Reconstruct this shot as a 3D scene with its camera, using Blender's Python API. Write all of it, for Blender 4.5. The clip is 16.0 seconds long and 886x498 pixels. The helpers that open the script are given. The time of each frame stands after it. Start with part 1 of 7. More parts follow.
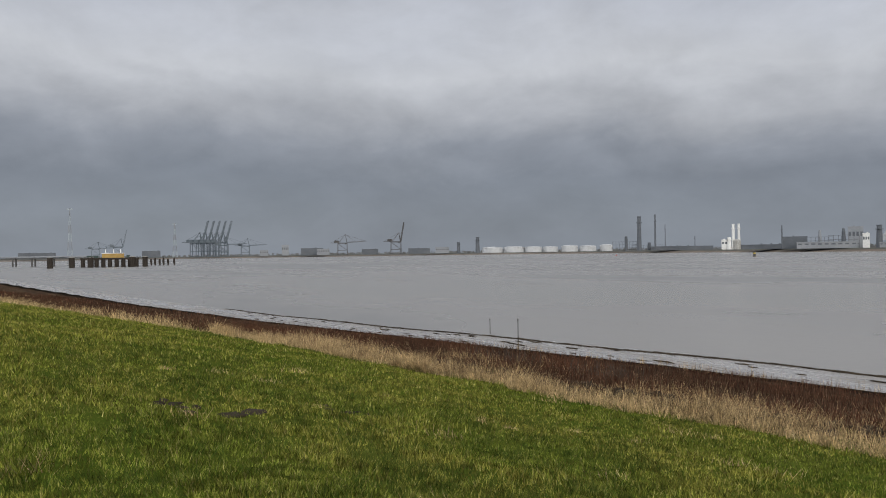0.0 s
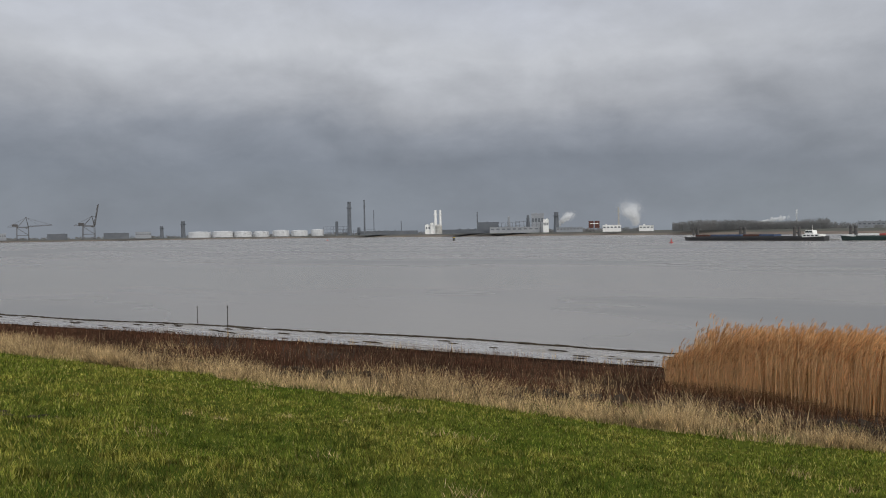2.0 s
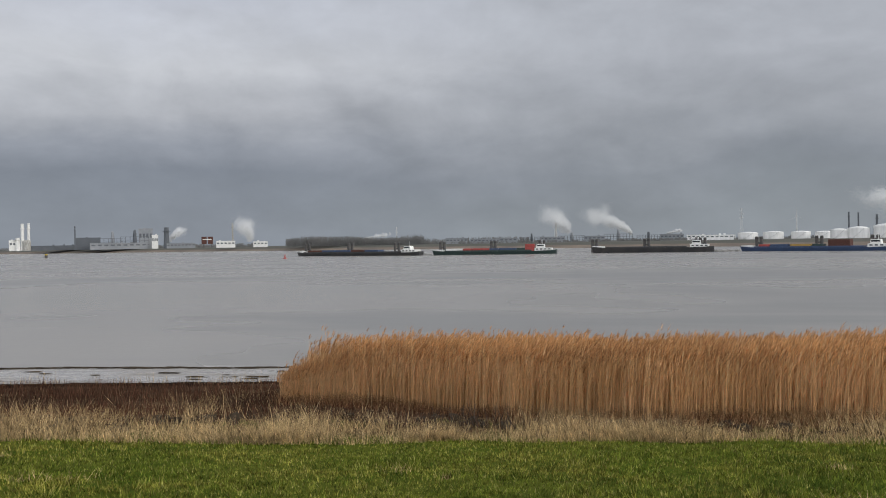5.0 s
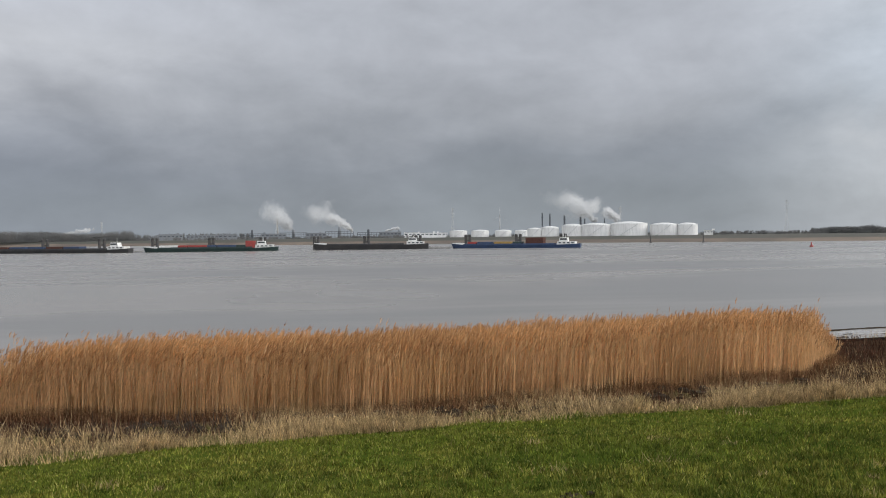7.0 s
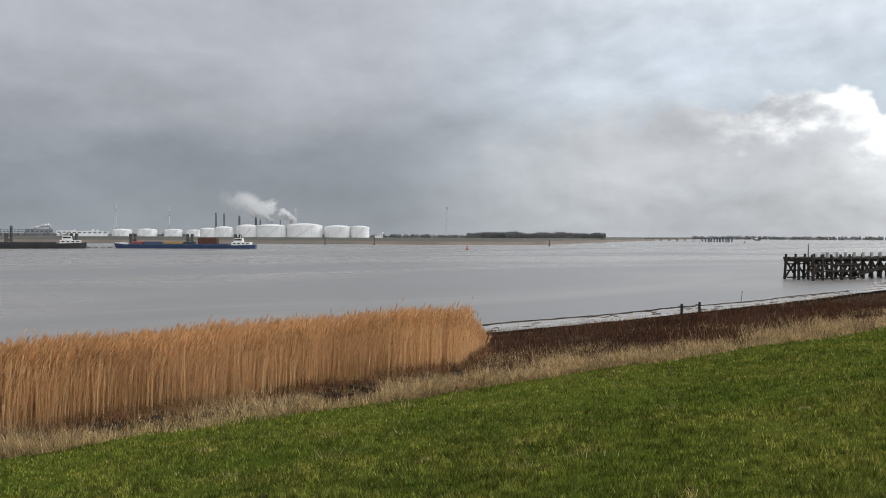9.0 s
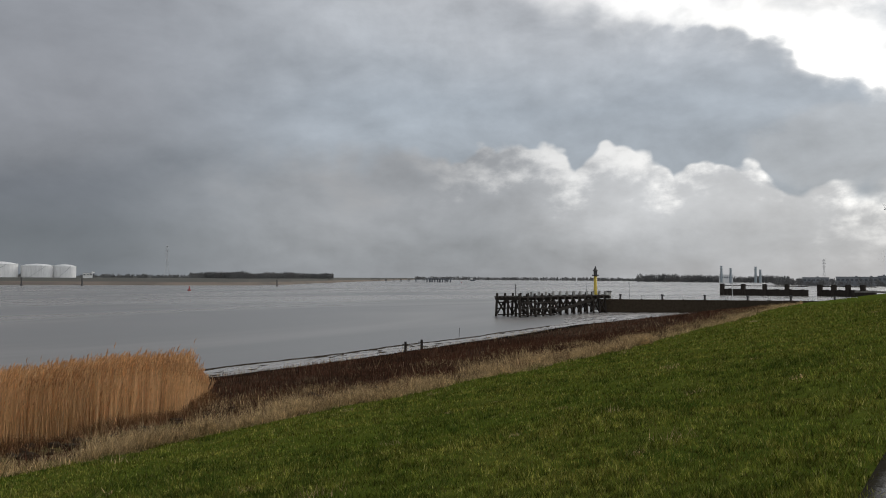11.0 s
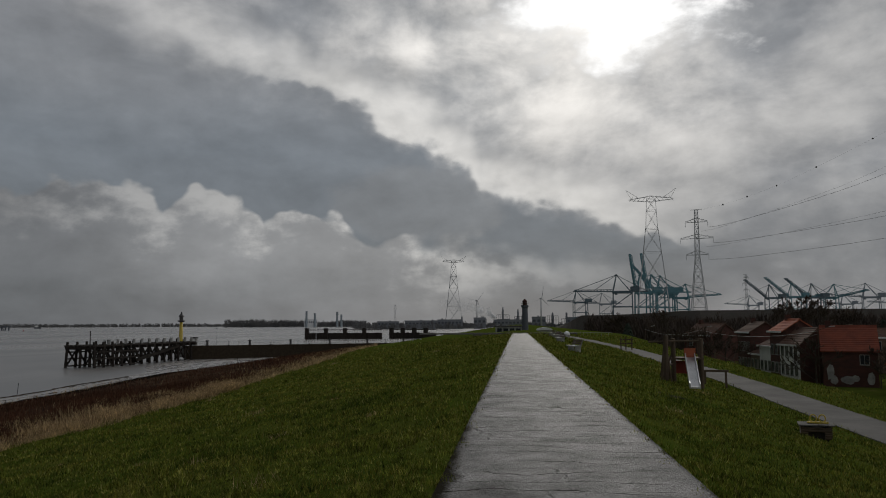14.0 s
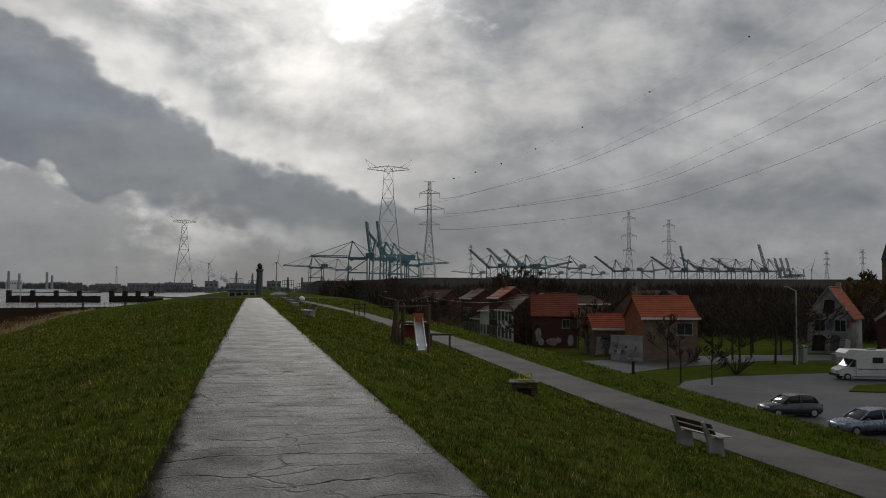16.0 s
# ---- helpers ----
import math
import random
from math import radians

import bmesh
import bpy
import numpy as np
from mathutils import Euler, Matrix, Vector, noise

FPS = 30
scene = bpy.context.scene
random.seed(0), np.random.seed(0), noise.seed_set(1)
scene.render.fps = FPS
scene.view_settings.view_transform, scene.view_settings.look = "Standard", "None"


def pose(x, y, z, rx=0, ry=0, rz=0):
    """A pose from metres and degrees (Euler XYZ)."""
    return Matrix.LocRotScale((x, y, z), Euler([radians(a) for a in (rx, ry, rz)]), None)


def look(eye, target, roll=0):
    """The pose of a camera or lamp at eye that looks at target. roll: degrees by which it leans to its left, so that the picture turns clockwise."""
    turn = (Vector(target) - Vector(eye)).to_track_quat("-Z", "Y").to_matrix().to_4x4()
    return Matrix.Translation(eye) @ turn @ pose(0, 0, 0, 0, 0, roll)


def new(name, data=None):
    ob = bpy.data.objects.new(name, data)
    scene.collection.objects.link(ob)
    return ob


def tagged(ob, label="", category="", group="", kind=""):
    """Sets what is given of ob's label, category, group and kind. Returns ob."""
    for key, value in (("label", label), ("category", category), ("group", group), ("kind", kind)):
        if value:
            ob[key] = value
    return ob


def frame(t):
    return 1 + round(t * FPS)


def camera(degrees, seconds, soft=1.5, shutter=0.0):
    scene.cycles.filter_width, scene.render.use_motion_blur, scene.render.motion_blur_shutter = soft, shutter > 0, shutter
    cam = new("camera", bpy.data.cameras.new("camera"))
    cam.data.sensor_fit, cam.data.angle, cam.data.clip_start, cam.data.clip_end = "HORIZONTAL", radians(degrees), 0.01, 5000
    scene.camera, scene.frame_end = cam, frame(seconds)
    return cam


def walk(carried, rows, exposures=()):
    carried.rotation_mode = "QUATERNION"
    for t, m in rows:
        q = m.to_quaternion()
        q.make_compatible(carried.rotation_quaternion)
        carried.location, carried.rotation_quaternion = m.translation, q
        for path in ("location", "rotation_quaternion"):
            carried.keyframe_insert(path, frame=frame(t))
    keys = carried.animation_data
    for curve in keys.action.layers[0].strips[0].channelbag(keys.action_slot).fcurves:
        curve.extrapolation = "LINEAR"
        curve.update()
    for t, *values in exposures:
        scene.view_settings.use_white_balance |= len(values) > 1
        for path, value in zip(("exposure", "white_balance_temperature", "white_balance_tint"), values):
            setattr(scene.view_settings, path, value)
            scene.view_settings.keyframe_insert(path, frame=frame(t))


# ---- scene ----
cam = camera(59.3, 16.0, soft=1.0)
# seconds, yaw, pitch, roll; the camera turns on the spot on the dike's crest
PATH = [
    (0, 147.45, 0.25, 0.85), (0.5, 140.74, -0.15, 0.90), (1, 135.11, -0.74, 1.01), (1.5, 130.53, -0.96, 0.84), (2, 126.44, -1.20, 0.91),
    (2.5, 122.06, -1.21, 0.52), (3, 117.03, -0.20, 0.77), (3.5, 109.62, -0.10, 0.79), (3.7, 107.94, -0.23, 0.90), (5.8, 92.24, -0.62, 0.77),
    (6, 90.51, -0.72, 0.75), (6.5, 85.57, -0.90, 0.72), (7, 78.33, -0.99, 0.66), (7.5, 71.40, -1.10, 0.71), (8, 65.71, -1.15, 0.56),
    (8.5, 59.48, -1.16, 0.09), (9, 54.79, -0.97, -0.28), (9.2, 52.30, -0.47, -0.41), (11.3, 32.42, 2.70, -0.53), (11.5, 30.60, 3.17, -0.65),
    (12, 25.36, 3.69, -0.54), (12.5, 21.57, 4.74, -0.87), (13, 17.81, 5.29, -1.50), (13.5, 11.20, 5.42, -0.85), (14, 5.39, 5.49, 0.21),
    (14.5, -0.61, 5.40, 0.20), (15, -6.00, 5.30, -0.23), (15.5, -11.54, 4.52, -0.60), (16, -13.86, 2.97, -0.48),
]
walk(cam, [(t, pose(0, 0, 1.65, 90 + p, r, y)) for t, y, p, r in PATH],
     exposures=[(0, -0.22), (1.5, -0.25), (3.5, -0.2), (6, -0.1), (8.0, -0.02), (9.2, 0.0), (11.3, -0.95), (11.6, -1.2), (12.1, -1.6), (12.6, -1.82), (14.5, -1.82), (16, -1.65)])

SUN_AZ, SUN_EL = -6.0, 24.0  # degrees, measured to the left of the path's direction
WATER, VILLAGE = -7.35, -6.9


def pol(az, d, z=0.0):
    """A place at a bearing (degrees to the left of the path) and a distance from the dike's crest."""
    return Vector((-d * math.sin(radians(az)), d * math.cos(radians(az)), z))


def high(d, el):
    """The height that stands at an elevation over the horizon at a distance."""
    return 1.65 + d * math.tan(radians(el))


# ---- world and sun ----
class Nodes:
    """Short forms for node trees."""

    def __init__(self, tree):
        self.tree = tree
        tree.nodes.clear()

    def add(self, kind):
        return self.tree.nodes.new(kind)

    def put(self, socket, v):
        if isinstance(v, bpy.types.NodeSocket):
            self.tree.links.new(v, socket)
        elif v is not None:
            socket.default_value = v

    def m(self, op, a, b=None, c=None, clamp=False):
        n = self.add("ShaderNodeMath")
        n.operation, n.use_clamp = op, clamp
        for s, v in zip(n.inputs, (a, b, c)):
            self.put(s, v)
        return n.outputs[0]

    def step(self, x, lo, hi):
        n = self.add("ShaderNodeMapRange")
        n.interpolation_type = "SMOOTHSTEP"
        for s, v in zip(n.inputs, (x, lo, hi, 0.0, 1.0)):
            self.put(s, v)
        return n.outputs[0]

    def mix(self, f, a, b, blend="MIX"):
        n = self.add("ShaderNodeMix")
        n.data_type, n.blend_type = "RGBA", blend
        self.put(n.inputs[0], f)
        for s, v in ((n.inputs[6], a), (n.inputs[7], b)):
            self.put(s, (*v, 1.0) if isinstance(v, tuple) else v)
        return n.outputs[2]

    def noise(self, vec, scale, detail=4.0, rough=0.55, distort=0.0):
        n = self.add("ShaderNodeTexNoise")
        self.put(n.inputs["Vector"], vec)
        for k, v in (("Scale", scale), ("Detail", detail), ("Roughness", rough), ("Distortion", distort)):
            n.inputs[k].default_value = v
        return n.outputs[0]

    def xyz(self, x, y, z=0.0):
        n = self.add("ShaderNodeCombineXYZ")
        for s, v in zip(n.inputs, (x, y, z)):
            self.put(s, v)
        return n.outputs[0]

    def ramp(self, f, stops):
        n = self.add("ShaderNodeValToRGB")
        e = n.color_ramp.elements
        while len(e) < len(stops):
            e.new(0.5)
        for s, (p, c) in zip(e, stops):
            s.position, s.color = p, (*c, 1.0)
        self.put(n.inputs[0], f)
        return n.outputs[0]


def build_world():
    """A broken winter overcast: blue-grey layers, a bank of heaped clouds and one bright break where the sun stands."""
    world = bpy.data.worlds.new("sky")
    scene.world = world
    world.use_nodes = True
    g = Nodes(world.node_tree)
    way = g.add("ShaderNodeTexCoord").outputs["Generated"]
    sep = g.add("ShaderNodeSeparateXYZ")
    g.put(sep.inputs[0], way)
    x, y, z = sep.outputs
    az = g.m("MULTIPLY", g.m("ARCTAN2", g.m("MULTIPLY", x, -1.0), y), 57.2958)
    el = g.m("MULTIPLY", g.m("ARCSINE", z), 57.2958)
    # noise in degrees, drawn out along the horizon
    flat = g.xyz(g.m("MULTIPLY", az, 0.030), g.m("MULTIPLY", el, 0.085), 3.7)
    wide = g.m("SUBTRACT", g.noise(flat, 1.0, 5.0, 0.52, 0.3), 0.5)
    def heap_at(da, de):
        q = g.xyz(g.m("MULTIPLY", g.m("ADD", az, da), 0.078), g.m("MULTIPLY", g.m("ADD", el, de), 0.105), 1.3)
        return g.m("SUBTRACT", g.noise(q, 1.0, 9.0, 0.56, 0.15), 0.5)

    def fine_at(da, de):
        q = g.xyz(g.m("MULTIPLY", g.m("ADD", az, da), 0.13), g.m("MULTIPLY", g.m("ADD", el, de), 0.24), 8.1)
        return g.m("SUBTRACT", g.noise(q, 1.0, 7.0, 0.56, 0.2), 0.5)

    puff, fine = heap_at(0.0, 0.0), fine_at(0.0, 0.0)
    # thick cloud is brighter on the side towards the light above it
    relief = g.m("ADD", g.m("MULTIPLY", g.m("SUBTRACT", puff, heap_at(-1.2, 1.8)), 2.2), g.m("MULTIPLY", g.m("SUBTRACT", fine, fine_at(-0.6, 0.9)), 1.2))
    e2 = g.m("ADD", el, g.m("ADD", g.m("ADD", g.m("MULTIPLY", wide, 10.0), g.m("MULTIPLY", puff, 3.0)), g.m("MULTIPLY", fine, 2.0)))
    # the layered cover over the river
    up = g.m("DIVIDE", g.m("MAXIMUM", e2, 0.0), 40.0)
    river = g.ramp(up, [(0.0, (0.285, 0.315, 0.355)), (0.06, (0.262, 0.288, 0.328)), (0.13, (0.252, 0.274, 0.315)), (0.19, (0.325, 0.345, 0.385)),
                        (0.25, (0.49, 0.50, 0.525)), (0.33, (0.66, 0.67, 0.69)), (0.45, (0.60, 0.62, 0.67)), (1.0, (0.36, 0.38, 0.41))])
    calm = g.ramp(up, [(0.0, (0.31, 0.34, 0.365)), (0.06, (0.275, 0.30, 0.325)), (0.14, (0.29, 0.31, 0.34)), (0.22, (0.39, 0.405, 0.43)),
                       (0.33, (0.49, 0.505, 0.535)), (0.5, (0.52, 0.54, 0.575)), (1.0, (0.36, 0.38, 0.41))])
    col = g.mix(g.step(g.m("ADD", az, g.m("MULTIPLY", wide, 25.0)), 118.0, 85.0), river, calm)
    # dark cover ahead, over the heaped clouds
    def along_sky(stops, scale):
        """A height in degrees that follows the bearing from -20 to 60."""
        c = g.ramp(g.m("DIVIDE", g.m("ADD", az, 20.0), 80.0), [((a + 20.0) / 80.0, (h / scale,) * 3) for a, h in stops])
        return g.m("MULTIPLY", c, scale)

    def cells(sa, se, z):
        n = g.add("ShaderNodeTexVoronoi")
        n.feature = "SMOOTH_F1"
        n.inputs["Smoothness"].default_value = 0.35
        g.put(n.inputs["Vector"], g.xyz(g.m("ADD", g.m("MULTIPLY", az, sa), g.m("MULTIPLY", fine, 0.7)), g.m("ADD", g.m("MULTIPLY", el, se), g.m("MULTIPLY", puff, 0.7)), z))
        n.inputs["Scale"].default_value = 1.0
        return g.m("SUBTRACT", 0.42, n.outputs["Distance"])

    billow = g.m("ADD", g.m("MULTIPLY", cells(0.34, 0.42, 2.0), 1.0), g.m("MULTIPLY", cells(0.9, 1.1, 5.0), 0.5))
    slate = g.ramp(up, [(0.0, (0.45, 0.475, 0.50)), (0.12, (0.60, 0.655, 0.70)), (0.3, (0.64, 0.705, 0.765)), (0.46, (0.80, 0.835, 0.87)), (0.6, (0.86, 0.87, 0.89)), (1.0, (0.45, 0.47, 0.50))])
    ahead = g.m("MULTIPLY", g.step(az, 62.0, 38.0), g.step(az, -70.0, -40.0))
    col = g.mix(ahead, col, slate)
    # the sunlit thinner cover over a curving edge of dark cloud
    rise = along_sky([(-20, 3.5), (-14, 5.0), (-9, 6.2), (-5.7, 7.4), (-2, 8.5), (2.6, 9.6), (3.4, 11.0), (7.3, 13.6), (12, 15.0), (16.5, 16.4), (21.5, 17.9), (25, 19.6), (32, 22.5), (44, 28.0)], 30.0)
    edge = g.m("SUBTRACT", el, rise)
    edge = g.m("ADD", edge, g.m("SUBTRACT", g.m("ADD", g.m("MULTIPLY", puff, 4.5), g.m("MULTIPLY", fine, 2.6)), g.m("MULTIPLY", billow, 1.7)))
    blur = g.m("ADD", 1.1, g.m("MULTIPLY", g.step(az, 10.0, 24.0), 2.0))
    lit = g.m("MULTIPLY", g.step(g.m("DIVIDE", edge, blur), -0.8, 1.1), g.step(az, 46.0, 26.0))
    lit = g.m("MAXIMUM", lit, g.m("MULTIPLY", g.step(az, -8.0, -18.0), g.step(az, -150.0, -70.0)))
    far_off = g.m("ADD", g.m("POWER", g.m("DIVIDE", g.m("ADD", az, 1.5), 15.0), 2.0), g.m("POWER", g.m("DIVIDE", g.m("SUBTRACT", el, 20.0), 9.0), 2.0))
    glow = g.m("POWER", 2.718, g.m("MULTIPLY", far_off, -1.0))
    mottle = g.step(g.m("ADD", g.m("ADD", g.m("MULTIPLY", fine, 0.55), g.m("MULTIPLY", puff, 1.2)), g.m("MULTIPLY", wide, 0.6)), -0.22, 0.26)
    thin = g.mix(mottle, (0.82, 0.85, 0.89), (1.55, 1.52, 1.46))
    thin = g.mix(g.m("MULTIPLY", g.step(el, 13.0, 4.0), g.step(az, 4.0, -14.0)), thin, g.mix(mottle, (0.68, 0.705, 0.735), (0.98, 0.98, 0.965)))
    thin = g.mix(glow, thin, g.mix(mottle, (1.15, 1.2, 1.23), (3.3, 3.15, 2.9)))
    rim = g.m("MULTIPLY", g.m("MULTIPLY", g.step(edge, -0.1, 0.7), g.step(edge, 4.5, 0.9)), g.m("MULTIPLY", g.step(az, -16.0, -4.0), g.step(az, 28.0, 12.0)))
    thin = g.mix(g.m("MULTIPLY", rim, 0.72), thin, (2.9, 2.8, 2.6))
    col = g.mix(lit, col, thin)
    # a torn paler layer under the hook of the dark edge
    torn = g.m("ADD", g.m("POWER", g.m("DIVIDE", g.m("SUBTRACT", az, 6.5), 6.0), 2.0), g.m("POWER", g.m("DIVIDE", g.m("SUBTRACT", el, 8.0), 2.6), 2.0))
    torn = g.m("SUBTRACT", torn, g.m("ADD", g.m("MULTIPLY", billow, 1.2), g.m("MULTIPLY", puff, 5.0)))
    col = g.mix(g.m("MULTIPLY", g.step(torn, 1.9, 0.2), 0.75), col, g.mix(g.step(torn, 0.3, 1.5), (0.72, 0.75, 0.77), (0.86, 0.86, 0.85)))
    # heaped clouds low over the bend of the river, bright at their tops
    top = along_sky([(-20, 3.0), (-5, 4.6), (4, 5.8), (9.4, 6.1), (11.3, 6.5), (13, 8.0), (16.7, 8.5), (18.4, 7.8), (20, 9.3), (23, 10.3), (25.3, 8.7), (27.5, 9.9), (31.5, 9.9), (34.4, 9.0), (37, 9.6), (42, 9.3), (52, 8.4), (60, 7.5)], 15.0)
    h = g.m("ADD", g.m("SUBTRACT", top, el), g.m("ADD", g.m("MULTIPLY", billow, 1.5), g.m("MULTIPLY", fine, 1.3)))
    hazy = g.m("ADD", 0.35, g.m("MULTIPLY", g.m("MAXIMUM", g.step(az, 32.0, 46.0), g.step(az, 10.0, 2.0)), 2.2))
    inside = g.m("MULTIPLY", g.step(g.m("DIVIDE", h, hazy), -0.5, 0.9), g.m("MULTIPLY", g.step(az, 60.0, 42.0), g.step(az, -16.0, 6.0)))
    shade = g.m("SUBTRACT", h, g.m("ADD", g.m("MULTIPLY", relief, 10.0), g.m("MULTIPLY", billow, 2.2)))
    crown = g.mix(g.step(az, 40.0, 24.0), (0.56, 0.565, 0.57), g.mix(g.step(az, 24.0, 12.0), (1.35, 1.33, 1.28), (2.05, 2.0, 1.88)))
    body = g.mix(g.step(shade, -0.6, 3.2), crown, g.mix(g.step(az, 34.0, 18.0), (0.57, 0.585, 0.60), (0.98, 0.985, 0.98)))
    body = g.mix(g.step(g.m("ADD", el, g.m("MULTIPLY", puff, 5.0)), 5.5, 0.8), body, g.mix(g.step(az, 34.0, 16.0), (0.49, 0.515, 0.535), (0.68, 0.70, 0.715)))
    col = g.mix(inside, col, body)
    # the break itself
    dx = g.m("DIVIDE", g.m("ADD", az, 6.3), 6.6)
    dy = g.m("DIVIDE", g.m("SUBTRACT", el, g.m("ADD", 25.0, g.m("MULTIPLY", az, 0.12))), 5.6)
    rad = g.m("SQRT", g.m("ADD", g.m("MULTIPLY", dx, dx), g.m("MULTIPLY", dy, dy)))
    rad = g.m("ADD", rad, g.m("ADD", g.m("MULTIPLY", puff, 2.6), g.m("MULTIPLY", fine, 3.0)))
    col = g.mix(g.step(rad, 1.35, 0.6), col, (4.8, 4.7, 4.5))
    # a fine grain of thinner and thicker cloud everywhere
    grain = g.m("ADD", 1.0, g.m("ADD", g.m("MULTIPLY", fine, 0.30), g.m("MULTIPLY", relief, g.m("ADD", 0.14, g.m("MULTIPLY", g.step(az, 62.0, 38.0), 0.22)))))
    # out of view beyond the village the sky is kept brighter, to light the land
    grain = g.m("MULTIPLY", grain, g.m("ADD", 1.0, g.m("MULTIPLY", g.m("MULTIPLY", g.step(az, -42.0, -60.0), g.step(az, -150.0, -110.0)), 0.42)))
    col = g.mix(1.0, col, g.xyz(g.m("MULTIPLY", grain, 0.985), grain, g.m("MULTIPLY", grain, 1.035)), "MULTIPLY")
    blue = g.add("ShaderNodeTexSky")
    blue.sky_type, blue.sun_disc, blue.sun_elevation, blue.sun_rotation = "NISHITA", False, radians(SUN_EL), radians(-SUN_AZ)
    thinblue = g.mix(1.0, blue.outputs[0], (0.07, 0.07, 0.07), "MULTIPLY")
    out = g.mix(0.06, col, thinblue)
    bg = g.add("ShaderNodeBackground")
    g.put(bg.inputs[0], out)
    bg.inputs[1].default_value = 1.0
    g.put(g.add("ShaderNodeOutputWorld").inputs[0], bg.outputs[0])


build_world()
sun = new("sun", bpy.data.lights.new("sun", "SUN"))
sun.data.energy, sun.data.angle, sun.data.color = 1.5, radians(10), (1.0, 0.95, 0.87)
sun.matrix_world = look(pol(SUN_AZ, 100, 100 * math.tan(radians(SUN_EL))), (0, 0, 0))


# ---- materials ----
def material(name, base, second=None, rough=0.7, scale=2.0, fine=30.0, bump=0.0, metal=0.0, stretch=(1, 1, 1), contrast=0.25, island=0.0, random_ob=0.0,
             spec=0.5, soft=0.0):
    """A surface with a broad and a fine variation of colour, at sizes in metres (scale and fine: features to the metre)."""
    mat = bpy.data.materials.new(name)
    mat.use_nodes = True
    g = Nodes(mat.node_tree)
    co = g.add("ShaderNodeTexCoord").outputs["Object"]
    mp = g.add("ShaderNodeMapping")
    g.put(mp.inputs[0], co)
    mp.inputs["Scale"].default_value = stretch
    co = mp.outputs[0]
    second = second or tuple(c * 0.62 for c in base)
    broad = g.step(g.noise(co, scale, 3.0, 0.6), 0.5 - contrast, 0.5 + contrast)
    col = g.mix(broad, base, second)
    grain = g.noise(co, fine, 3.0, 0.6)
    amount = g.m("ADD", 0.72, g.m("MULTIPLY", grain, 0.56))
    if island:
        rnd = g.add("ShaderNodeNewGeometry").outputs["Random Per Island"]
        amount = g.m("MULTIPLY", amount, g.m("ADD", 1.0 - island / 2, g.m("MULTIPLY", rnd, island)))
    if random_ob:
        rnd = g.add("ShaderNodeObjectInfo").outputs["Random"]
        amount = g.m("MULTIPLY", amount, g.m("ADD", 1.0 - random_ob / 2, g.m("MULTIPLY", rnd, random_ob)))
    col = g.mix(1.0, col, g.xyz(amount, amount, amount), "MULTIPLY")
    p = g.add("ShaderNodeBsdfPrincipled")
    g.put(p.inputs["Base Color"], col)
    g.put(p.inputs["Roughness"], g.m("ADD", rough - 0.08, g.m("MULTIPLY", grain, 0.16), clamp=True))
    p.inputs["Metallic"].default_value = metal
    p.inputs["Specular IOR Level"].default_value = spec
    if bump:
        b = g.add("ShaderNodeBump")
        b.inputs["Strength"].default_value, b.inputs["Distance"].default_value = 0.8, bump
        g.put(b.inputs["Height"], g.m("ADD", grain, broad))
        g.put(p.inputs["Normal"], b.outputs[0])
    last = p.outputs[0]
    if soft:
        lit = g.add("ShaderNodeBsdfTranslucent")
        g.put(lit.inputs[0], col)
        both = g.add("ShaderNodeMixShader")
        g.put(both.inputs[1], p.outputs[0])
        g.put(both.inputs[2], lit.outputs[0])
        p = both
        tr = g.add("ShaderNodeBsdfTransparent")
        mx = g.add("ShaderNodeMixShader")
        mx.inputs[0].default_value = soft
        g.put(mx.inputs[1], p.outputs[0])
        g.put(mx.inputs[2], tr.outputs[0])
        last = mx.outputs[0]
    g.put(g.add("ShaderNodeOutputMaterial").inputs[0], last)
    return mat


def leaf_material(name, base, second, third, scale=0.25, through_light=0.12, tufts=0.95, vary=1.1):
    """Blades and stalks: colour by patch and by blade, with light coming through."""
    mat = bpy.data.materials.new(name)
    mat.use_nodes = True
    g = Nodes(mat.node_tree)
    co = g.add("ShaderNodeTexCoord").outputs["Object"]
    rnd = g.add("ShaderNodeNewGeometry").outputs["Random Per Island"]
    patch = g.m("ADD", g.noise(co, scale, 4.0, 0.6), g.m("MULTIPLY", g.m("SUBTRACT", rnd, 0.5), 0.30))
    col = g.mix(g.step(patch, 0.40, 0.62), base, second)
    col = g.mix(g.m("MULTIPLY", g.step(rnd, 0.76, 1.0), 0.75), col, third)
    own = g.m("FRACT", g.m("MULTIPLY", rnd, 17.3))
    tuft = g.noise(co, 5.0, 3.0, 0.6)
    tone = g.m("MULTIPLY", g.m("ADD", 1.0 - vary / 2, g.m("MULTIPLY", own, vary)), g.m("ADD", 1.0 - 0.58 * tufts, g.m("MULTIPLY", g.step(tuft, 0.34, 0.66), tufts)))
    col = g.mix(1.0, col, g.xyz(tone, tone, tone), "MULTIPLY")
    p = g.add("ShaderNodeBsdfPrincipled")
    g.put(p.inputs["Base Color"], col)
    p.inputs["Roughness"].default_value = 0.75
    p.inputs["Specular IOR Level"].default_value = 0.0
    t = g.add("ShaderNodeBsdfTranslucent")
    g.put(t.inputs[0], col)
    mx = g.add("ShaderNodeMixShader")
    mx.inputs[0].default_value = through_light
    g.put(mx.inputs[1], p.outputs[0])
    g.put(mx.inputs[2], t.outputs[0])
    g.put(g.add("ShaderNodeOutputMaterial").inputs[0], mx.outputs[0])
    return mat


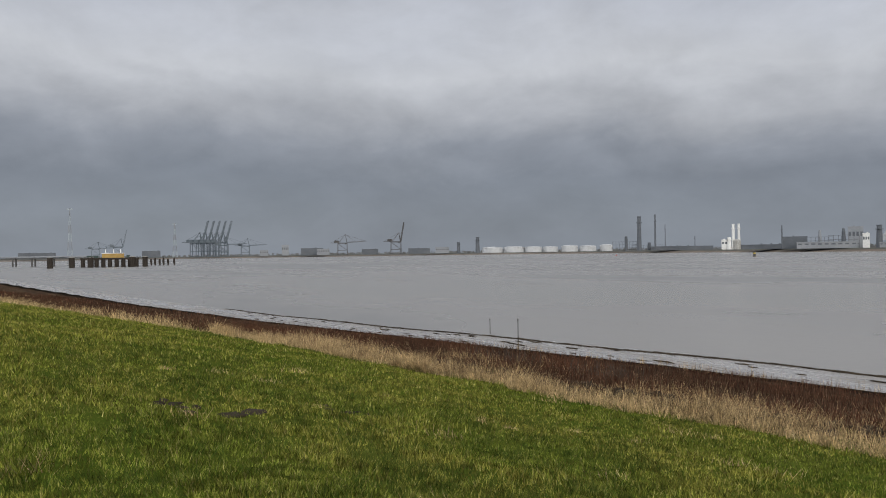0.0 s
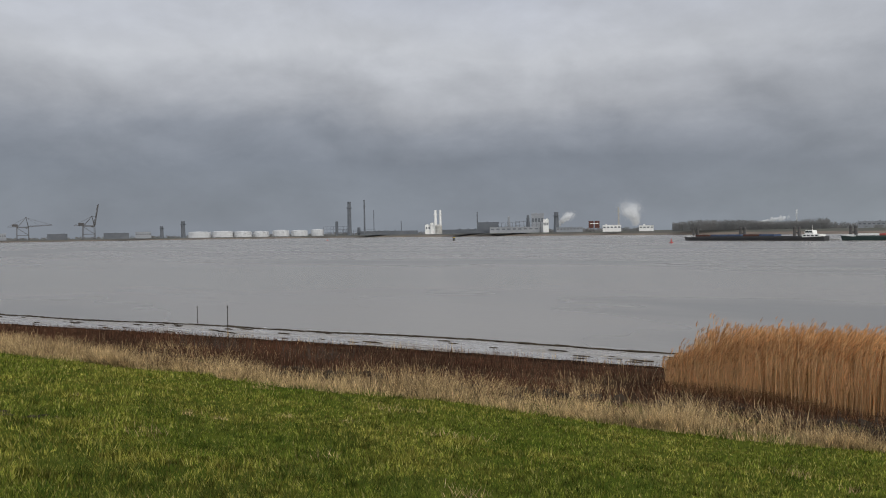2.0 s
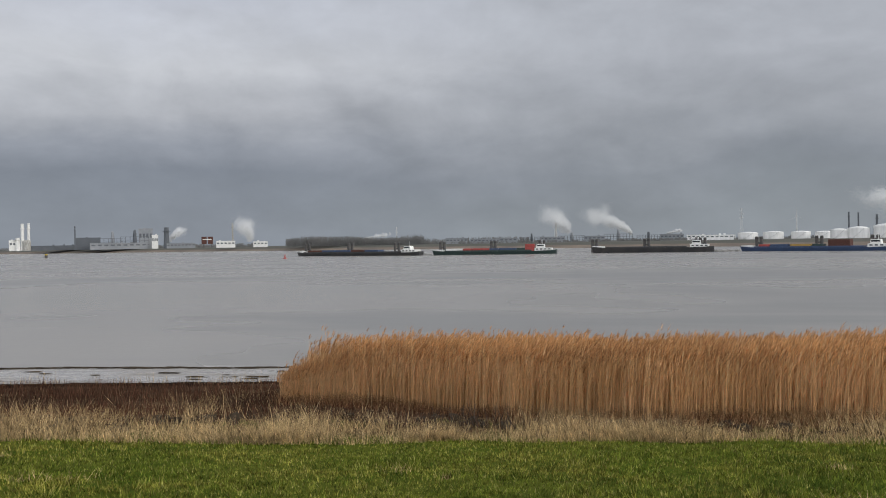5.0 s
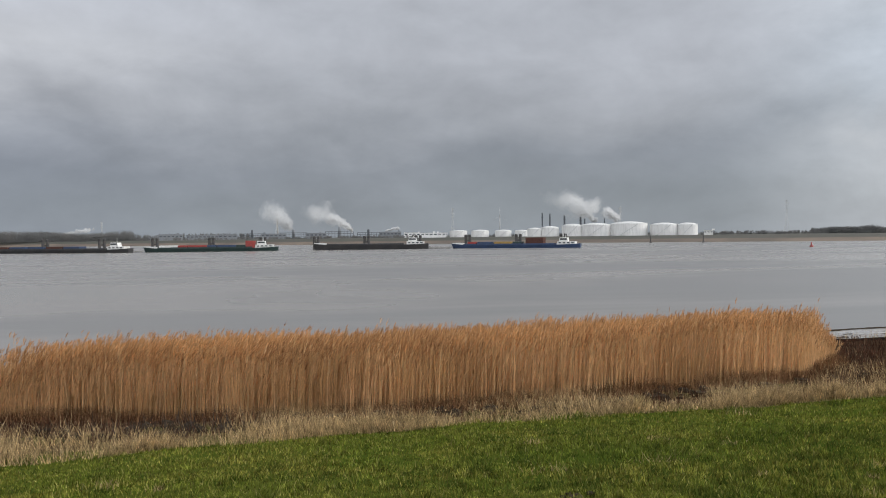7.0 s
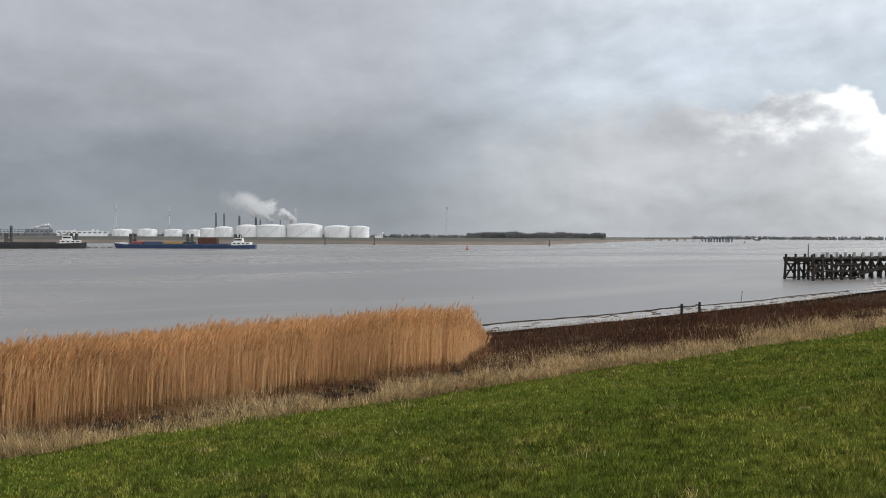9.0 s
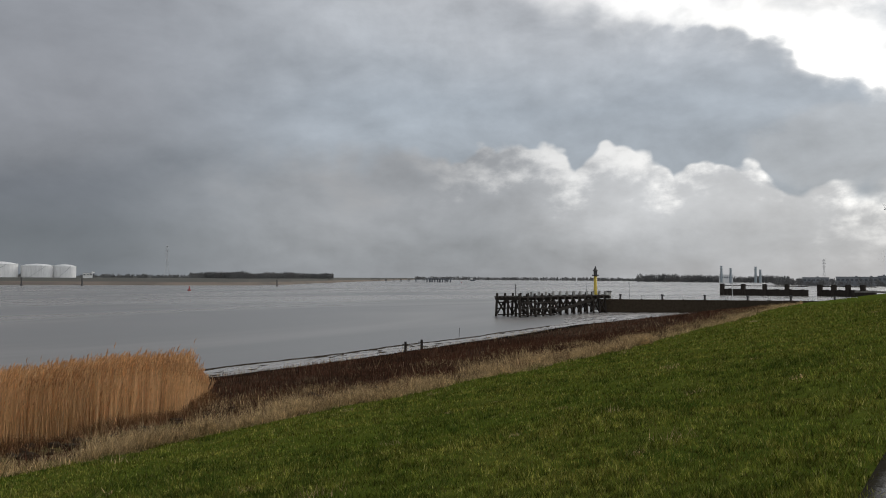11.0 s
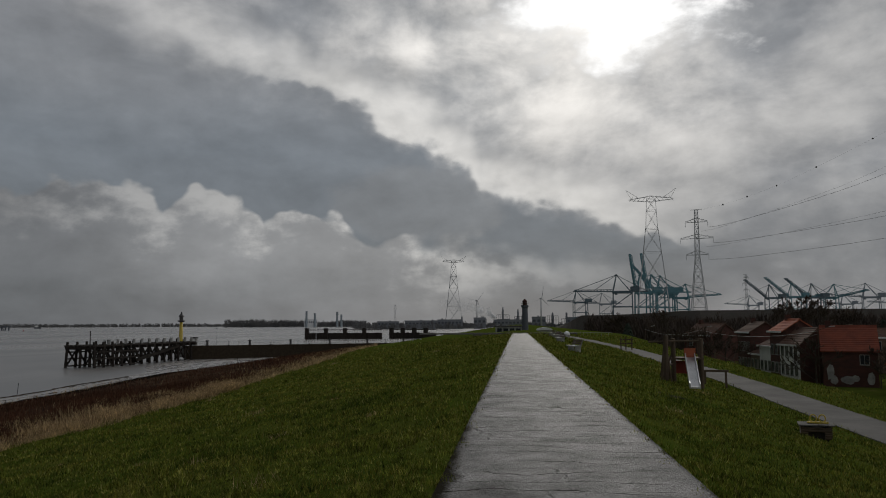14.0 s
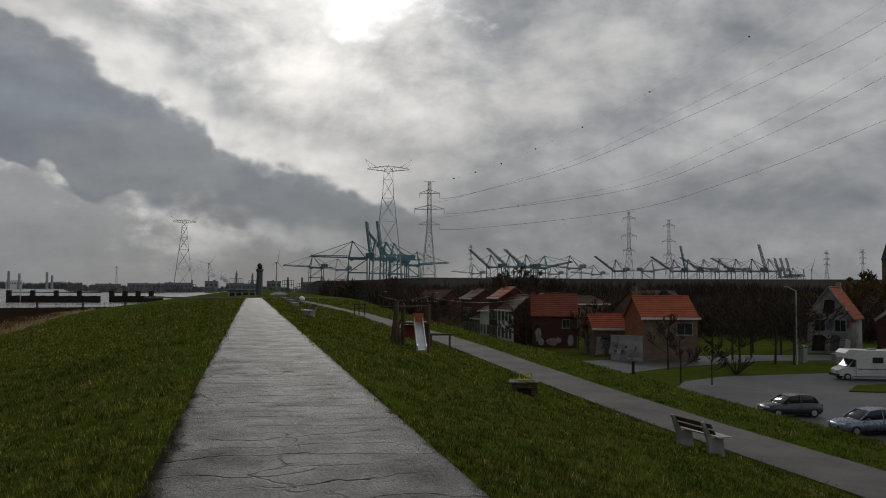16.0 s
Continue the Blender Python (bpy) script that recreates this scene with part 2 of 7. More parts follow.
def water_material():
    """Silty tidal water: a smooth sheet with long faint ripples and calmer streaks."""
    mat = bpy.data.materials.new("river_water")
    mat.use_nodes = True
    g = Nodes(mat.node_tree)
    co = g.add("ShaderNodeTexCoord").outputs["Object"]
    mp = g.add("ShaderNodeMapping")
    g.put(mp.inputs[0], co)
    mp.inputs["Scale"].default_value = (1.0, 0.35, 1.0)
    streak = g.step(g.noise(mp.outputs[0], 0.012, 4.0, 0.6, 0.6), 0.42, 0.62)
    p = g.add("ShaderNodeBsdfPrincipled")
    g.put(p.inputs["Base Color"], g.mix(streak, (0.275, 0.255, 0.23), (0.21, 0.205, 0.20)))
    g.put(p.inputs["Roughness"], g.m("ADD", 0.22, g.m("MULTIPLY", streak, 0.12)))
    p.inputs["IOR"].default_value = 1.33
    rip = g.m("ADD", g.noise(co, 1.3, 3.0, 0.6), g.m("MULTIPLY", g.noise(mp.outputs[0], 0.25, 3.0, 0.6), 1.5))
    b = g.add("ShaderNodeBump")
    b.inputs["Strength"].default_value, b.inputs["Distance"].default_value = 0.14, 0.12
    g.put(b.inputs["Height"], rip)
    g.put(p.inputs["Normal"], b.outputs[0])
    g.put(g.add("ShaderNodeOutputMaterial").inputs[0], p.outputs[0])
    return mat


def glass_material():
    mat = bpy.data.materials.new("window_glass")
    mat.use_nodes = True
    p = mat.node_tree.nodes["Principled BSDF"]
    p.inputs["Base Color"].default_value = (0.03, 0.035, 0.04, 1)
    p.inputs["Roughness"].default_value = 0.12
    p.inputs["Specular IOR Level"].default_value = 0.28
    return mat


def ground_material():
    """Turf, rough grass, marsh, mud and bed: each by the height and the lie of the land, with ragged seams."""
    mat = bpy.data.materials.new("dike_ground")
    mat.use_nodes = True
    g = Nodes(mat.node_tree)
    co = g.add("ShaderNodeTexCoord").outputs["Object"]
    kind = g.add("ShaderNodeAttribute")
    kind.attribute_name = "zone"
    zone = kind.outputs["Fac"]
    n1 = g.noise(co, 0.35, 5.0, 0.6)
    n2 = g.noise(co, 6.0, 4.0, 0.65)
    zz = g.m("ADD", zone, g.m("MULTIPLY", g.m("SUBTRACT", n1, 0.5), 0.8))
    turf = g.mix(g.step(n1, 0.35, 0.65), (0.066, 0.098, 0.013), (0.096, 0.114, 0.020))
    turf = g.mix(g.m("MULTIPLY", g.step(n2, 0.52, 0.72), 0.8), turf, (0.028, 0.032, 0.011))
    rough = g.mix(g.step(n2, 0.4, 0.62), (0.15, 0.095, 0.05), (0.27, 0.20, 0.12))
    marsh = g.mix(g.step(n2, 0.4, 0.65), (0.035, 0.024, 0.018), (0.08, 0.05, 0.034))
    col = g.mix(g.step(zz, 0.8, 1.15), turf, rough)
    col = g.mix(g.step(zz, 1.8, 2.3), col, marsh)
    col = g.mix(g.step(zz, 2.5, 2.75), col, (0.016, 0.013, 0.010))
    p = g.add("ShaderNodeBsdfPrincipled")
    g.put(p.inputs["Base Color"], col)
    p.inputs["Roughness"].default_value = 0.95
    p.inputs["Specular IOR Level"].default_value = 0.0
    b = g.add("ShaderNodeBump")
    b.inputs["Strength"].default_value, b.inputs["Distance"].default_value = 0.9, 0.05
    g.put(b.inputs["Height"], g.m("ADD", n2, g.noise(co, 30.0, 2.0)))
    g.put(p.inputs["Normal"], b.outputs[0])
    g.put(g.add("ShaderNodeOutputMaterial").inputs[0], p.outputs[0])
    return mat


def mud_material():
    mat = bpy.data.materials.new("wet_mud")
    mat.use_nodes = True
    g = Nodes(mat.node_tree)
    co = g.add("ShaderNodeTexCoord").outputs["Object"]
    mp = g.add("ShaderNodeMapping")
    g.put(mp.inputs[0], co)
    mp.inputs["Scale"].default_value = (1.0, 0.12, 1.0)
    n = g.noise(mp.outputs[0], 0.8, 5.0, 0.65)
    wet = g.step(n, 0.40, 0.60)
    p = g.add("ShaderNodeBsdfPrincipled")
    g.put(p.inputs["Base Color"], g.mix(wet, (0.24, 0.215, 0.19), (0.42, 0.40, 0.38)))
    g.put(p.inputs["Roughness"], g.m("SUBTRACT", 0.38, g.m("MULTIPLY", wet, 0.24)))
    b = g.add("ShaderNodeBump")
    b.inputs["Strength"].default_value, b.inputs["Distance"].default_value = 0.5, 0.06
    g.put(b.inputs["Height"], g.noise(co, 3.0, 5.0, 0.65))
    g.put(p.inputs["Normal"], b.outputs[0])
    g.put(g.add("ShaderNodeOutputMaterial").inputs[0], p.outputs[0])
    return mat


def path_material():
    """Worn wet concrete: stained, with ragged cracks across it."""
    mat = bpy.data.materials.new("worn_concrete")
    mat.use_nodes = True
    g = Nodes(mat.node_tree)
    co = g.add("ShaderNodeTexCoord").outputs["Object"]
    mp = g.add("ShaderNodeMapping")
    g.put(mp.inputs[0], co)
    mp.inputs["Scale"].default_value = (0.34, 1.0, 1.0)
    n = g.noise(co, 1.1, 5.0, 0.65)
    grit = g.noise(co, 38.0, 5.0, 0.8)
    warp = g.add("ShaderNodeVectorMath")
    warp.operation = "ADD"
    g.put(warp.inputs[0], mp.outputs[0])
    nz = g.add("ShaderNodeTexNoise")
    nz.inputs["Scale"].default_value = 2.2
    g.put(nz.inputs["Vector"], co)
    sc = g.add("ShaderNodeVectorMath")
    sc.operation = "SCALE"
    g.put(sc.inputs[0], nz.outputs[1])
    sc.inputs["Scale"].default_value = 0.3
    g.put(warp.inputs[1], sc.outputs[0])
    v = g.add("ShaderNodeTexVoronoi")
    v.feature = "DISTANCE_TO_EDGE"
    g.put(v.inputs["Vector"], warp.outputs[0])
    v.inputs["Scale"].default_value = 0.85
    net = g.m("MULTIPLY", g.step(v.outputs["Distance"], 0.012, 0.003), g.step(n, 0.44, 0.6))
    sp = g.add("ShaderNodeSeparateXYZ")
    g.put(sp.inputs[0], co)
    # shrinkage cracks run across, unevenly spaced and broken
    run = g.m("ADD", sp.outputs[1], g.m("ADD", g.m("MULTIPLY", g.noise(co, 0.55, 2.0, 0.5), 1.7), g.m("MULTIPLY", g.noise(co, 5.0, 4.0, 0.7), 0.16)))
    gap = g.m("ABSOLUTE", g.m("SUBTRACT", g.m("FRACT", g.m("MULTIPLY", run, 1.8)), 0.5))
    across = g.m("MULTIPLY", g.step(gap, 0.034, 0.006), g.step(g.noise(co, 0.9, 3.0, 0.6), 0.40, 0.54))
    crack = g.m("MAXIMUM", g.m("MULTIPLY", net, 0.7), across)
    col = g.mix(g.step(n, 0.32, 0.68), (0.095, 0.092, 0.087), (0.225, 0.22, 0.21))
    col = g.mix(g.m("MULTIPLY", g.step(grit, 0.46, 0.60), 0.85), col, (0.045, 0.043, 0.04))
    col = g.mix(g.m("MULTIPLY", crack, 0.9), col, (0.03, 0.028, 0.022))
    off = g.m("ADD", g.m("ABSOLUTE", g.m("SUBTRACT", sp.outputs[0], 0.52)), g.m("MULTIPLY", g.m("MULTIPLY", g.step(sp.outputs[0], 0.1, -0.7), g.step(sp.outputs[1], 16.0, 6.0)), 0.14))
    soil = g.step(g.m("ADD", off, g.m("ADD", g.m("MULTIPLY", g.m("SUBTRACT", n, 0.5), 0.5), g.m("MULTIPLY", g.m("SUBTRACT", grit, 0.5), 0.3))), 1.25, 1.42)
    col = g.mix(soil, col, (0.042, 0.038, 0.027))
    p = g.add("ShaderNodeBsdfPrincipled")
    g.put(p.inputs["Base Color"], col)
    g.put(p.inputs["Roughness"], g.m("ADD", g.m("ADD", 0.32, g.m("MULTIPLY", soil, 0.5)), g.m("MULTIPLY", grit, 0.4), clamp=True))
    dry = g.m("MULTIPLY", g.m("SUBTRACT", 1.0, soil), g.m("SUBTRACT", 1.0, crack))
    g.put(p.inputs["Specular IOR Level"], g.m("MULTIPLY", dry, g.m("MULTIPLY", g.step(n, 0.2, 0.66), 0.46)))
    b = g.add("ShaderNodeBump")
    b.inputs["Strength"].default_value, b.inputs["Distance"].default_value = 0.9, 0.035
    g.put(b.inputs["Height"], g.m("SUBTRACT", g.m("ADD", grit, n), g.m("MULTIPLY", crack, 2.0)))
    g.put(p.inputs["Normal"], b.outputs[0])
    g.put(g.add("ShaderNodeOutputMaterial").inputs[0], p.outputs[0])
    return mat


M = {
    "ground": ground_material(), "water": water_material(), "mud": mud_material(), "path": path_material(), "glass": glass_material(),
    "turf": leaf_material("turf_blades", (0.138, 0.164, 0.025), (0.240, 0.224, 0.045), (0.30, 0.27, 0.10), 0.30, 0.06, 1.1),
    "tuft": leaf_material("coarse_blades", (0.050, 0.082, 0.014), (0.075, 0.098, 0.02), (0.13, 0.13, 0.04), 0.6, 0.25, 0.8),
    "straw": leaf_material("dry_grass", (0.54, 0.39, 0.205), (0.36, 0.255, 0.135), (0.68, 0.53, 0.32), 0.5),
    "rust": leaf_material("marsh_stalks", (0.10, 0.046, 0.028), (0.035, 0.021, 0.015), (0.22, 0.13, 0.078), 0.16),
    "litter": leaf_material("reed_litter", (0.26, 0.14, 0.07), (0.15, 0.08, 0.042), (0.40, 0.25, 0.13), 0.5, 0.1, 0.7),
    "reed": leaf_material("reed_stalks", (0.76, 0.50, 0.265), (0.64, 0.405, 0.20), (0.84, 0.62, 0.38), 0.3, 0.35, 0.12, 0.6),
    "plume": leaf_material("reed_plumes", (0.56, 0.30, 0.13), (0.40, 0.21, 0.095), (0.70, 0.46, 0.25), 0.3, 0.2, 0.1),
    "paving": material("grey_paving", (0.19, 0.18, 0.165), (0.12, 0.115, 0.105), 0.8, 0.5, 16.0, 0.012, spec=0.08),
    "asphalt": material("wet_asphalt", (0.075, 0.075, 0.08), (0.12, 0.118, 0.115), 0.55, 0.25, 25.0, 0.006, spec=0.25),
    "sand": material("beach_strip", (0.19, 0.145, 0.11), (0.10, 0.08, 0.062), 0.9, 0.02, 0.4),
    "farland": material("far_fields", (0.055, 0.06, 0.048), (0.085, 0.08, 0.065), 0.95, 0.006, 0.1),
    "timber": material("tarred_timber", (0.026, 0.021, 0.018), (0.05, 0.042, 0.035), 0.75, 1.2, 12.0, 0.02, stretch=(1, 1, 0.3), spec=0.12),
    "steel": material("dark_steel", (0.045, 0.047, 0.05), (0.075, 0.065, 0.058), 0.55, 0.8, 8.0),
    # galvanised grey, lightened to carry the haze over the pylons
    "lattice": material("galvanised_lattice", (0.46, 0.475, 0.48), (0.54, 0.55, 0.555), 0.5, 0.1, 2.0),
    # crane paints lightened to carry the distance haze, crane_far the most
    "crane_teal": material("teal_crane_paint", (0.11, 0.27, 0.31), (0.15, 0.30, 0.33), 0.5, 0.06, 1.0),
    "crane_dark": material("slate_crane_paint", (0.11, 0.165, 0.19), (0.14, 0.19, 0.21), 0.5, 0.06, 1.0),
    "crane_far": material("haze_paled_crane_paint", (0.30, 0.35, 0.38), (0.34, 0.38, 0.41), 0.6, 0.06, 1.0),
    # for cranes across the river, haze greyed into the colour
    "crane_hazy": material("haze_greyed_crane_paint", (0.085, 0.11, 0.13), (0.115, 0.135, 0.155), 0.6, 0.06, 1.0),
    "tank_far": material("pale_grey_tank_paint", (0.50, 0.51, 0.52), (0.42, 0.43, 0.44), 0.6, 0.08, 0.6),
    "white": material("white_paint", (0.78, 0.78, 0.76), (0.60, 0.60, 0.58), 0.5, 0.5, 6.0),
    "tank": material("white_tank_paint", (0.82, 0.82, 0.81), (0.72, 0.72, 0.72), 0.5, 0.08, 0.6, stretch=(1, 1, 0.2)),
    "dirty_white": material("weathered_white", (0.46, 0.45, 0.42), (0.20, 0.195, 0.18), 0.75, 0.7, 9.0),
    "concrete": material("pale_concrete", (0.40, 0.39, 0.37), (0.28, 0.275, 0.26), 0.8, 0.8, 20.0, 0.01),
    "plant": material("grey_plant_cladding", (0.20, 0.215, 0.235), (0.27, 0.28, 0.295), 0.65, 0.05, 0.6),
    "plant_dark": material("dark_plant_steel", (0.075, 0.085, 0.10), (0.11, 0.12, 0.135), 0.65, 0.05, 0.6),
    "yellow": material("yellow_paint", (0.62, 0.47, 0.06), (0.50, 0.36, 0.06), 0.5, 0.8, 8.0),
    "red": material("red_paint", (0.36, 0.05, 0.04), (0.26, 0.04, 0.035), 0.5, 0.6, 8.0),
    "blue": material("blue_paint", (0.035, 0.065, 0.14), (0.03, 0.05, 0.105), 0.5, 0.3, 4.0),
    "green": material("bottle_green_paint", (0.02, 0.045, 0.042), (0.016, 0.034, 0.032), 0.5, 0.2, 4.0),
    "hull": material("black_hull_paint", (0.022, 0.024, 0.028), (0.045, 0.042, 0.042), 0.45, 0.15, 3.0),
    "ochre": material("ochre_container_paint", (0.42, 0.27, 0.07), (0.32, 0.20, 0.05), 0.6, 0.3, 4.0),
    "tile_red": material("dull_red_roof_tile", (0.25, 0.075, 0.045), (0.17, 0.055, 0.038), 0.8, 0.8, 8.0, 0.01, spec=0.12),
    "brick": material("dark_red_brick", (0.115, 0.052, 0.042), (0.07, 0.04, 0.034), 0.85, 0.8, 14.0, 0.008, stretch=(1, 1, 2.5), spec=0.12),
    "brick_orange": material("orange_brick", (0.34, 0.12, 0.06), (0.22, 0.085, 0.05), 0.85, 0.5, 12.0, 0.008, stretch=(1, 1, 2.5), spec=0.12),
    "brick_grey": material("brown_grey_brick", (0.23, 0.165, 0.12), (0.15, 0.11, 0.085), 0.85, 0.5, 12.0, 0.008, stretch=(1, 1, 2.5), spec=0.12),
    "tile": material("orange_roof_tile", (0.42, 0.115, 0.055), (0.29, 0.085, 0.05), 0.75, 0.8, 8.0, 0.01, random_ob=0.35, spec=0.12),
    "tile_dark": material("brown_roof_tile", (0.15, 0.085, 0.06), (0.10, 0.065, 0.05), 0.8, 0.8, 8.0, 0.01, spec=0.12),
    "bark": material("winter_bark", (0.055, 0.045, 0.036), (0.085, 0.07, 0.055), 0.9, 1.5, 12.0, 0.02, stretch=(1, 1, 0.3), spec=0.12),
    "twig": material("bare_twigs", (0.06, 0.047, 0.037), (0.085, 0.062, 0.045), 0.9, 0.3, 3.0, island=0.5, spec=0.12),
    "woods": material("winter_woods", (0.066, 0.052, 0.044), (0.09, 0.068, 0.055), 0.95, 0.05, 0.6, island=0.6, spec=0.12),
    # paler far copy of the woods, with the distance haze mixed into its colour
    "woods_far": material("haze_tinted_winter_woods", (0.15, 0.155, 0.155), (0.19, 0.185, 0.18), 0.95, 0.02, 0.3, island=0.4, spec=0.12),
    "conifer": material("dark_conifer", (0.018, 0.028, 0.017), (0.03, 0.042, 0.024), 0.9, 0.8, 6.0, island=0.5),
    "amber_leaf": material("ochre_winter_leaves", (0.16, 0.10, 0.04), (0.11, 0.07, 0.03), 0.9, 0.4, 4.0, island=0.5, spec=0.12),
    "wood": material("weathered_wood", (0.14, 0.10, 0.07), (0.085, 0.065, 0.048), 0.75, 2.0, 25.0, 0.004, stretch=(1, 1, 0.3), spec=0.12),
    "pale_wood": material("pale_bench_board", (0.50, 0.48, 0.44), (0.36, 0.34, 0.31), 0.5, 3.0, 30.0, 0.003),
    "tin": material("slide_steel", (0.55, 0.56, 0.57), (0.45, 0.46, 0.47), 0.3, 2.0, 20.0, metal=0.6),
    "silver": material("silver_car_paint", (0.36, 0.38, 0.41), (0.32, 0.34, 0.37), 0.28, 0.6, 6.0, metal=0.5),
    "blue_grey": material("blue_grey_car_paint", (0.20, 0.24, 0.31), (0.17, 0.21, 0.27), 0.28, 0.6, 6.0, metal=0.5),
    "dark_grey": material("dark_grey_car_paint", (0.075, 0.08, 0.09), (0.06, 0.065, 0.075), 0.25, 0.6, 6.0, metal=0.3),
    "rubber": material("black_rubber", (0.02, 0.02, 0.021), None, 0.85, 4.0, 40.0),
    "steam": material("white_steam", (0.96, 0.965, 0.97), (0.93, 0.935, 0.94), 1.0, 0.03, 0.3, soft=0.6, spec=0.0),
    "stone": material("dark_rubble", (0.07, 0.06, 0.05), (0.12, 0.105, 0.09), 0.9, 2.0, 15.0, 0.02, island=0.5),
    "soil": material("dark_soil", (0.035, 0.027, 0.019), (0.055, 0.043, 0.03), 0.95, 2.0, 18.0, 0.02, island=0.5, spec=0.05),
    "bank_turf": material("dark_bank_turf", (0.065, 0.06, 0.052), (0.085, 0.075, 0.065), 0.95, 0.02, 0.5, spec=0.05),
    "orange_plastic": material("orange_red_panel", (0.50, 0.13, 0.05), (0.40, 0.10, 0.05), 0.5, 2.0, 15.0),
}


# ---- mesh helpers ----
class Geo:
    """Collects the vertices and faces of one mesh."""

    def __init__(self):
        self.v, self.f = [], []

    def add(self, verts, faces):
        k = len(self.v)
        self.v += [tuple(p) for p in verts]
        self.f += [tuple(i + k for i in face) for face in faces]
        return self

    def box(self, x0, y0, z0, x1, y1, z1):
        p = [(x, y, z) for z in (z0, z1) for x, y in ((x0, y0), (x1, y0), (x1, y1), (x0, y1))]
        return self.add(p, [(3, 2, 1, 0), (4, 5, 6, 7), (0, 1, 5, 4), (1, 2, 6, 5), (2, 3, 7, 6), (3, 0, 4, 7)])

    def bar(self, a, b, r0, r1=None, n=4, flat=1.0):
        """A tapered bar with n sides from a to b."""
        a, b, r1 = Vector(a), Vector(b), r0 if r1 is None else r1
        d = (b - a).normalized()
        s = d.cross(Vector((0, 0, 1)) if abs(d.z) < 0.95 else Vector((0, 1, 0))).normalized()
        u = s.cross(d)
        ring = [(math.cos(2 * math.pi * (i + 0.5) / n), math.sin(2 * math.pi * (i + 0.5) / n) * flat) for i in range(n)]
        p = [a + s * c * r0 + u * q * r0 for c, q in ring] + [b + s * c * r1 + u * q * r1 for c, q in ring]
        return self.add(p, [(i, (i + 1) % n, n + (i + 1) % n, n + i) for i in range(n)] + [tuple(range(n - 1, -1, -1)), tuple(range(n, 2 * n))])

    def lathe(self, profile, n=16, x=0.0, y=0.0):
        """A turned body: profile of (radius, z), from below upwards."""
        p = [(x + r * math.cos(2 * math.pi * i / n), y + r * math.sin(2 * math.pi * i / n), z) for r, z in profile for i in range(n)]
        k = len(profile)
        f = [(j * n + i, j * n + (i + 1) % n, (j + 1) * n + (i + 1) % n, (j + 1) * n + i) for j in range(k - 1) for i in range(n)]
        return self.add(p, f + [tuple(range(n - 1, -1, -1)), tuple(range((k - 1) * n, k * n))])

    def prism(self, outline, lo, hi, axis="y"):
        """An outline in the plane across an axis, drawn out from lo to hi."""
        put = {"y": lambda a, b, c: (a, c, b), "x": lambda a, b, c: (c, a, b), "z": lambda a, b, c: (a, b, c)}[axis]
        n = len(outline)
        p = [put(a, b, lo) for a, b in outline] + [put(a, b, hi) for a, b in outline]
        return self.add(p, [(i, (i + 1) % n, n + (i + 1) % n, n + i) for i in range(n)] + [tuple(range(n - 1, -1, -1)), tuple(range(n, 2 * n))])

    def lump(self, at, size, seed=0, rings=4, n=7, rough=0.3):
        """A small uneven lump."""
        rnd = random.Random(seed)
        p = [(at[0], at[1], at[2] - size[2])]
        for j in range(1, rings):
            a = math.pi * j / rings - math.pi / 2
            for i in range(n):
                k = 1 + rnd.uniform(-rough, rough)
                b = 2 * math.pi * i / n
                p.append((at[0] + size[0] * k * math.cos(a) * math.cos(b), at[1] + size[1] * k * math.cos(a) * math.sin(b), at[2] + size[2] * k * math.sin(a)))
        p.append((at[0], at[1], at[2] + size[2]))
        f = [(0, 1 + (i + 1) % n, 1 + i) for i in range(n)]
        for j in range(rings - 2):
            f += [(1 + j * n + i, 1 + j * n + (i + 1) % n, 1 + (j + 1) * n + (i + 1) % n, 1 + (j + 1) * n + i) for i in range(n)]
        k = 1 + (rings - 2) * n
        return self.add(p, f + [(k + i, k + (i + 1) % n, len(p) - 1) for i in range(n)])

    def mesh(self, name, mat, smooth=False):
        me = bpy.data.meshes.new(name)
        me.from_pydata(self.v, [], self.f)
        bm = bmesh.new()
        bm.from_mesh(me)
        bmesh.ops.recalc_face_normals(bm, faces=bm.faces)
        bm.to_mesh(me)
        bm.free()
        me.materials.append(M[mat])
        if smooth:
            me.polygons.foreach_set("use_smooth", [True] * len(me.polygons))
        return me


def arrays(name, verts, faces, mat):
    """A mesh from arrays, for what is too many to add one by one."""
    me = bpy.data.meshes.new(name)
    n, k = faces.shape
    me.vertices.add(len(verts))
    me.vertices.foreach_set("co", verts.astype(np.float32).ravel())
    me.loops.add(n * k)
    me.loops.foreach_set("vertex_index", faces.astype(np.int32).ravel())
    me.polygons.add(n)
    me.polygons.foreach_set("loop_start", np.arange(0, n * k, k, dtype=np.int32))
    me.update(calc_edges=True)
    me.materials.append(mat)
    return me


def thing(name, label, category, group="", at=(0, 0, 0), rz=0.0):
    ob = new(name)
    ob.empty_display_size = 0.3
    ob.matrix_basis = pose(*at, 0, 0, rz)
    return tagged(ob, label, category, group)


def part(name, geo, mat, parent, label="", smooth=False):
    ob = new(name, geo.mesh(name, mat, smooth))
    ob.parent = parent
    return tagged(ob, label)


def solid(name, geo, mat, label, category, at=(0, 0, 0), rz=0.0, group="", kind="", smooth=False):
    ob = new(name, geo.mesh(name, mat, smooth))
    ob.matrix_basis = pose(*at, 0, 0, rz)
    return tagged(ob, label, category, group, kind)


# ---- the lie of the land ----
def ramp(x, xs, ys):
    return np.interp(x, xs, ys)


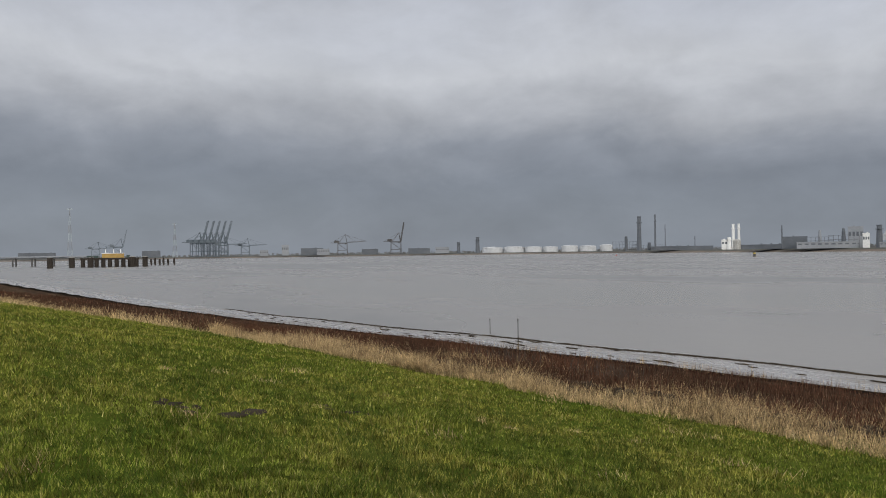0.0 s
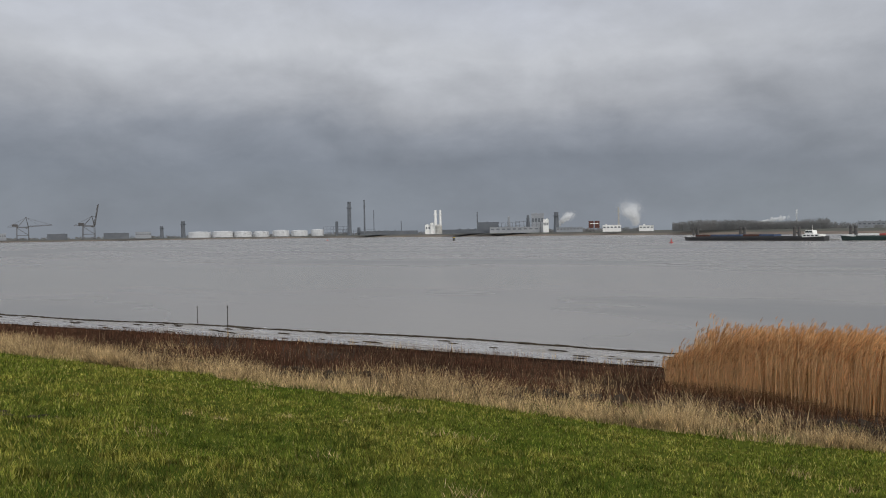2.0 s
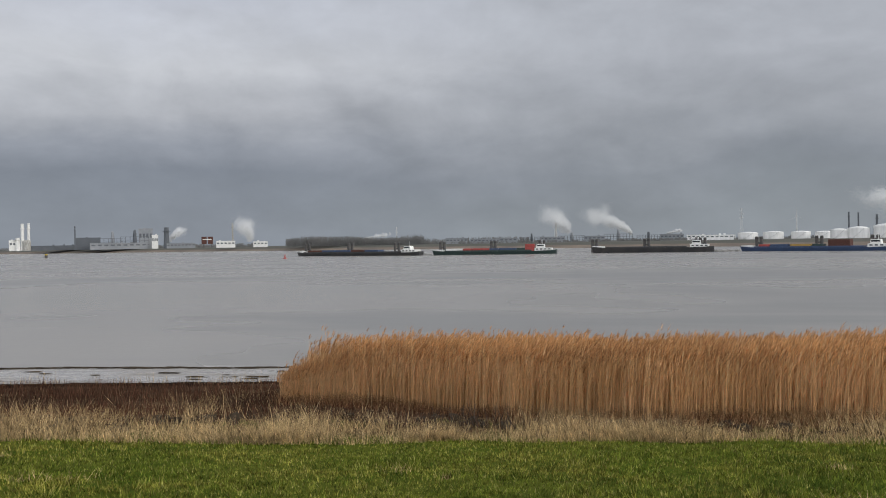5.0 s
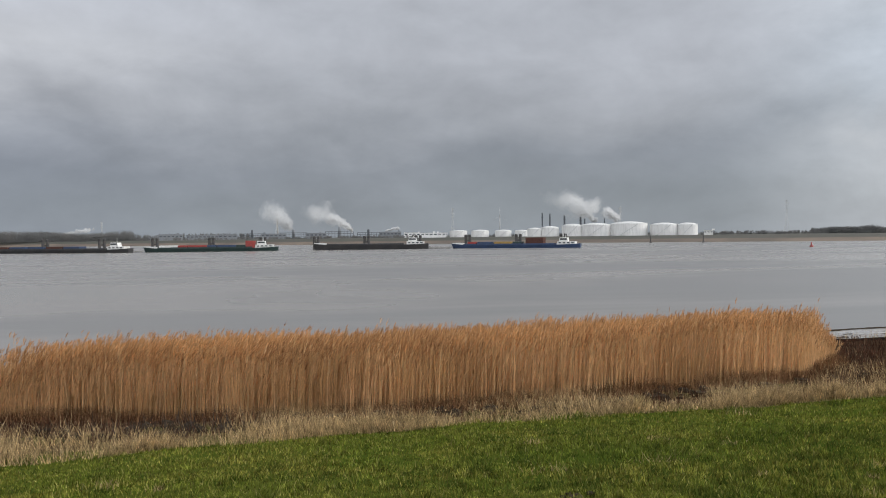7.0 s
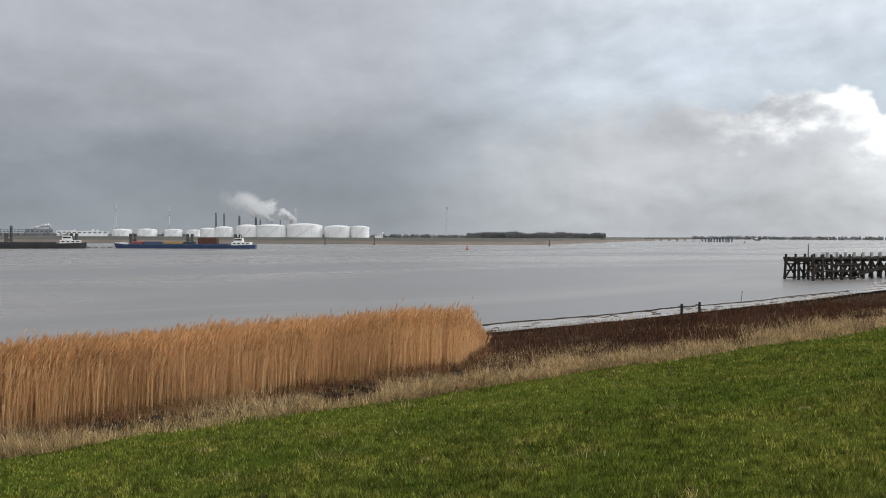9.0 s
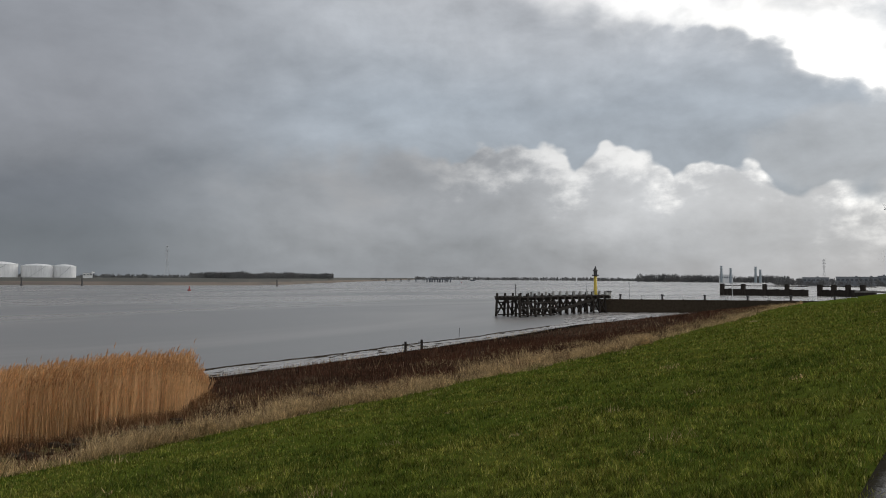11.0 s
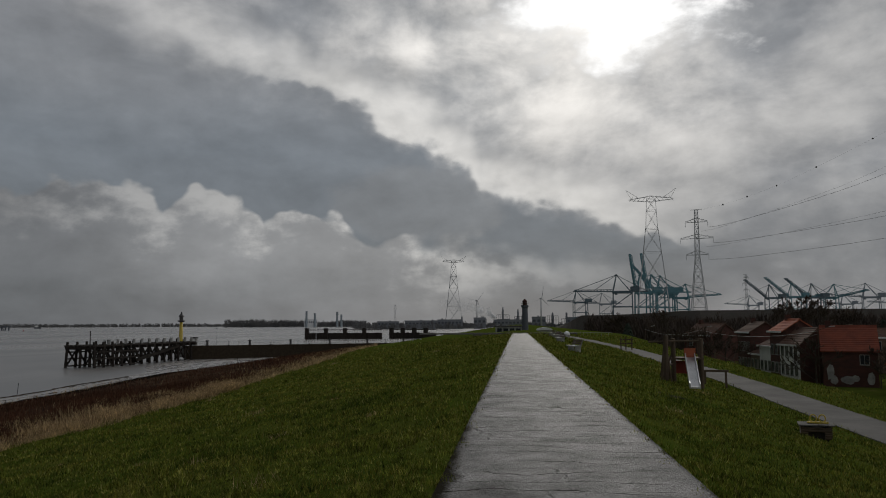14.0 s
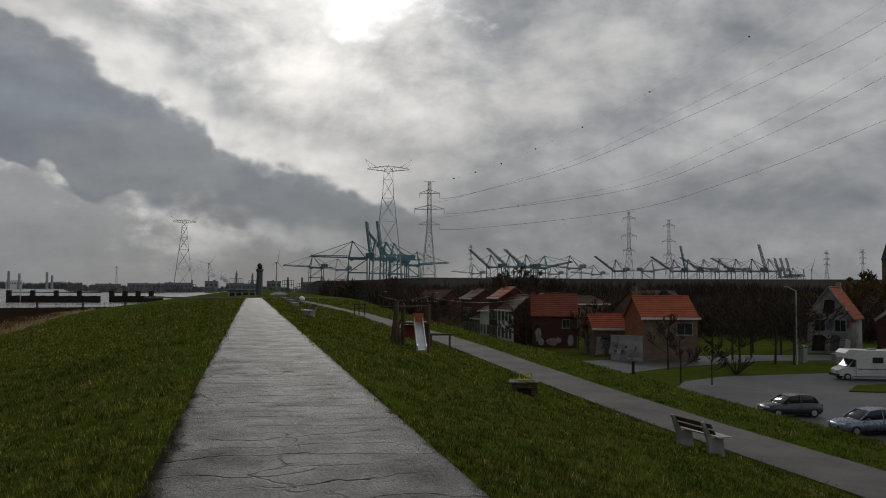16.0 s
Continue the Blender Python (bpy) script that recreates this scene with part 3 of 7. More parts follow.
def bend(Y):
    """How far the shore and dike swing to the right, behind."""
    return np.interp(-np.asarray(Y, float), [8, 20, 31, 46, 66, 96, 143, 177, 247, 400, 900], [0, 0.6, 1.7, 3.6, 7.0, 12.3, 18.0, 20.5, 26.0, 36.0, 60.0])


def path_bend(Y):
    """The crest path swings off to the right behind the camera."""
    return bend(Y) + 0.028 * np.minimum(Y, 0) ** 2


def blotch(x, y, size, seed):
    """Smooth random patches, nought to one, of about that size in metres."""
    x, y = np.asarray(x, float) / size, np.asarray(y, float) / size
    i, j = np.floor(x), np.floor(y)
    u, v = x - i, y - j
    u, v = u * u * (3 - 2 * u), v * v * (3 - 2 * v)
    def rnd(a, b):
        k = np.sin(a * 127.1 + b * 311.7 + seed * 74.7) * 43758.5453
        return k - np.floor(k)
    return (rnd(i, j) * (1 - u) + rnd(i + 1, j) * u) * (1 - v) + (rnd(i, j + 1) * (1 - u) + rnd(i + 1, j + 1) * u) * v


def lines(Y):
    """Across the dike at Y: foot of the turf, edge of the marsh, the water's edge (X, all negative)."""
    c = bend(Y)
    foot = -ramp(Y, [-400, -15, -8, -3, 2, 8, 14, 25, 35, 52, 90, 135, 215], [16.3, 16.3, 18.3, 20.2, 21.8, 21.6, 20.8, 21.0, 20.0, 20.6, 25, 30, 38]) + c
    edge = -ramp(Y, [-400, -20, 36, 60, 99, 131, 150, 190, 215, 420, 900], [46, 46, 52.8, 53.3, 57, 61.5, 60, 60, 52, 34, 30]) + c
    wet = -ramp(Y, [-400, -20, 50, 100, 140, 175, 200, 215, 240, 420, 900], [56.3, 56.3, 62, 65, 69.5, 84, 84, 60, 47, 38, 33]) + c
    return foot, edge, wet


def height(X, Y):
    """The land's height, and what grows on it (0 turf, 1 rough grass, 2 marsh)."""
    X, Y = np.asarray(X, float), np.asarray(Y, float)
    c = bend(Y)
    foot, edge, wet = lines(Y)
    s = ramp(Y, [0, 70, 150], [0.185, 0.150, 0.11])
    zf = -s * (-1.1 - (foot - c))
    zl = np.where(X > foot, -s * (-1.1 + c - X), 0)
    fall = (zf + 6.75) / np.maximum(foot - edge, 1)
    zm = zf - fall * (foot - X)
    ze = zf - fall * (foot - edge)
    k = np.clip((edge - X) / np.maximum(edge - wet, 0.5), 0, 3)
    drop = np.clip((edge - X) / 1.2, 0, 1)
    zmud = ze - 0.15 * drop - (ze - 0.15 - WATER) * np.maximum(k, 0)
    left = np.where(X > foot, zl, np.where(X > edge, zm, np.maximum(zmud, -11)))
    R = X - path_bend(Y)
    # the berm with the lane climbs towards the crest ahead
    berm = np.interp(Y, [0, 22, 30, 38, 48, 67, 100, 130], [-2.6, -2.58, -2.46, -2.28, -2.02, -1.72, -1.05, -0.5])
    right = np.where(R < 12.2, berm * np.clip((R - 1.9) / 10.3, 0, 1), np.where(R < 16.0, berm - 0.05 * (R - 12.2) / 3.8, np.where(R < 18.8, berm - 0.05 - 0.23 * (R - 16.0) / 2.8,
             np.where(R < 30, berm - 0.28 + (VILLAGE - berm + 0.28) * (R - 18.8) / 11.2, VILLAGE))))
    # the inner slope fades where the dike widens, ahead
    far = np.clip((Y - 120) / 60, 0, 1)
    right = right * (1 - far) + np.interp(R, [1.9, 25.0, 45.0, 6000], [0, -0.9, VILLAGE, VILLAGE]) * far
    z = np.where(R > 1.9, right, np.where(X > -1.1 + c, 0.0, left))
    zone = np.where(X > foot, 0.0, np.where(X > foot - 5, 1.0 + 0.0 * X, np.where(X > edge + 4.5, 2.2, 2.85)))
    zone = np.where(X < edge - 0.2, 3.0, zone)
    zone = np.where(X > 24, 0.75, zone)
    wob = 0.22 * (blotch(X, Y, 2.3, 1) - 0.5) + 0.12 * (blotch(X, Y, 0.9, 2) - 0.5)
    off = np.where((R > 2.0) & (R < 12.0) | (X < -1.4 + c), 1.0, 0.0) * np.where(X > edge, 1, 0.4)
    return z + wob * off * 0.6, zone


def ground_z(x, y):
    return float(height(x, y)[0])


def spread(near, far, step, grow):
    """Grid lines close together at nought and ever wider outwards."""
    out, x, d = [near], near, step
    while x < far:
        x, d = x + d, d * grow
        out.append(x)
    return out


def build_ground():
    xs = sorted(set([-v for v in spread(70, 4800, 4, 1.35)] + list(np.arange(-70, 30, 0.6)) + spread(30, 4800, 3, 1.35) + [-1.1, 1.9, 12.2, 16.0]))
    ys = sorted(set([-v for v in spread(60, 4800, 1.5, 1.12)] + list(np.arange(-60, 120, 0.75)) + spread(120, 4800, 2.0, 1.12)))
    xs, ys = np.array(xs), np.array(ys)
    XX, YY = np.meshgrid(xs, ys)
    Z, zone = height(XX, YY)
    v = np.stack([XX, YY, Z], -1).reshape(-1, 3)
    i = np.arange(len(ys) - 1)[:, None] * len(xs) + np.arange(len(xs) - 1)[None]
    f = np.stack([i, i + 1, i + 1 + len(xs), i + len(xs)], -1).reshape(-1, 4)
    fz = zone.ravel()[f].min(1)
    for name, keep, label, category in (("ground", fz < 2.9, "grassy dike sloping down to brown winter marsh", "dike"),
                                        ("mudflat", fz >= 2.9, "wet shining grey tidal mud", "mudflat")):
        me = arrays(name, v, f[keep], M["ground" if name == "ground" else "mud"])
        me.attributes.new("zone", "FLOAT", "POINT").data.foreach_set("value", zone.astype(np.float32).ravel())
        me.polygons.foreach_set("use_smooth", [True] * len(me.polygons))
        tagged(new(name, me), label, category, kind="structure")


build_ground()
g = Geo().add([(-4900, -4900, WATER), (140, -4900, WATER), (140, 4900, WATER), (-4900, 4900, WATER)], [(0, 1, 2, 3)])
solid("water", g, "water", "calm grey-brown tidal river water", "river", kind="structure")


def lane_x(Y):
    """The near side of the lane below the crest."""
    return np.interp(Y, [-10, 22, 60, 90, 132], [12.3, 12.4, 12.5, 11.0, 5.0])


def strip(name, x0, x1, ys, lift, mat, label, category, thick=0.12):
    """A road that follows the land between two lines beside the dike's axis."""
    geo = Geo()
    rows = []
    for y in ys:
        c = float(path_bend(np.array(y)))
        if x0 is None:
            a = float(lane_x(y)) + c
            rows.append([(a, y, ground_z(a, y) + lift), (a + 2.4, y, ground_z(a + 2.4, y) + lift)])
            continue
        rows.append([(x0 + c, y, ground_z(x0 + c + 0.02, y) + lift), (x1 + c, y, ground_z(x1 + c - 0.02, y) + lift)])
    p = [q for r in rows for q in r] + [(q[0], q[1], q[2] - thick) for r in rows for q in r]
    n = len(rows)
    f = []
    for i in range(n - 1):
        a = 2 * i
        f += [(a, a + 1, a + 3, a + 2), (2 * n + a, 2 * n + a + 2, 2 * n + a + 3, 2 * n + a + 1), (a, a + 2, 2 * n + a + 2, 2 * n + a), (a + 1, 2 * n + a + 1, 2 * n + a + 3, a + 3)]
    geo.add(p, f)
    return solid(name, geo, mat, label, category, kind="structure")


# crest path, lower road, the cross path at the far end
strip("path", -0.82, 1.85, list(np.arange(-16, 132.1, 1.0)), 0.03, "path", "worn wet concrete path along the dike crest", "path", 0.2)
strip("road", None, None, list(np.arange(-10, 132.1, 1.0)), 0.035, "paving", "grey paved lane below the dike crest", "lane")
g = Geo().prism([(-16, 128), (-16, 131), (10, 134.5), (10, 131)], -0.12, 0.10, "z")
solid("pavement", g, "paving", "pale cross path at the end of the dike", "path", kind="structure")
# village street, car park and its green islands
g = Geo().prism([(24, 92), (40, 88), (62, 93), (140, 84), (140, 78), (62, 84.5), (46, 79), (36, 73), (24, 70)], VILLAGE - 0.2, VILLAGE + 0.05, "z")
solid("road", g, "asphalt", "wet grey village street", "street", kind="structure")
lot = [(36.5, 62), (40, 66.5), (46, 69.5), (58, 70.5), (75, 69.5), (120, 64), (120, 22), (29, 22), (31, 48)]
g = Geo().prism(lot, VILLAGE - 0.2, VILLAGE + 0.06, "z")
solid("pavement", g, "asphalt", "wet asphalt car park below the dike", "car park", kind="structure")
for pts in ([(50, 57), (54, 60.5), (70, 60), (90, 57), (90, 53), (60, 52.5)],):
    solid("pavement", Geo().prism(pts, VILLAGE - 0.1, VILLAGE + 0.16, "z"), "ground", "grass island in the car park", "grass island", kind="structure")

# ---- far bank, land beyond, tree belts ----
SHORE = [(182, 2900), (170, 2900), (160, 2800), (150, 2650), (140, 2350), (132, 2000), (124, 1650), (116, 1420), (108, 1230), (100, 1060), (90, 930), (80, 860), (70, 800),
         (62, 790), (54, 780), (49, 800), (46, 900), (43, 1250), (40.5, 1700), (38.5, 2300), (37, 3300)]


def shore_d(az):
    a = [s[0] for s in SHORE][::-1]
    return float(np.interp(az, a, [s[1] for s in SHORE][::-1]))


def bank(name, inner, outer, z0, z1, mat, label):
    """A belt of land along the far shore, from one distance behind the water's edge to another."""
    geo = Geo()
    p = []
    azs = np.linspace(37, 182, 146)
    for az in azs:
        d = shore_d(az)
        p += [pol(az, d + inner, z0), pol(az, d + outer, z1)]
    geo.add(p, [(2 * i, 2 * i + 1, 2 * i + 3, 2 * i + 2) for i in range(len(azs) - 1)])
    solid(name, geo, mat, label, "river bank", kind="structure")


bank("embankment", -2, 40, WATER - 0.3, WATER + 3.2, "sand", "sandy brown foreshore across the river")
bank("embankment", 40, 75, WATER + 3.2, WATER + 6.2, "farland", "dull green river wall across the water")
bank("ground", 75, 2200, WATER + 6.2, WATER + 6.2, "farland", "flat industrial land across the river")


def tree_belt(name, path, tall, deep, count, mat, label, seed, base, size=2.2, uneven=0.5, twigs=42):
    """A far wood in winter: tapered stems and crowns of thin upright twigs, uneven along the top."""
    air = np.random.default_rng(seed)
    way = np.array([tuple(q) for q in path])
    k = air.uniform(0, len(path) - 1, count)
    i = np.minimum(k.astype(int), len(path) - 2)
    q = way[i] + (way[i + 1] - way[i]) * (k - i)[:, None]
    q = q + q / np.linalg.norm(q[:, :2], axis=1)[:, None] * air.uniform(0, deep, count)[:, None]
    q[:, 2] = base
    hgt = tall * (1 - uneven * air.uniform(0, 1, count) ** 1.6) * (0.72 + 0.5 * blotch(q[:, 0], q[:, 1], tall * 3.0, seed))
    wide = size * air.uniform(0.6, 1.3, count)

    def sliver(a, b, w):
        d = air.uniform(0, 2 * np.pi, len(a))
        side = np.stack([np.cos(d), np.sin(d), 0 * d], -1) * w[:, None]
        return np.stack([a - side, a + side, b], 1)
    up = np.stack([0 * hgt, 0 * hgt, hgt], -1)
    tris = [sliver(q, q + up, 0.09 * size + 0 * hgt)]
    n = count * twigs
    j = np.repeat(np.arange(count), twigs)
    t = air.uniform(0.05, 0.95, n)
    a = air.uniform(0, 2 * np.pi, n)
    r = wide[j] * np.sqrt(air.uniform(0, 1, n)) * np.sin(np.pi * np.clip(0.18 + 0.8 * t, 0, 1)) ** 0.6
    root = q[j] + np.stack([r * np.cos(a) * 0.6, r * np.sin(a) * 0.6, hgt[j] * t * 0.85], -1)
    reach = np.minimum(hgt[j] * 0.28, 2.2 * size) * air.uniform(0.5, 1.1, n)
    tip = root + np.stack([np.cos(a) * 0.35 * reach, np.sin(a) * 0.35 * reach, reach], -1)
    tris.append(sliver(root, tip, size * air.uniform(0.05, 0.13, n)))
    v = np.concatenate(tris).reshape(-1, 3)
    tagged(new(name, arrays(name, v, np.arange(len(v)).reshape(-1, 3), M[mat])), label, "wood", kind="stuff")


LAND = WATER + 6.2
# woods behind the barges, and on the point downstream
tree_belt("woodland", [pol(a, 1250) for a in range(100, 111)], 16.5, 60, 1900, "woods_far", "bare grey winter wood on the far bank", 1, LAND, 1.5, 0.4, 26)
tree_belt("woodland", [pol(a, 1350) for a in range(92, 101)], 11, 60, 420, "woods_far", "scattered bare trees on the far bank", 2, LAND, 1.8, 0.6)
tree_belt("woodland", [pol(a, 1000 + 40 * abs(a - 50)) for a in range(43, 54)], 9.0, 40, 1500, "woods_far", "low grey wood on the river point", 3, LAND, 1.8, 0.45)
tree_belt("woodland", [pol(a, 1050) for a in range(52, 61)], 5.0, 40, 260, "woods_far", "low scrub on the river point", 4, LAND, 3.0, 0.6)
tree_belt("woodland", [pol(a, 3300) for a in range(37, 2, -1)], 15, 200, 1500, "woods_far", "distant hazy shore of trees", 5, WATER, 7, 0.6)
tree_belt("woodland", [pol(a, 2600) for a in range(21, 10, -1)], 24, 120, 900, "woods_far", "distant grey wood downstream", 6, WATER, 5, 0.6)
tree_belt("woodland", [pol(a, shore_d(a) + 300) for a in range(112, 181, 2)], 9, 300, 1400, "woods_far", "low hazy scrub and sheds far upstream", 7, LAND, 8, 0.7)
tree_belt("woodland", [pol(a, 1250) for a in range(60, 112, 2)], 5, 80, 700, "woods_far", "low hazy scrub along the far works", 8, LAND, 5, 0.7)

# the terminal's embankment behind the village
geo = Geo()
DECK = 8.6
azs = list(np.linspace(-2.5, -5, 8)) + list(np.linspace(-5.5, -75, 58))
p = []
for a in azs:
    d = float(np.interp(-a, [2.5, 7, 12, 75], [720, 640, 430, 430]))
    crest_z = float(np.interp(-a, [2.5, 4.6], [VILLAGE + 0.5, DECK]))
    p += [pol(a, d, VILLAGE), pol(a, d + 30, crest_z), pol(a, 2100, crest_z)]
geo.add(p, [(3 * i + k, 3 * i + k + 1, 3 * i + k + 4, 3 * i + k + 3) for i in range(len(azs) - 1) for k in (0, 1)])
solid("embankment", geo, "bank_turf", "long dark grassed embankment of the container terminal", "embankment", kind="structure")
tree_belt("woodland", [pol(a, 330) for a in range(-5, -62, -3)], 13, 60, 1900, "woods", "dark bare wood below the embankment", 9, VILLAGE, 2.6, 0.45)
tree_belt("woodland", [pol(a, 215) for a in range(-8, -60, -3)], 9, 70, 1500, "woods", "dark bare trees and scrub behind the houses", 10, VILLAGE, 1.9, 0.6)
tree_belt("woodland", [pol(a, 150) for a in range(-21, -50, -3)], 5.5, 45, 900, "woods", "dark winter scrub between the houses", 12, VILLAGE, 1.5, 0.6)
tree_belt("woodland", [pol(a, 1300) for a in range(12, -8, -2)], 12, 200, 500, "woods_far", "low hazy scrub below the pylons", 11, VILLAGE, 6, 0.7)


# ---- pylons, cables, cranes ----
def lattice(geo, w0, w1, z0, z1, n, r):
    """A square tapered lattice shaft."""
    def corner(k, z):
        w = w0 + (w1 - w0) * (z - z0) / (z1 - z0)
        return Vector(((-w, w, w, -w)[k], (-w, -w, w, w)[k], z))
    zs = [z0 + (z1 - z0) * (1 - (1 - i / n) ** 1.35) for i in range(n + 1)]
    for k in range(4):
        geo.bar(corner(k, z0), corner(k, z1), r, r * 0.8)
        j = (k + 1) % 4
        for i in range(n):
            geo.bar(corner(k, zs[i]), corner(j, zs[i + 1]), r * 0.55)
            geo.bar(corner(j, zs[i]), corner(k, zs[i + 1]), r * 0.55)
            geo.bar(corner(k, zs[i + 1]), corner(j, zs[i + 1]), r * 0.5)
    return geo


def river_pylon(at, rz, tall, thick):
    """A very tall crossing pylon with a pair of horns on its head."""
    ob = thing("pylon", "tall grey lattice river-crossing pylon with horned head", "pylon", "tall river pylons", at, rz)
    part("shaft", lattice(Geo(), tall * 0.125, tall * 0.042, 0, tall * 0.72, 3, thick), "lattice", ob)
    part("neck", lattice(Geo(), tall * 0.04, tall * 0.03, tall * 0.72, tall * 0.93, 2, thick * 0.8), "lattice", ob)
    arm = Geo()
    for s in (-1, 1):
        for y in (-0.02, 0.02):
            arm.bar((0, y * tall, tall * 0.95), (s * tall * 0.15, 0, tall * 0.93), thick * 0.7)
            arm.bar((0, y * tall, tall * 0.91), (s * tall * 0.15, 0, tall * 0.925), thick * 0.7)
        for k in range(5):
            arm.bar((s * tall * 0.03 * k, 0, tall * 0.95), (s * tall * 0.03 * (k + 1), 0, tall * 0.915), thick * 0.5)
    part("crossarm", arm, "lattice", ob)
    for s in (-1, 1):
        horn = Geo()
        horn.bar((s * tall * 0.085, 0, tall * 0.94), (s * tall * 0.17, 0, tall * 1.0), thick * 0.8, thick * 0.4)
        horn.bar((s * tall * 0.13, 0, tall * 0.93), (s * tall * 0.17, 0, tall * 1.0), thick * 0.6, thick * 0.4)
        part("horn", horn, "lattice", ob)
    return ob


def line_pylon(at, rz, tall, thick, arms=((0.62, 0.15), (0.76, 0.21), (0.9, 0.13)), head=1.0):
    """A common three-armed pylon."""
    ob = thing("pylon", "grey lattice power pylon with level crossarms", "pylon", "line pylons", at, rz)
    part("shaft", lattice(Geo(), tall * 0.075, tall * 0.018, 0, tall * 0.62, 7, thick), "lattice", ob)
    part("neck", lattice(Geo(), tall * 0.018, tall * 0.012, tall * 0.62, tall, 8, thick * 0.8), "lattice", ob)
    for z, w in arms:
        arm = Geo()
        for s in (-1, 1):
            for y in (-0.012, 0.012):
                arm.bar((0, y * tall, tall * z), (s * tall * w * 0.5, 0, tall * z), thick * 0.7)
                arm.bar((0, y * tall, tall * (z + 0.035)), (s * tall * w * 0.5, 0, tall * (z + 0.004)), thick * 0.6)
            for k in range(3):
                arm.bar((s * tall * w * k / 6, 0, tall * z), (s * tall * w * (k + 1) / 6, 0, tall * (z + 0.03 - 0.009 * k)), thick * 0.45)
            arm.bar((s * tall * w * 0.5, 0, tall * z), (s * tall * w * 0.5, 0, tall * (z - 0.04)), thick * 0.6)
        part("crossarm", arm, "lattice", ob)
    bar = Geo().bar((-tall * 0.045, 0, tall), (tall * 0.045, 0, tall), thick * 0.7)
    part("earth_peak", bar, "lattice", ob)
    return ob


def on(az, d, base_el=None, base=None):
    return pol(az, d, high(d, base_el) if base is None else base)


river_pylon(pol(4.6, 1500, -6.9), 4, high(1500, 4.95) + 6.9, 0.55)
river_pylon(pol(-9.75, 700, -6.9), -10, high(700, 9.5) + 6.9, 0.3)
line_pylon(pol(-12.8, 520, -6.9), -20, high(520, 7.9) + 6.9, 0.24, ((0.64, 0.17), (0.77, 0.25), (0.90, 0.17)))
for az, d, el in ((-27.3, 900, 5.65), (-30.05, 930, 5.05)):
    line_pylon(pol(az, d, -6.9), az, high(d, el) + 6.9, 0.36, ((0.55, 0.13), (0.72, 0.17), (0.92, 0.14)))
for az, d, el in ((-40.1, 1500, 2.75), (-42.2, 1600, 2.8), (-15.9, 1700, 3.3), (8.9, 2400, 1.4), (54.5, 1900, 1.93), (77.6, 1700, 1.8), (102, 1900, 1.0), (65.5, 1600, 1.7), (90.35, 1650, 1.65)):
    line_pylon(pol(az, d, LAND if az > 30 else -6.9), az, high(d, el) + 6.9, 0.5, ((0.7, 0.11), (0.82, 0.13), (0.94, 0.1)))
# striped masts far upstream, their red and white bands toned to hazy greys
for az, el, d in ((173.05, 3.3, 2600), (166.45, 2.3, 2700)):
    mast = thing("mast", "faint red and white banded lattice mast", "mast", "banded masts", pol(az, d, LAND))
    tall = high(d, el) - LAND
    for k in range(6):
        part("mast_section", lattice(Geo(), 7 - k * 1.05, 7 - (k + 1) * 1.05, tall * k / 6, tall * (k + 1) / 6, 2, 0.55), ("crane_far", "plant")[k % 2], mast)
    part("mast_head", Geo().box(-9, -1, tall * 0.97, 9, 1, tall * 0.99), "crane_far", mast)


def cable(spots, r, label, name="power_cable"):
    """A cable through places given by bearing, elevation and distance."""
    geo = Geo()
    pts = [pol(a, d, high(d, e)) for a, e, d in spots]
    fine = []
    for i in range(len(pts) - 1):
        p0, p1, p2, p3 = pts[max(i - 1, 0)], pts[i], pts[i + 1], pts[min(i + 2, len(pts) - 1)]
        for k in range(8):
            t = k / 8
            fine.append(0.5 * (2 * p1 + (p2 - p0) * t + (2 * p0 - 5 * p1 + 4 * p2 - p3) * t * t + (3 * p1 - p0 - 3 * p2 + p3) * t ** 3))
    fine.append(pts[-1])
    for a, b in zip(fine, fine[1:]):
        geo.bar(a, b, r * a.length / 300, r * b.length / 300, 3)
    return solid(name, geo, "steel", label, "cable", group="power cables")


def along(az):
    """The distance to the power line, which passes over the village."""
    return float(np.interp(-az, [12.8, 13.9, 23, 31, 38, 44, 60], [520, 518, 390, 320, 280, 255, 215]))


for k, (dz, lift) in enumerate((((-15.5, 6.97), 0), ((-16.15, 5.73), 1), ((-16.4, 4.53), 2))):
    tab = [[(-13.6, 6.65), (-15.5, 6.97), (-22.8, 8.87), (-30.7, 11.91), (-38.1, 14.81), (-43.8, 17.08), (-60, 24.0)],
           [(-13.9, 5.55), (-16.15, 5.73), (-26.8, 7.17), (-34.5, 9.77), (-43.7, 13.75), (-60, 21.0)],
           [(-13.6, 4.40), (-16.4, 4.53), (-26.8, 5.68), (-34.45, 7.73), (-43.7, 11.04), (-60, 17.0)]][k]
    cable([(a, e, along(a)) for a, e in tab], 0.055, "dark power cable sagging over the village")
    if k < 2:
        cable([(a + 0.5, e - 0.3 + (a + 13) * -0.045, along(a) + 20) for a, e in tab], 0.03, "thin power cable sagging over the village")
top = [(-14.6, 8.16, 0), (-16.2, 8.62, 0), (-18.1, 9.24, 0), (-20.6, 10.28, 0), (-24.0, 11.78, 0), (-28.8, 14.03, 0), (-35.5, 17.19, 0)]
cable([(-12.8, 7.85, 520)] + [(a, e, along(a)) for a, e, _ in top] + [(-48, 22.5, 240), (-60, 27, 215)], 0.014, "hair-thin earth wire over the pylons", "earth_wire")
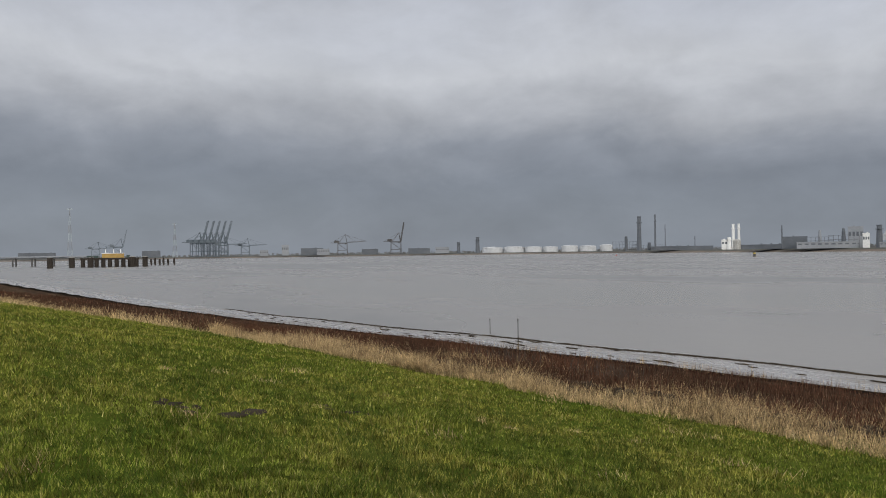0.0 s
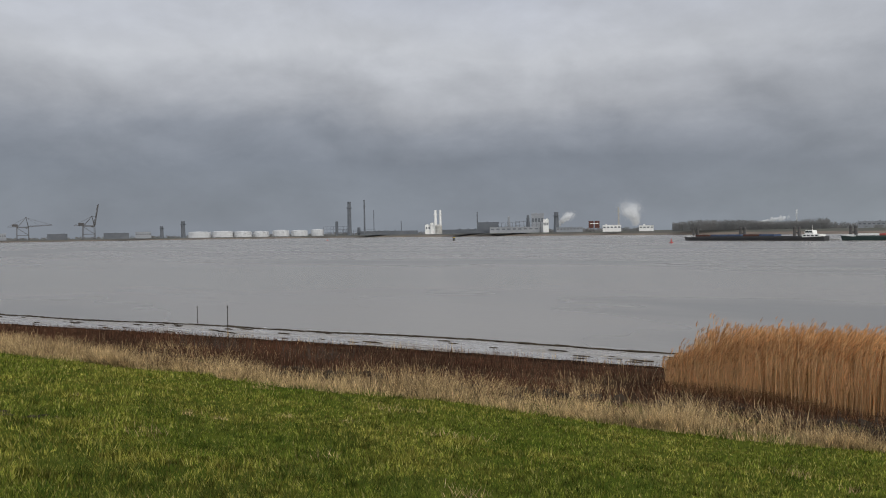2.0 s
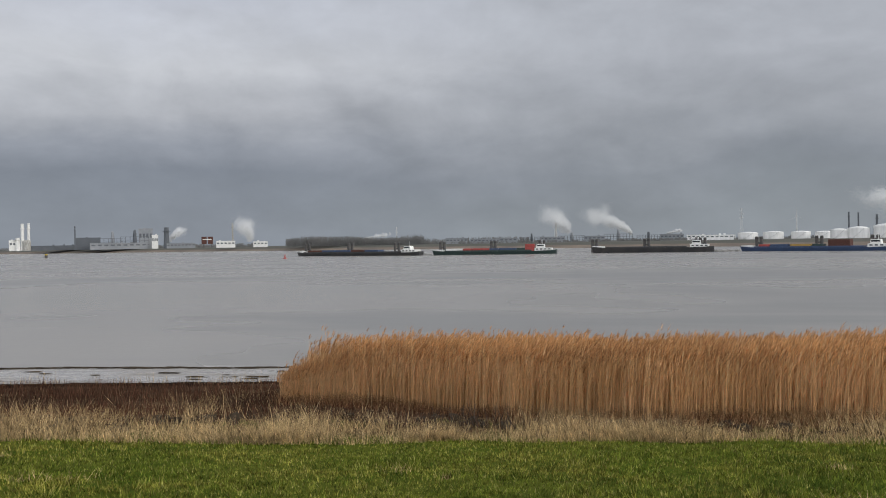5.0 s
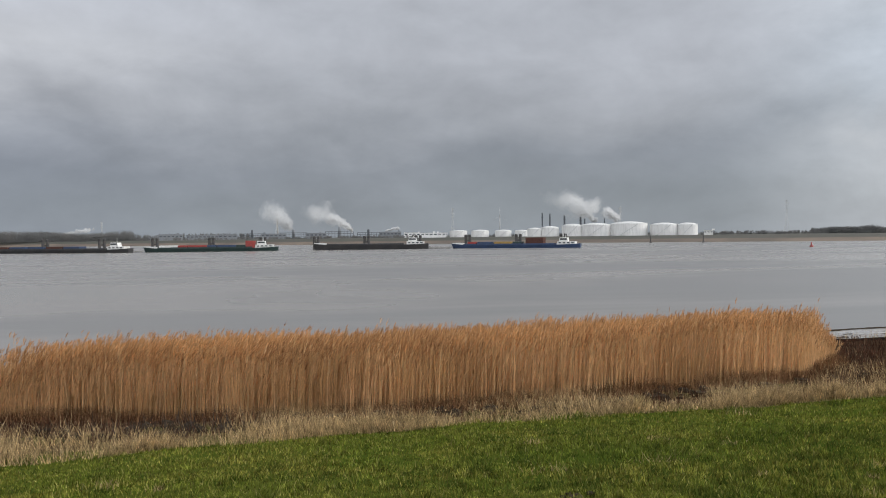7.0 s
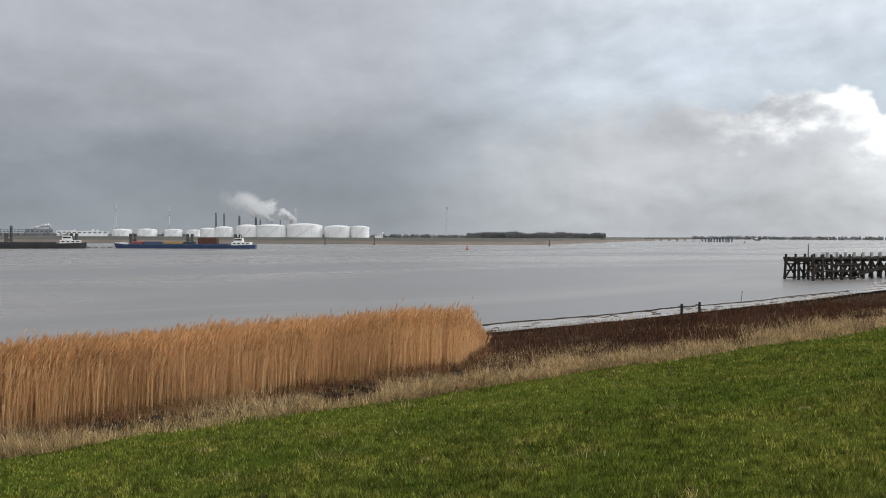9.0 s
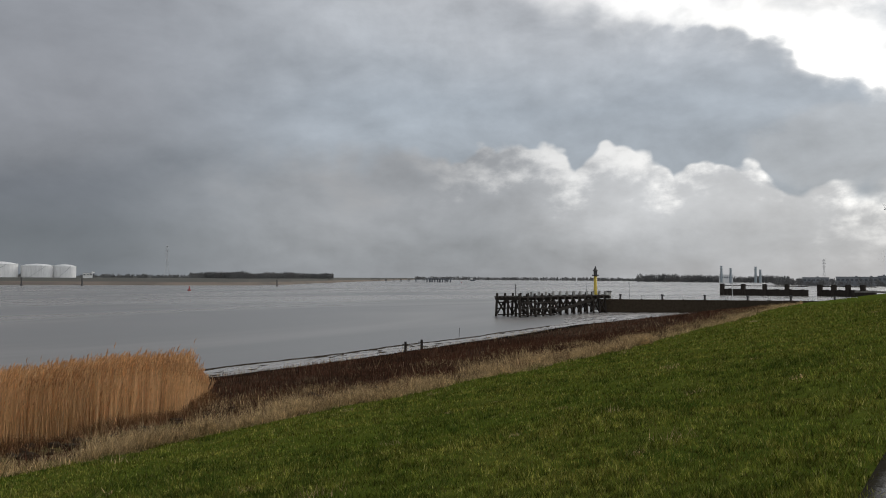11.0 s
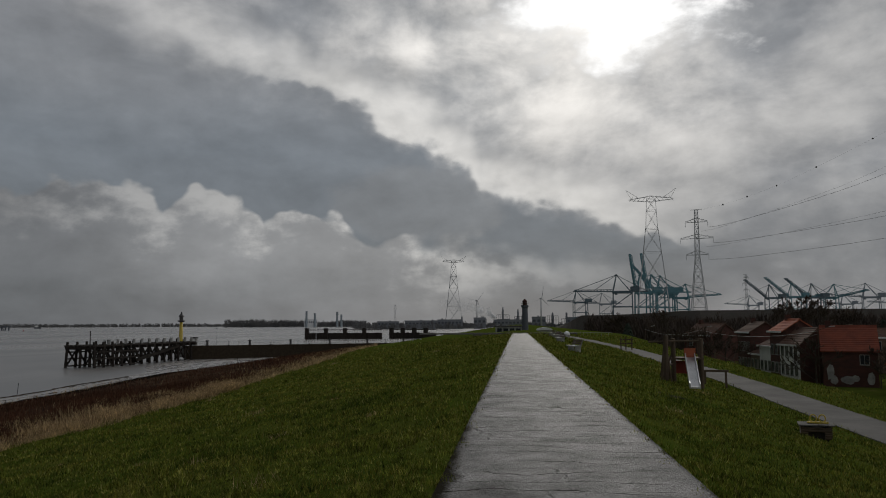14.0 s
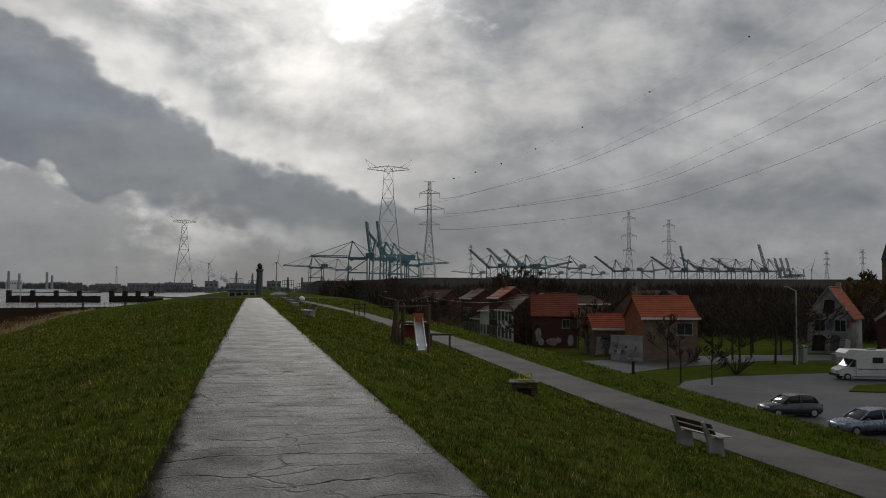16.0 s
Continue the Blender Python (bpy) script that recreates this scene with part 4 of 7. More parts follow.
for a, e, _ in top:
    d = along(a)
    ball = Geo().lathe([(0.02, -0.45), (0.25, -0.38), (0.42, -0.16), (0.45, 0), (0.42, 0.16), (0.25, 0.38), (0.02, 0.45)], 12)
    ob = solid("marker_ball", ball, "hull", "dark round warning ball on the earth wire", "marker ball", pol(a, d, high(d, e)), group="warning balls", smooth=True)
    ob.scale = (d / 420,) * 3


def gantry_crane(at, rz, tall, mat, boom_up, label, thick=1.0, group="quay cranes"):
    """A ship-to-shore crane; its boom points along local -x, level or raised."""
    ob = thing("gantry_crane", label, "crane", group, at, rz)
    s = tall / 48.0
    legs = [(-15, -9), (15, -9), (15, 9), (-15, 9)]
    for x, y in legs:
        leg = Geo().bar((x * s, y * s, 0), (x * s * 0.97, y * s * 0.9, 36 * s), 1.15 * s * thick, 0.95 * s * thick)
        leg.box(x * s - 2.6 * s, y * s - 0.9 * s, 0, x * s + 2.6 * s, y * s + 0.9 * s, 1.6 * s)
        part("leg", leg, mat, ob)
    portal = Geo()
    for y in (-9, 9):
        portal.bar((-15 * s, y * s, 14 * s), (15 * s, y * s, 14 * s), 1.1 * s * thick)
        portal.bar((-15 * s, y * s, 14 * s), (14 * s, y * s * 0.9, 35 * s), 0.6 * s * thick)
        portal.bar((-15 * s, y * s * 0.9, 36 * s), (15 * s, y * s * 0.9, 36 * s), 1.2 * s * thick)
    for x in (-15, 15):
        portal.bar((x * s, -9 * s, 14 * s), (x * s, 9 * s, 14 * s), s * thick)
        portal.bar((x * s, -8 * s, 36 * s), (x * s, 8 * s, 36 * s), s * thick)
    part("portal", portal, mat, ob)
    girder = Geo()
    for y in (-3, 3):
        girder.bar((-16 * s, y * s, 38 * s), (38 * s, y * s, 38 * s), 1.25 * s * thick, 1.0 * s * thick)
    for x in range(-12, 39, 10):
        girder.bar((x * s, -3 * s, 38 * s), (x * s, 3 * s, 38 * s), 0.6 * s)
    part("back_girder", girder, mat, ob)
    apex = Vector((-9 * s, 0, 64 * s))
    frame_ = Geo()
    for y in (-7, 7):
        frame_.bar((-15 * s, y * s, 36 * s), apex, 1.0 * s * thick, 0.8 * s * thick)
        frame_.bar((14 * s, y * s, 36 * s), apex, 0.7 * s * thick, 0.6 * s * thick)
    frame_.bar(apex, (36 * s, 0, 39 * s), 0.5 * s * thick)
    frame_.box(apex.x - 1.5 * s, -2 * s, apex.z - s, apex.x + 1.5 * s, 2 * s, apex.z + s)
    part("apex_frame", frame_, mat, ob)
    boom, stay = Geo(), Geo()
    a, n = radians(boom_up), 60 * s
    root = Vector((-16 * s, 0, 38 * s))
    way = Vector((-math.cos(a), 0, math.sin(a)))
    nrm = Vector((math.sin(a), 0, math.cos(a)))
    for y in (-3, 3):
        o = Vector((0, y * s, 0))
        boom.bar(root + o, root + o + way * n, 1.1 * s * thick, 0.9 * s * thick)
        boom.bar(root + o + nrm * 3 * s, root + o + way * n * 0.97 + nrm * 2 * s, 0.5 * s * thick)
        for k in range(12):
            boom.bar(root + o + way * n * k / 12 + nrm * 3 * s * (k % 2), root + o + way * n * (k + 1) / 12 + nrm * 3 * s * ((k + 1) % 2), 0.42 * s * thick)
    for k in range(7):
        boom.bar(root + way * n * k / 6 + Vector((0, -3 * s, 0)), root + way * n * k / 6 + Vector((0, 3 * s, 0)), 0.5 * s * thick)
    part("boom", boom, mat, ob)
    for k in ((0.45, 0.93) if boom_up < 30 else (0.4,)):
        stay.bar(apex, root + way * n * k + nrm * 2 * s, 0.5 * s * thick)
    part("stay", stay, mat, ob)
    part("machinery_house", Geo().box(12 * s, -4.5 * s, 39 * s, 26 * s, 4.5 * s, 45 * s).box(13 * s, -4.7 * s, 45 * s, 25 * s, 4.7 * s, 45.6 * s), mat, ob)
    part("cab", Geo().box(-12 * s, 3 * s, 33 * s, -8 * s, 6 * s, 36.4 * s), mat, ob)
    return ob


# teal cranes of the terminal beside the village: bearing, distance, height of the girder's elevation, turn, boom
def crane(az, d, el, turn, boom, mat, label, base=None, thick=1.0):
    base = DECK if base is None else base
    gantry_crane(pol(az, d, base), az + turn, (high(d, el) - base) * 48 / 40, mat, boom, label, thick)


TEAL = "teal container gantry crane with its boom %s"
crane(-7.6, 760, 2.35, 0, 1, "crane_dark", TEAL % "lowered", thick=1.15)
crane(-9.2, 800, 2.30, 20, 82, "crane_teal", TEAL % "raised", thick=1.15)
crane(-10.0, 840, 2.30, 20, 82, "crane_teal", TEAL % "raised", thick=1.15)
crane(-10.6, 870, 2.25, 10, 50, "crane_teal", TEAL % "half raised", thick=1.15)
crane(-11.6, 950, 1.85, 170, 4, "crane_teal", TEAL % "lowered", thick=1.15)
crane(-4.6, 1250, 1.60, 15, 2, "crane_dark", TEAL % "lowered")
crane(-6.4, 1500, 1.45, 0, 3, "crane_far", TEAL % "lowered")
crane(-17.6, 900, 1.75, 30, 38, "crane_dark", TEAL % "half raised", thick=1.05)
crane(-19.0, 930, 1.8, 30, 38, "crane_teal", TEAL % "half raised", thick=1.05)
crane(-20.2, 960, 1.75, 30, 38, "crane_dark", TEAL % "half raised", thick=1.05)
crane(-21.0, 1000, 1.7, 160, 12, "crane_teal", TEAL % "lowered", thick=1.05)
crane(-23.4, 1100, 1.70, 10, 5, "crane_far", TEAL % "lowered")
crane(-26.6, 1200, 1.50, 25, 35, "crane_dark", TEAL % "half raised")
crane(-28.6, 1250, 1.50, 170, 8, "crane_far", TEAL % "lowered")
crane(-30.6, 1250, 1.50, 25, 33, "crane_dark", TEAL % "half raised")
crane(-31.6, 1300, 1.50, 20, 78, "crane_dark", TEAL % "raised")
for k in range(5):
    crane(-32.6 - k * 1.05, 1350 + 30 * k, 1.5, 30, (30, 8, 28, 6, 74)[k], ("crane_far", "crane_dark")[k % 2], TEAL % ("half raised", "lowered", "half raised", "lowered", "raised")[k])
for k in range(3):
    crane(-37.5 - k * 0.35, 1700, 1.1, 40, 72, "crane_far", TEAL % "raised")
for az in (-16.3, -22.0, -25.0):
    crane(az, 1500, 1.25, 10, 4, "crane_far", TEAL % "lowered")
# cranes far across the river
GREY = "pale blue-grey container gantry crane with its boom %s, in haze"
for k, az in enumerate((165.0, 164.6, 164.2, 163.8, 163.4)):
    crane(az, 2850 - 30 * k, 1.0, 200, 74, "crane_hazy", GREY % "raised", LAND)
crane(163.2, 2700, 0.80, 170, 3, "crane_hazy", GREY % "lowered", LAND)
crane(161.7, 2700, 0.72, 175, 3, "crane_hazy", GREY % "lowered", LAND)
crane(154.8, 2600, 0.85, 175, 4, "steel", GREY % "lowered", LAND, 0.7)
crane(150.9, 2550, 0.90, 170, 80, "steel", GREY % "raised", LAND, 0.8)
crane(170.1, 2850, 0.75, 180, 78, "crane_hazy", GREY % "raised", LAND)
crane(171.5, 2850, 0.62, 180, 3, "crane_hazy", GREY % "lowered", LAND)


# ---- works across the river ----
def stack(az, d, el, r, mat="plant_dark", label="slim grey riverside factory chimney", base=LAND):
    z = high(d, el) - base
    ob = thing("chimney", label, "chimney", "factory chimneys", pol(az, d, base))
    part("shaft", Geo().lathe([(r * 1.5, 0), (r * 1.35, z * 0.05), (r, z * 0.96), (r * 1.12, z * 0.965), (r * 1.12, z)], 12), mat, ob, smooth=False)
    part("gallery", Geo().lathe([(r * 1.6, z * 0.8), (r * 1.7, z * 0.81), (r * 1.7, z * 0.825), (r * 1.05, z * 0.83)], 12), mat, ob)
    return ob


def tank(az, d, wide_deg, el, dome=0.18, mat="tank", base=LAND, label="round white oil storage tank with a shallow domed roof"):
    r = d * radians(wide_deg) / 2
    z = high(d, el) - base
    ob = thing("storage_tank", label, "storage tank", "oil tanks", pol(az, d, base))
    wall = z * (1 - dome)
    part("shell", Geo().lathe([(r, 0), (r, wall * 0.33), (r * 1.006, wall * 0.34), (r, wall * 0.35), (r, wall * 0.66), (r * 1.006, wall * 0.67), (r, wall * 0.68), (r, wall)], 32), mat, ob)
    part("roof", Geo().lathe([(r * 1.01, wall), (r * 1.01, wall + 0.15), (r * 0.7, z - z * dome * 0.35), (r * 0.35, z - 0.3), (0.3, z)], 32), mat, ob, "pale domed roof", True)
    rail = Geo()
    for k in range(24):
        a, b = 2 * math.pi * k / 24, 2 * math.pi * (k + 1) / 24
        rail.bar((r * math.cos(a), r * math.sin(a), wall), (r * math.cos(a), r * math.sin(a), wall + 1.2), 0.08)
        rail.bar((r * math.cos(a), r * math.sin(a), wall + 1.2), (r * math.cos(b), r * math.sin(b), wall + 1.2), 0.08)
    part("rail", rail, "lattice", ob)
    stairs = Geo()
    for k in range(20):
        a = radians(az) - math.pi / 2 - 0.5 + k * 0.05
        stairs.bar((1.02 * r * math.cos(a), 1.02 * r * math.sin(a), wall * k / 20), (1.02 * r * math.cos(a + 0.05), 1.02 * r * math.sin(a + 0.05), wall * (k + 1) / 20), 0.35)
    part("stair", stairs, "lattice", ob)
    return ob


def block(az, d, wide_deg, el, mat="plant", name="factory_hall", label="grey clad factory hall with a low roof", base=LAND, deep=None, seed=0, roof=None):
    """A far hall: walls with ribs, window band, roof with vents."""
    w = d * radians(wide_deg)
    z = high(d, el) - base
    deep = deep or max(w * 0.4, 12)
    ob = thing(name, label, "industrial building", "far works", pol(az, d, base), az)
    part("wall", Geo().box(-w / 2, 0, 0, w / 2, deep, z * 0.95), mat, ob)
    part("roof", Geo().box(-w / 2 - 0.4, -0.4, z * 0.95, w / 2 + 0.4, deep + 0.4, z), roof or mat, ob)
    n = max(3, min(9, int(w / 6)))
    for k in range(n):
        x = -w / 2 + w * (k + 0.2) / n
        part("window", Geo().box(x, -0.12, z * 0.55, x + w / n * 0.6, 0.02, z * 0.75), "plant_dark", ob)
    rnd = random.Random(seed + int(az * 10))
    for k in range(max(1, min(4, int(w / 25)))):
        x = rnd.uniform(-w / 2.5, w / 2.5)
        part("roof_vent", Geo().box(x, deep * 0.3, z, x + 3, deep * 0.3 + 3, z + rnd.uniform(1.0, 2.5)), mat, ob)
    return ob


def columns(az, d, wide_deg, el, n, mat, label, base=LAND, seed=0):
    """A cluster of process columns and silos on a frame."""
    rnd = random.Random(seed)
    w = d * radians(wide_deg)
    z = high(d, el) - base
    ob = thing("process_plant", label, "process plant", "far works", pol(az, d, base), az)
    for k in range(n):
        x = -w / 2 + w * (k + 0.5) / n
        r = w / n * rnd.uniform(0.25, 0.46)
        h = z * rnd.uniform(0.55, 1.0)
        part("column", Geo().lathe([(r, 0), (r, h * 0.94), (r * 0.7, h * 0.98), (r * 0.25, h)], 10), mat, ob)
    fr = Geo()
    for k in range(n + 1):
        x = -w / 2 + w * k / n
        fr.bar((x, -3, 0), (x, -3, z * 0.6), 0.5)
    for q in (0.2, 0.4, 0.6):
        fr.bar((-w / 2, -3, z * q), (w / 2, -3, z * q), 0.45)
    part("frame", fr, "plant_dark", ob)
    return ob


def steam(az, d, el0, el1, drift, seed, big=1.0, dense=1.0):
    """A white plume that leans with the wind."""
    air = np.random.default_rng(seed)
    z0, z1 = high(d, el0), high(d, el1)
    rise, reach = z1 - z0, abs(radians(drift)) * d
    n = int(min(max(11 * dense * (rise + reach) * rise * (0.3 + 0.4 * big), 12000), 42000))
    # billows along the plume, growing and thinning as they drift
    m = 46
    t = np.sort(air.uniform(0, 1, m) ** 0.85)
    size = rise * (0.05 + 0.17 * t) * big ** 0.5
    off = air.normal(0, 0.8, (m, 3)) * size[:, None]
    a = np.radians(az + drift * t * (0.6 + 0.4 * t))
    mid = np.stack([-np.sin(a) * d, np.cos(a) * d, z0 + rise * t ** 0.6 * 0.8], -1) + off * np.array([1, 1, 0.8])
    share = (1.15 - t) * (0.4 + size / size.max())
    k = air.choice(m, n, p=share / share.sum())
    p = mid[k] + air.normal(0, 0.62, (n, 3)) * size[k][:, None]
    p[:, 2] = np.maximum(p[:, 2], z0)
    tri = p[:, None, :] + air.normal(0, 1.0, (n, 3, 3)) * (0.25 + 0.25 * d / 1500)
    me = arrays("steam_plume", tri.reshape(-1, 3), np.arange(3 * n).reshape(-1, 3), M["steam"])
    ob = new("steam_plume", me)
    tagged(ob, "soft white steam drifting from the works", "steam", kind="stuff")


# upstream, hazy
for az, d, w, el in ((157, 2750, 1.6, 0.45), (158.9, 2800, 0.5, 0.7), (156.2, 2700, 0.9, 0.38), (152.8, 2650, 1.2, 0.32), (149.2, 2600, 1.6, 0.33), (147.5, 2600, 1.0, 0.38), (168, 2850, 1.2, 0.4), (160.4, 2800, 0.6, 0.35), (175, 2850, 2.2, 0.35)):
    block(az, d, w, el, "plant_dark" if w > 1 else "plant", seed=3, label="hazy dark shed on the far quay")
stack(144.9, 2350, 1.08, 5, "plant_dark")
stack(146.3, 2400, 0.75, 4, "plant_dark")
for az, w, el in ((143.8, 1.5, 0.36), (142.25, 1.5, 0.38), (140.85, 1.3, 0.35), (139.6, 1.1, 0.34), (138.2, 1.2, 0.40), (136.9, 1.2, 0.37), (135.6, 0.9, 0.42)):
    tank(az, 2150, w, el, mat="tank_far")
columns(134.2, 2000, 1.9, 1.0, 8, "plant_dark", "dark refinery columns on steel frames", seed=5)
columns(132.6, 2050, 2.4, 0.55, 9, "plant_dark", "low dark steel refinery frames", seed=6)
stack(133.28, 1980, 2.37, 4.2, "plant_dark", "broad dark refinery chimney stack")
stack(132.18, 1980, 2.47, 1.7, "plant_dark")
stack(131.5, 2050, 1.75, 0.8)
stack(129.5, 2050, 0.9, 0.8)
block(130.4, 2000, 4.2, 0.20, "plant_dark", label="long dark storehouse across the river", deep=40)
for az, el, r in ((126.98, 1.66, 2.6), (126.62, 1.68, 2.2), (127.25, 0.75, 3.5)):
    stack(az, 1750, el, r, "white", "slender white works tower")
block(127.45, 1750, 0.6, 0.6, "white", label="white cube-shaped plant building")
tank(126.75, 1700, 0.5, 0.62, mat="dirty_white")
block(124.8, 1700, 3.4, 0.22, "plant_dark", label="long low dark riverside shed", deep=40)
stack(123.9, 1650, 1.48, 1.0)
block(123.1, 1650, 1.5, 0.72, "plant_dark", label="dark square riverside works building")
block(121.2, 1600, 3.6, 0.34, "plant", label="long white riverside works sheds", deep=40)
columns(121.6, 1620, 1.6, 1.15, 6, "plant", "tall grey silos in a row", seed=8)
columns(120.2, 1610, 1.8, 1.3, 6, "plant_dark", "tall dark silos and conveyors", seed=9)
block(119.5, 1640, 0.9, 1.3, "plant", label="tall grey riverside silo block")
stack(118.15, 1600, 1.36, 4.2, "plant_dark", "stout dark grey chimney")
block(118.9, 1600, 0.4, 0.85, "white", label="white stair tower of the works")
block(117.2, 1550, 1.9, 0.25, "plant", label="low grey works shed")
steam(117.9, 1650, 0.4, 1.35, -0.9, 21)
block(114.2, 1400, 1.3, 0.37, "white", label="white low riverside works building")
stack(113.72, 1450, 1.65, 1.3, "dirty_white", "thin pale banded works chimney")
steam(112.6, 1480, 0.3, 1.9, 0.3, 22, 1.6)
block(111.8, 1400, 1.0, 0.30, "white", label="white low riverside works building")
steam(104.5, 1500, 0.2, 0.75, -2.0, 25, 0.5)
# the road sign on the river wall
sign = thing("sign_board", "dark red square navigation board on two posts", "sign", "", pol(115.45, 1330, LAND - 0.4), 115)
part("panel", Geo().box(-9, 0, 7, -0.8, 0.4, 19), "brick", sign)
part("panel", Geo().box(0.8, 0, 7, 9, 0.4, 19), "brick", sign)
for x in (-6, 6):
    part("post", Geo().bar((x, 0.5, 0), (x, 0.5, 18), 0.5), "steel", sign)
part("plain_bar", Geo().box(-7, -0.2, 14, 7, -0.05, 15.2), "white", sign)
# middle works: chemical plant with steam
for az, w, el, n, s in ((92.1, 1.6, 0.55, 8, 31), (89.2, 1.9, 0.62, 9, 32), (85.9, 2.0, 0.74, 9, 33), (83.8, 1.6, 0.56, 8, 34)):
    columns(az, 1350, w, el, n, "plant" if n > 8 else "plant_dark", "grey chemical plant columns on frames", seed=s)
for az, w, el in ((95.5, 2.2, 0.22), (97.6, 1.6, 0.30), (93.8, 1.3, 0.25), (90.6, 1.8, 0.28), (87.6, 1.5, 0.3), (82.2, 1.6, 0.33), (80.6, 1.2, 0.25), (79.0, 2.0, 0.2)):
    block(az, 1300, w, el, "plant" if az > 82 else "tank", label="pale works sheds across the river")
stack(90.33, 1340, 1.35, 0.8, "dirty_white", "thin red and white chimney")
steam(89.4, 1400, 0.3, 2.3, 1.4, 41, 1.1, 0.8)
steam(85.2, 1400, 0.4, 2.2, 2.9, 42, 1.0, 0.8)
steam(85.0, 1420, 0.3, 0.95, 0.5, 43, 0.7)
steam(82.6, 1450, 0.3, 0.62, -1.0, 44, 0.5)
# the tank farm
for az, w, el in ((77.2, 1.3, 0.38), (75.6, 1.3, 0.40), (73.9, 1.2, 0.39), (72.5, 1.1, 0.36)):
    tank(az, 1200, w, el)
for az, w, el in ((71.6, 1.1, 0.50), (70.5, 1.3, 0.60), (68.9, 1.5, 0.75), (67.2, 2.2, 0.78), (64.9, 2.6, 0.86), (62.5, 1.9, 0.74), (60.9, 1.4, 0.72)):
    tank(az, 1020, w, el)
block(79.2, 1150, 2.2, 0.22, "tank", label="row of white low storehouses")
for az, el, r in ((71.05, 1.56, 1.0), (70.5, 1.5, 1.0), (69.45, 1.35, 1.4), (68.3, 1.25, 1.5), (68.0, 1.1, 1.0), (66.6, 1.1, 0.7)):
    stack(az, 1300, el, r)
steam(65.6, 1320, 0.8, 2.9, 4.9, 45, 1.1, 0.9)
steam(67.2, 1320, 0.8, 2.0, 2.0, 46, 1.0)
block(59.5, 900, 0.6, 0.16, "white", label="small white hut on the bank")


def wind_turbine(az, d, el, base, turn=0.0, spin=20.0):
    z = high(d, el) - base
    ob = thing("wind_turbine", "pale grey three-bladed wind turbine at rest", "wind turbine", "wind turbines", pol(az, d, base), az + turn)
    hub = z * 0.72
    part("tower", Geo().lathe([(z * 0.022, 0), (z * 0.012, hub)], 12), "lattice", ob, smooth=True)
    part("nacelle", Geo().box(-z * 0.015, -z * 0.03, hub - z * 0.012, z * 0.015, z * 0.04, hub + z * 0.018), "lattice", ob)
    for k in range(3):
        a = radians(spin + 120 * k)
        b = Geo().bar((0, -z * 0.035, hub), (math.sin(a) * z * 0.3, -z * 0.035, hub + math.cos(a) * z * 0.3), z * 0.013, z * 0.003, 6, 0.3)
        part("blade", b, "lattice", ob)


wind_turbine(74.15, 1500, 1.95, LAND, 10, 0)
wind_turbine(2.9, 1600, 2.45, VILLAGE, 30, 40)
wind_turbine(-1.78, 1300, 2.65, VILLAGE, 35, 10)
wind_turbine(1.0, 2200, 1.7, VILLAGE, 10, 75)
wind_turbine(-39.2, 1800, 2.2, VILLAGE, 0, 15)
wind_turbine(-38.7, 1800, 2.2, VILLAGE, 0, 50)
# works beyond the end of the path
for az, w, el, n, s in ((1.0, 0.9, 1.3, 6, 51), (-0.1, 0.5, 1.1, 3, 55), (-2.6, 0.8, 1.15, 5, 52), (-3.6, 0.7, 0.8, 4, 56), (-5.0, 1.2, 0.95, 6, 53), (2.4, 0.4, 0.8, 3, 57), (4.0, 0.5, 0.55, 3, 58)):
    columns(az, 1400, w, el, n, "plant", "hazy grey plant columns and chimneys", VILLAGE, s)
for az, w, el in ((4.9, 1.8, 0.32), (2.7, 0.9, 0.45), (7.0, 2.4, 0.25), (-1.6, 1.0, 0.5), (9.4, 1.6, 0.2), (0.6, 2.2, 0.3), (-4.2, 1.2, 0.45)):
    block(az, 1350, w, el, "plant", label="hazy grey harbour works building", base=VILLAGE)
steam(1.5, 1500, 0.2, 1.9, 3.6, 54, 0.8, 0.22)
for az, el in ((15.3, 0.95), (14.7, 0.8), (13.1, 0.9), (12.8, 0.7)):
    stack(az, 2500, el, 3, "crane_far", "far pale grey tower", WATER)
block(15.0, 2500, 0.9, 0.35, "tank", label="far white harbour building", base=WATER)


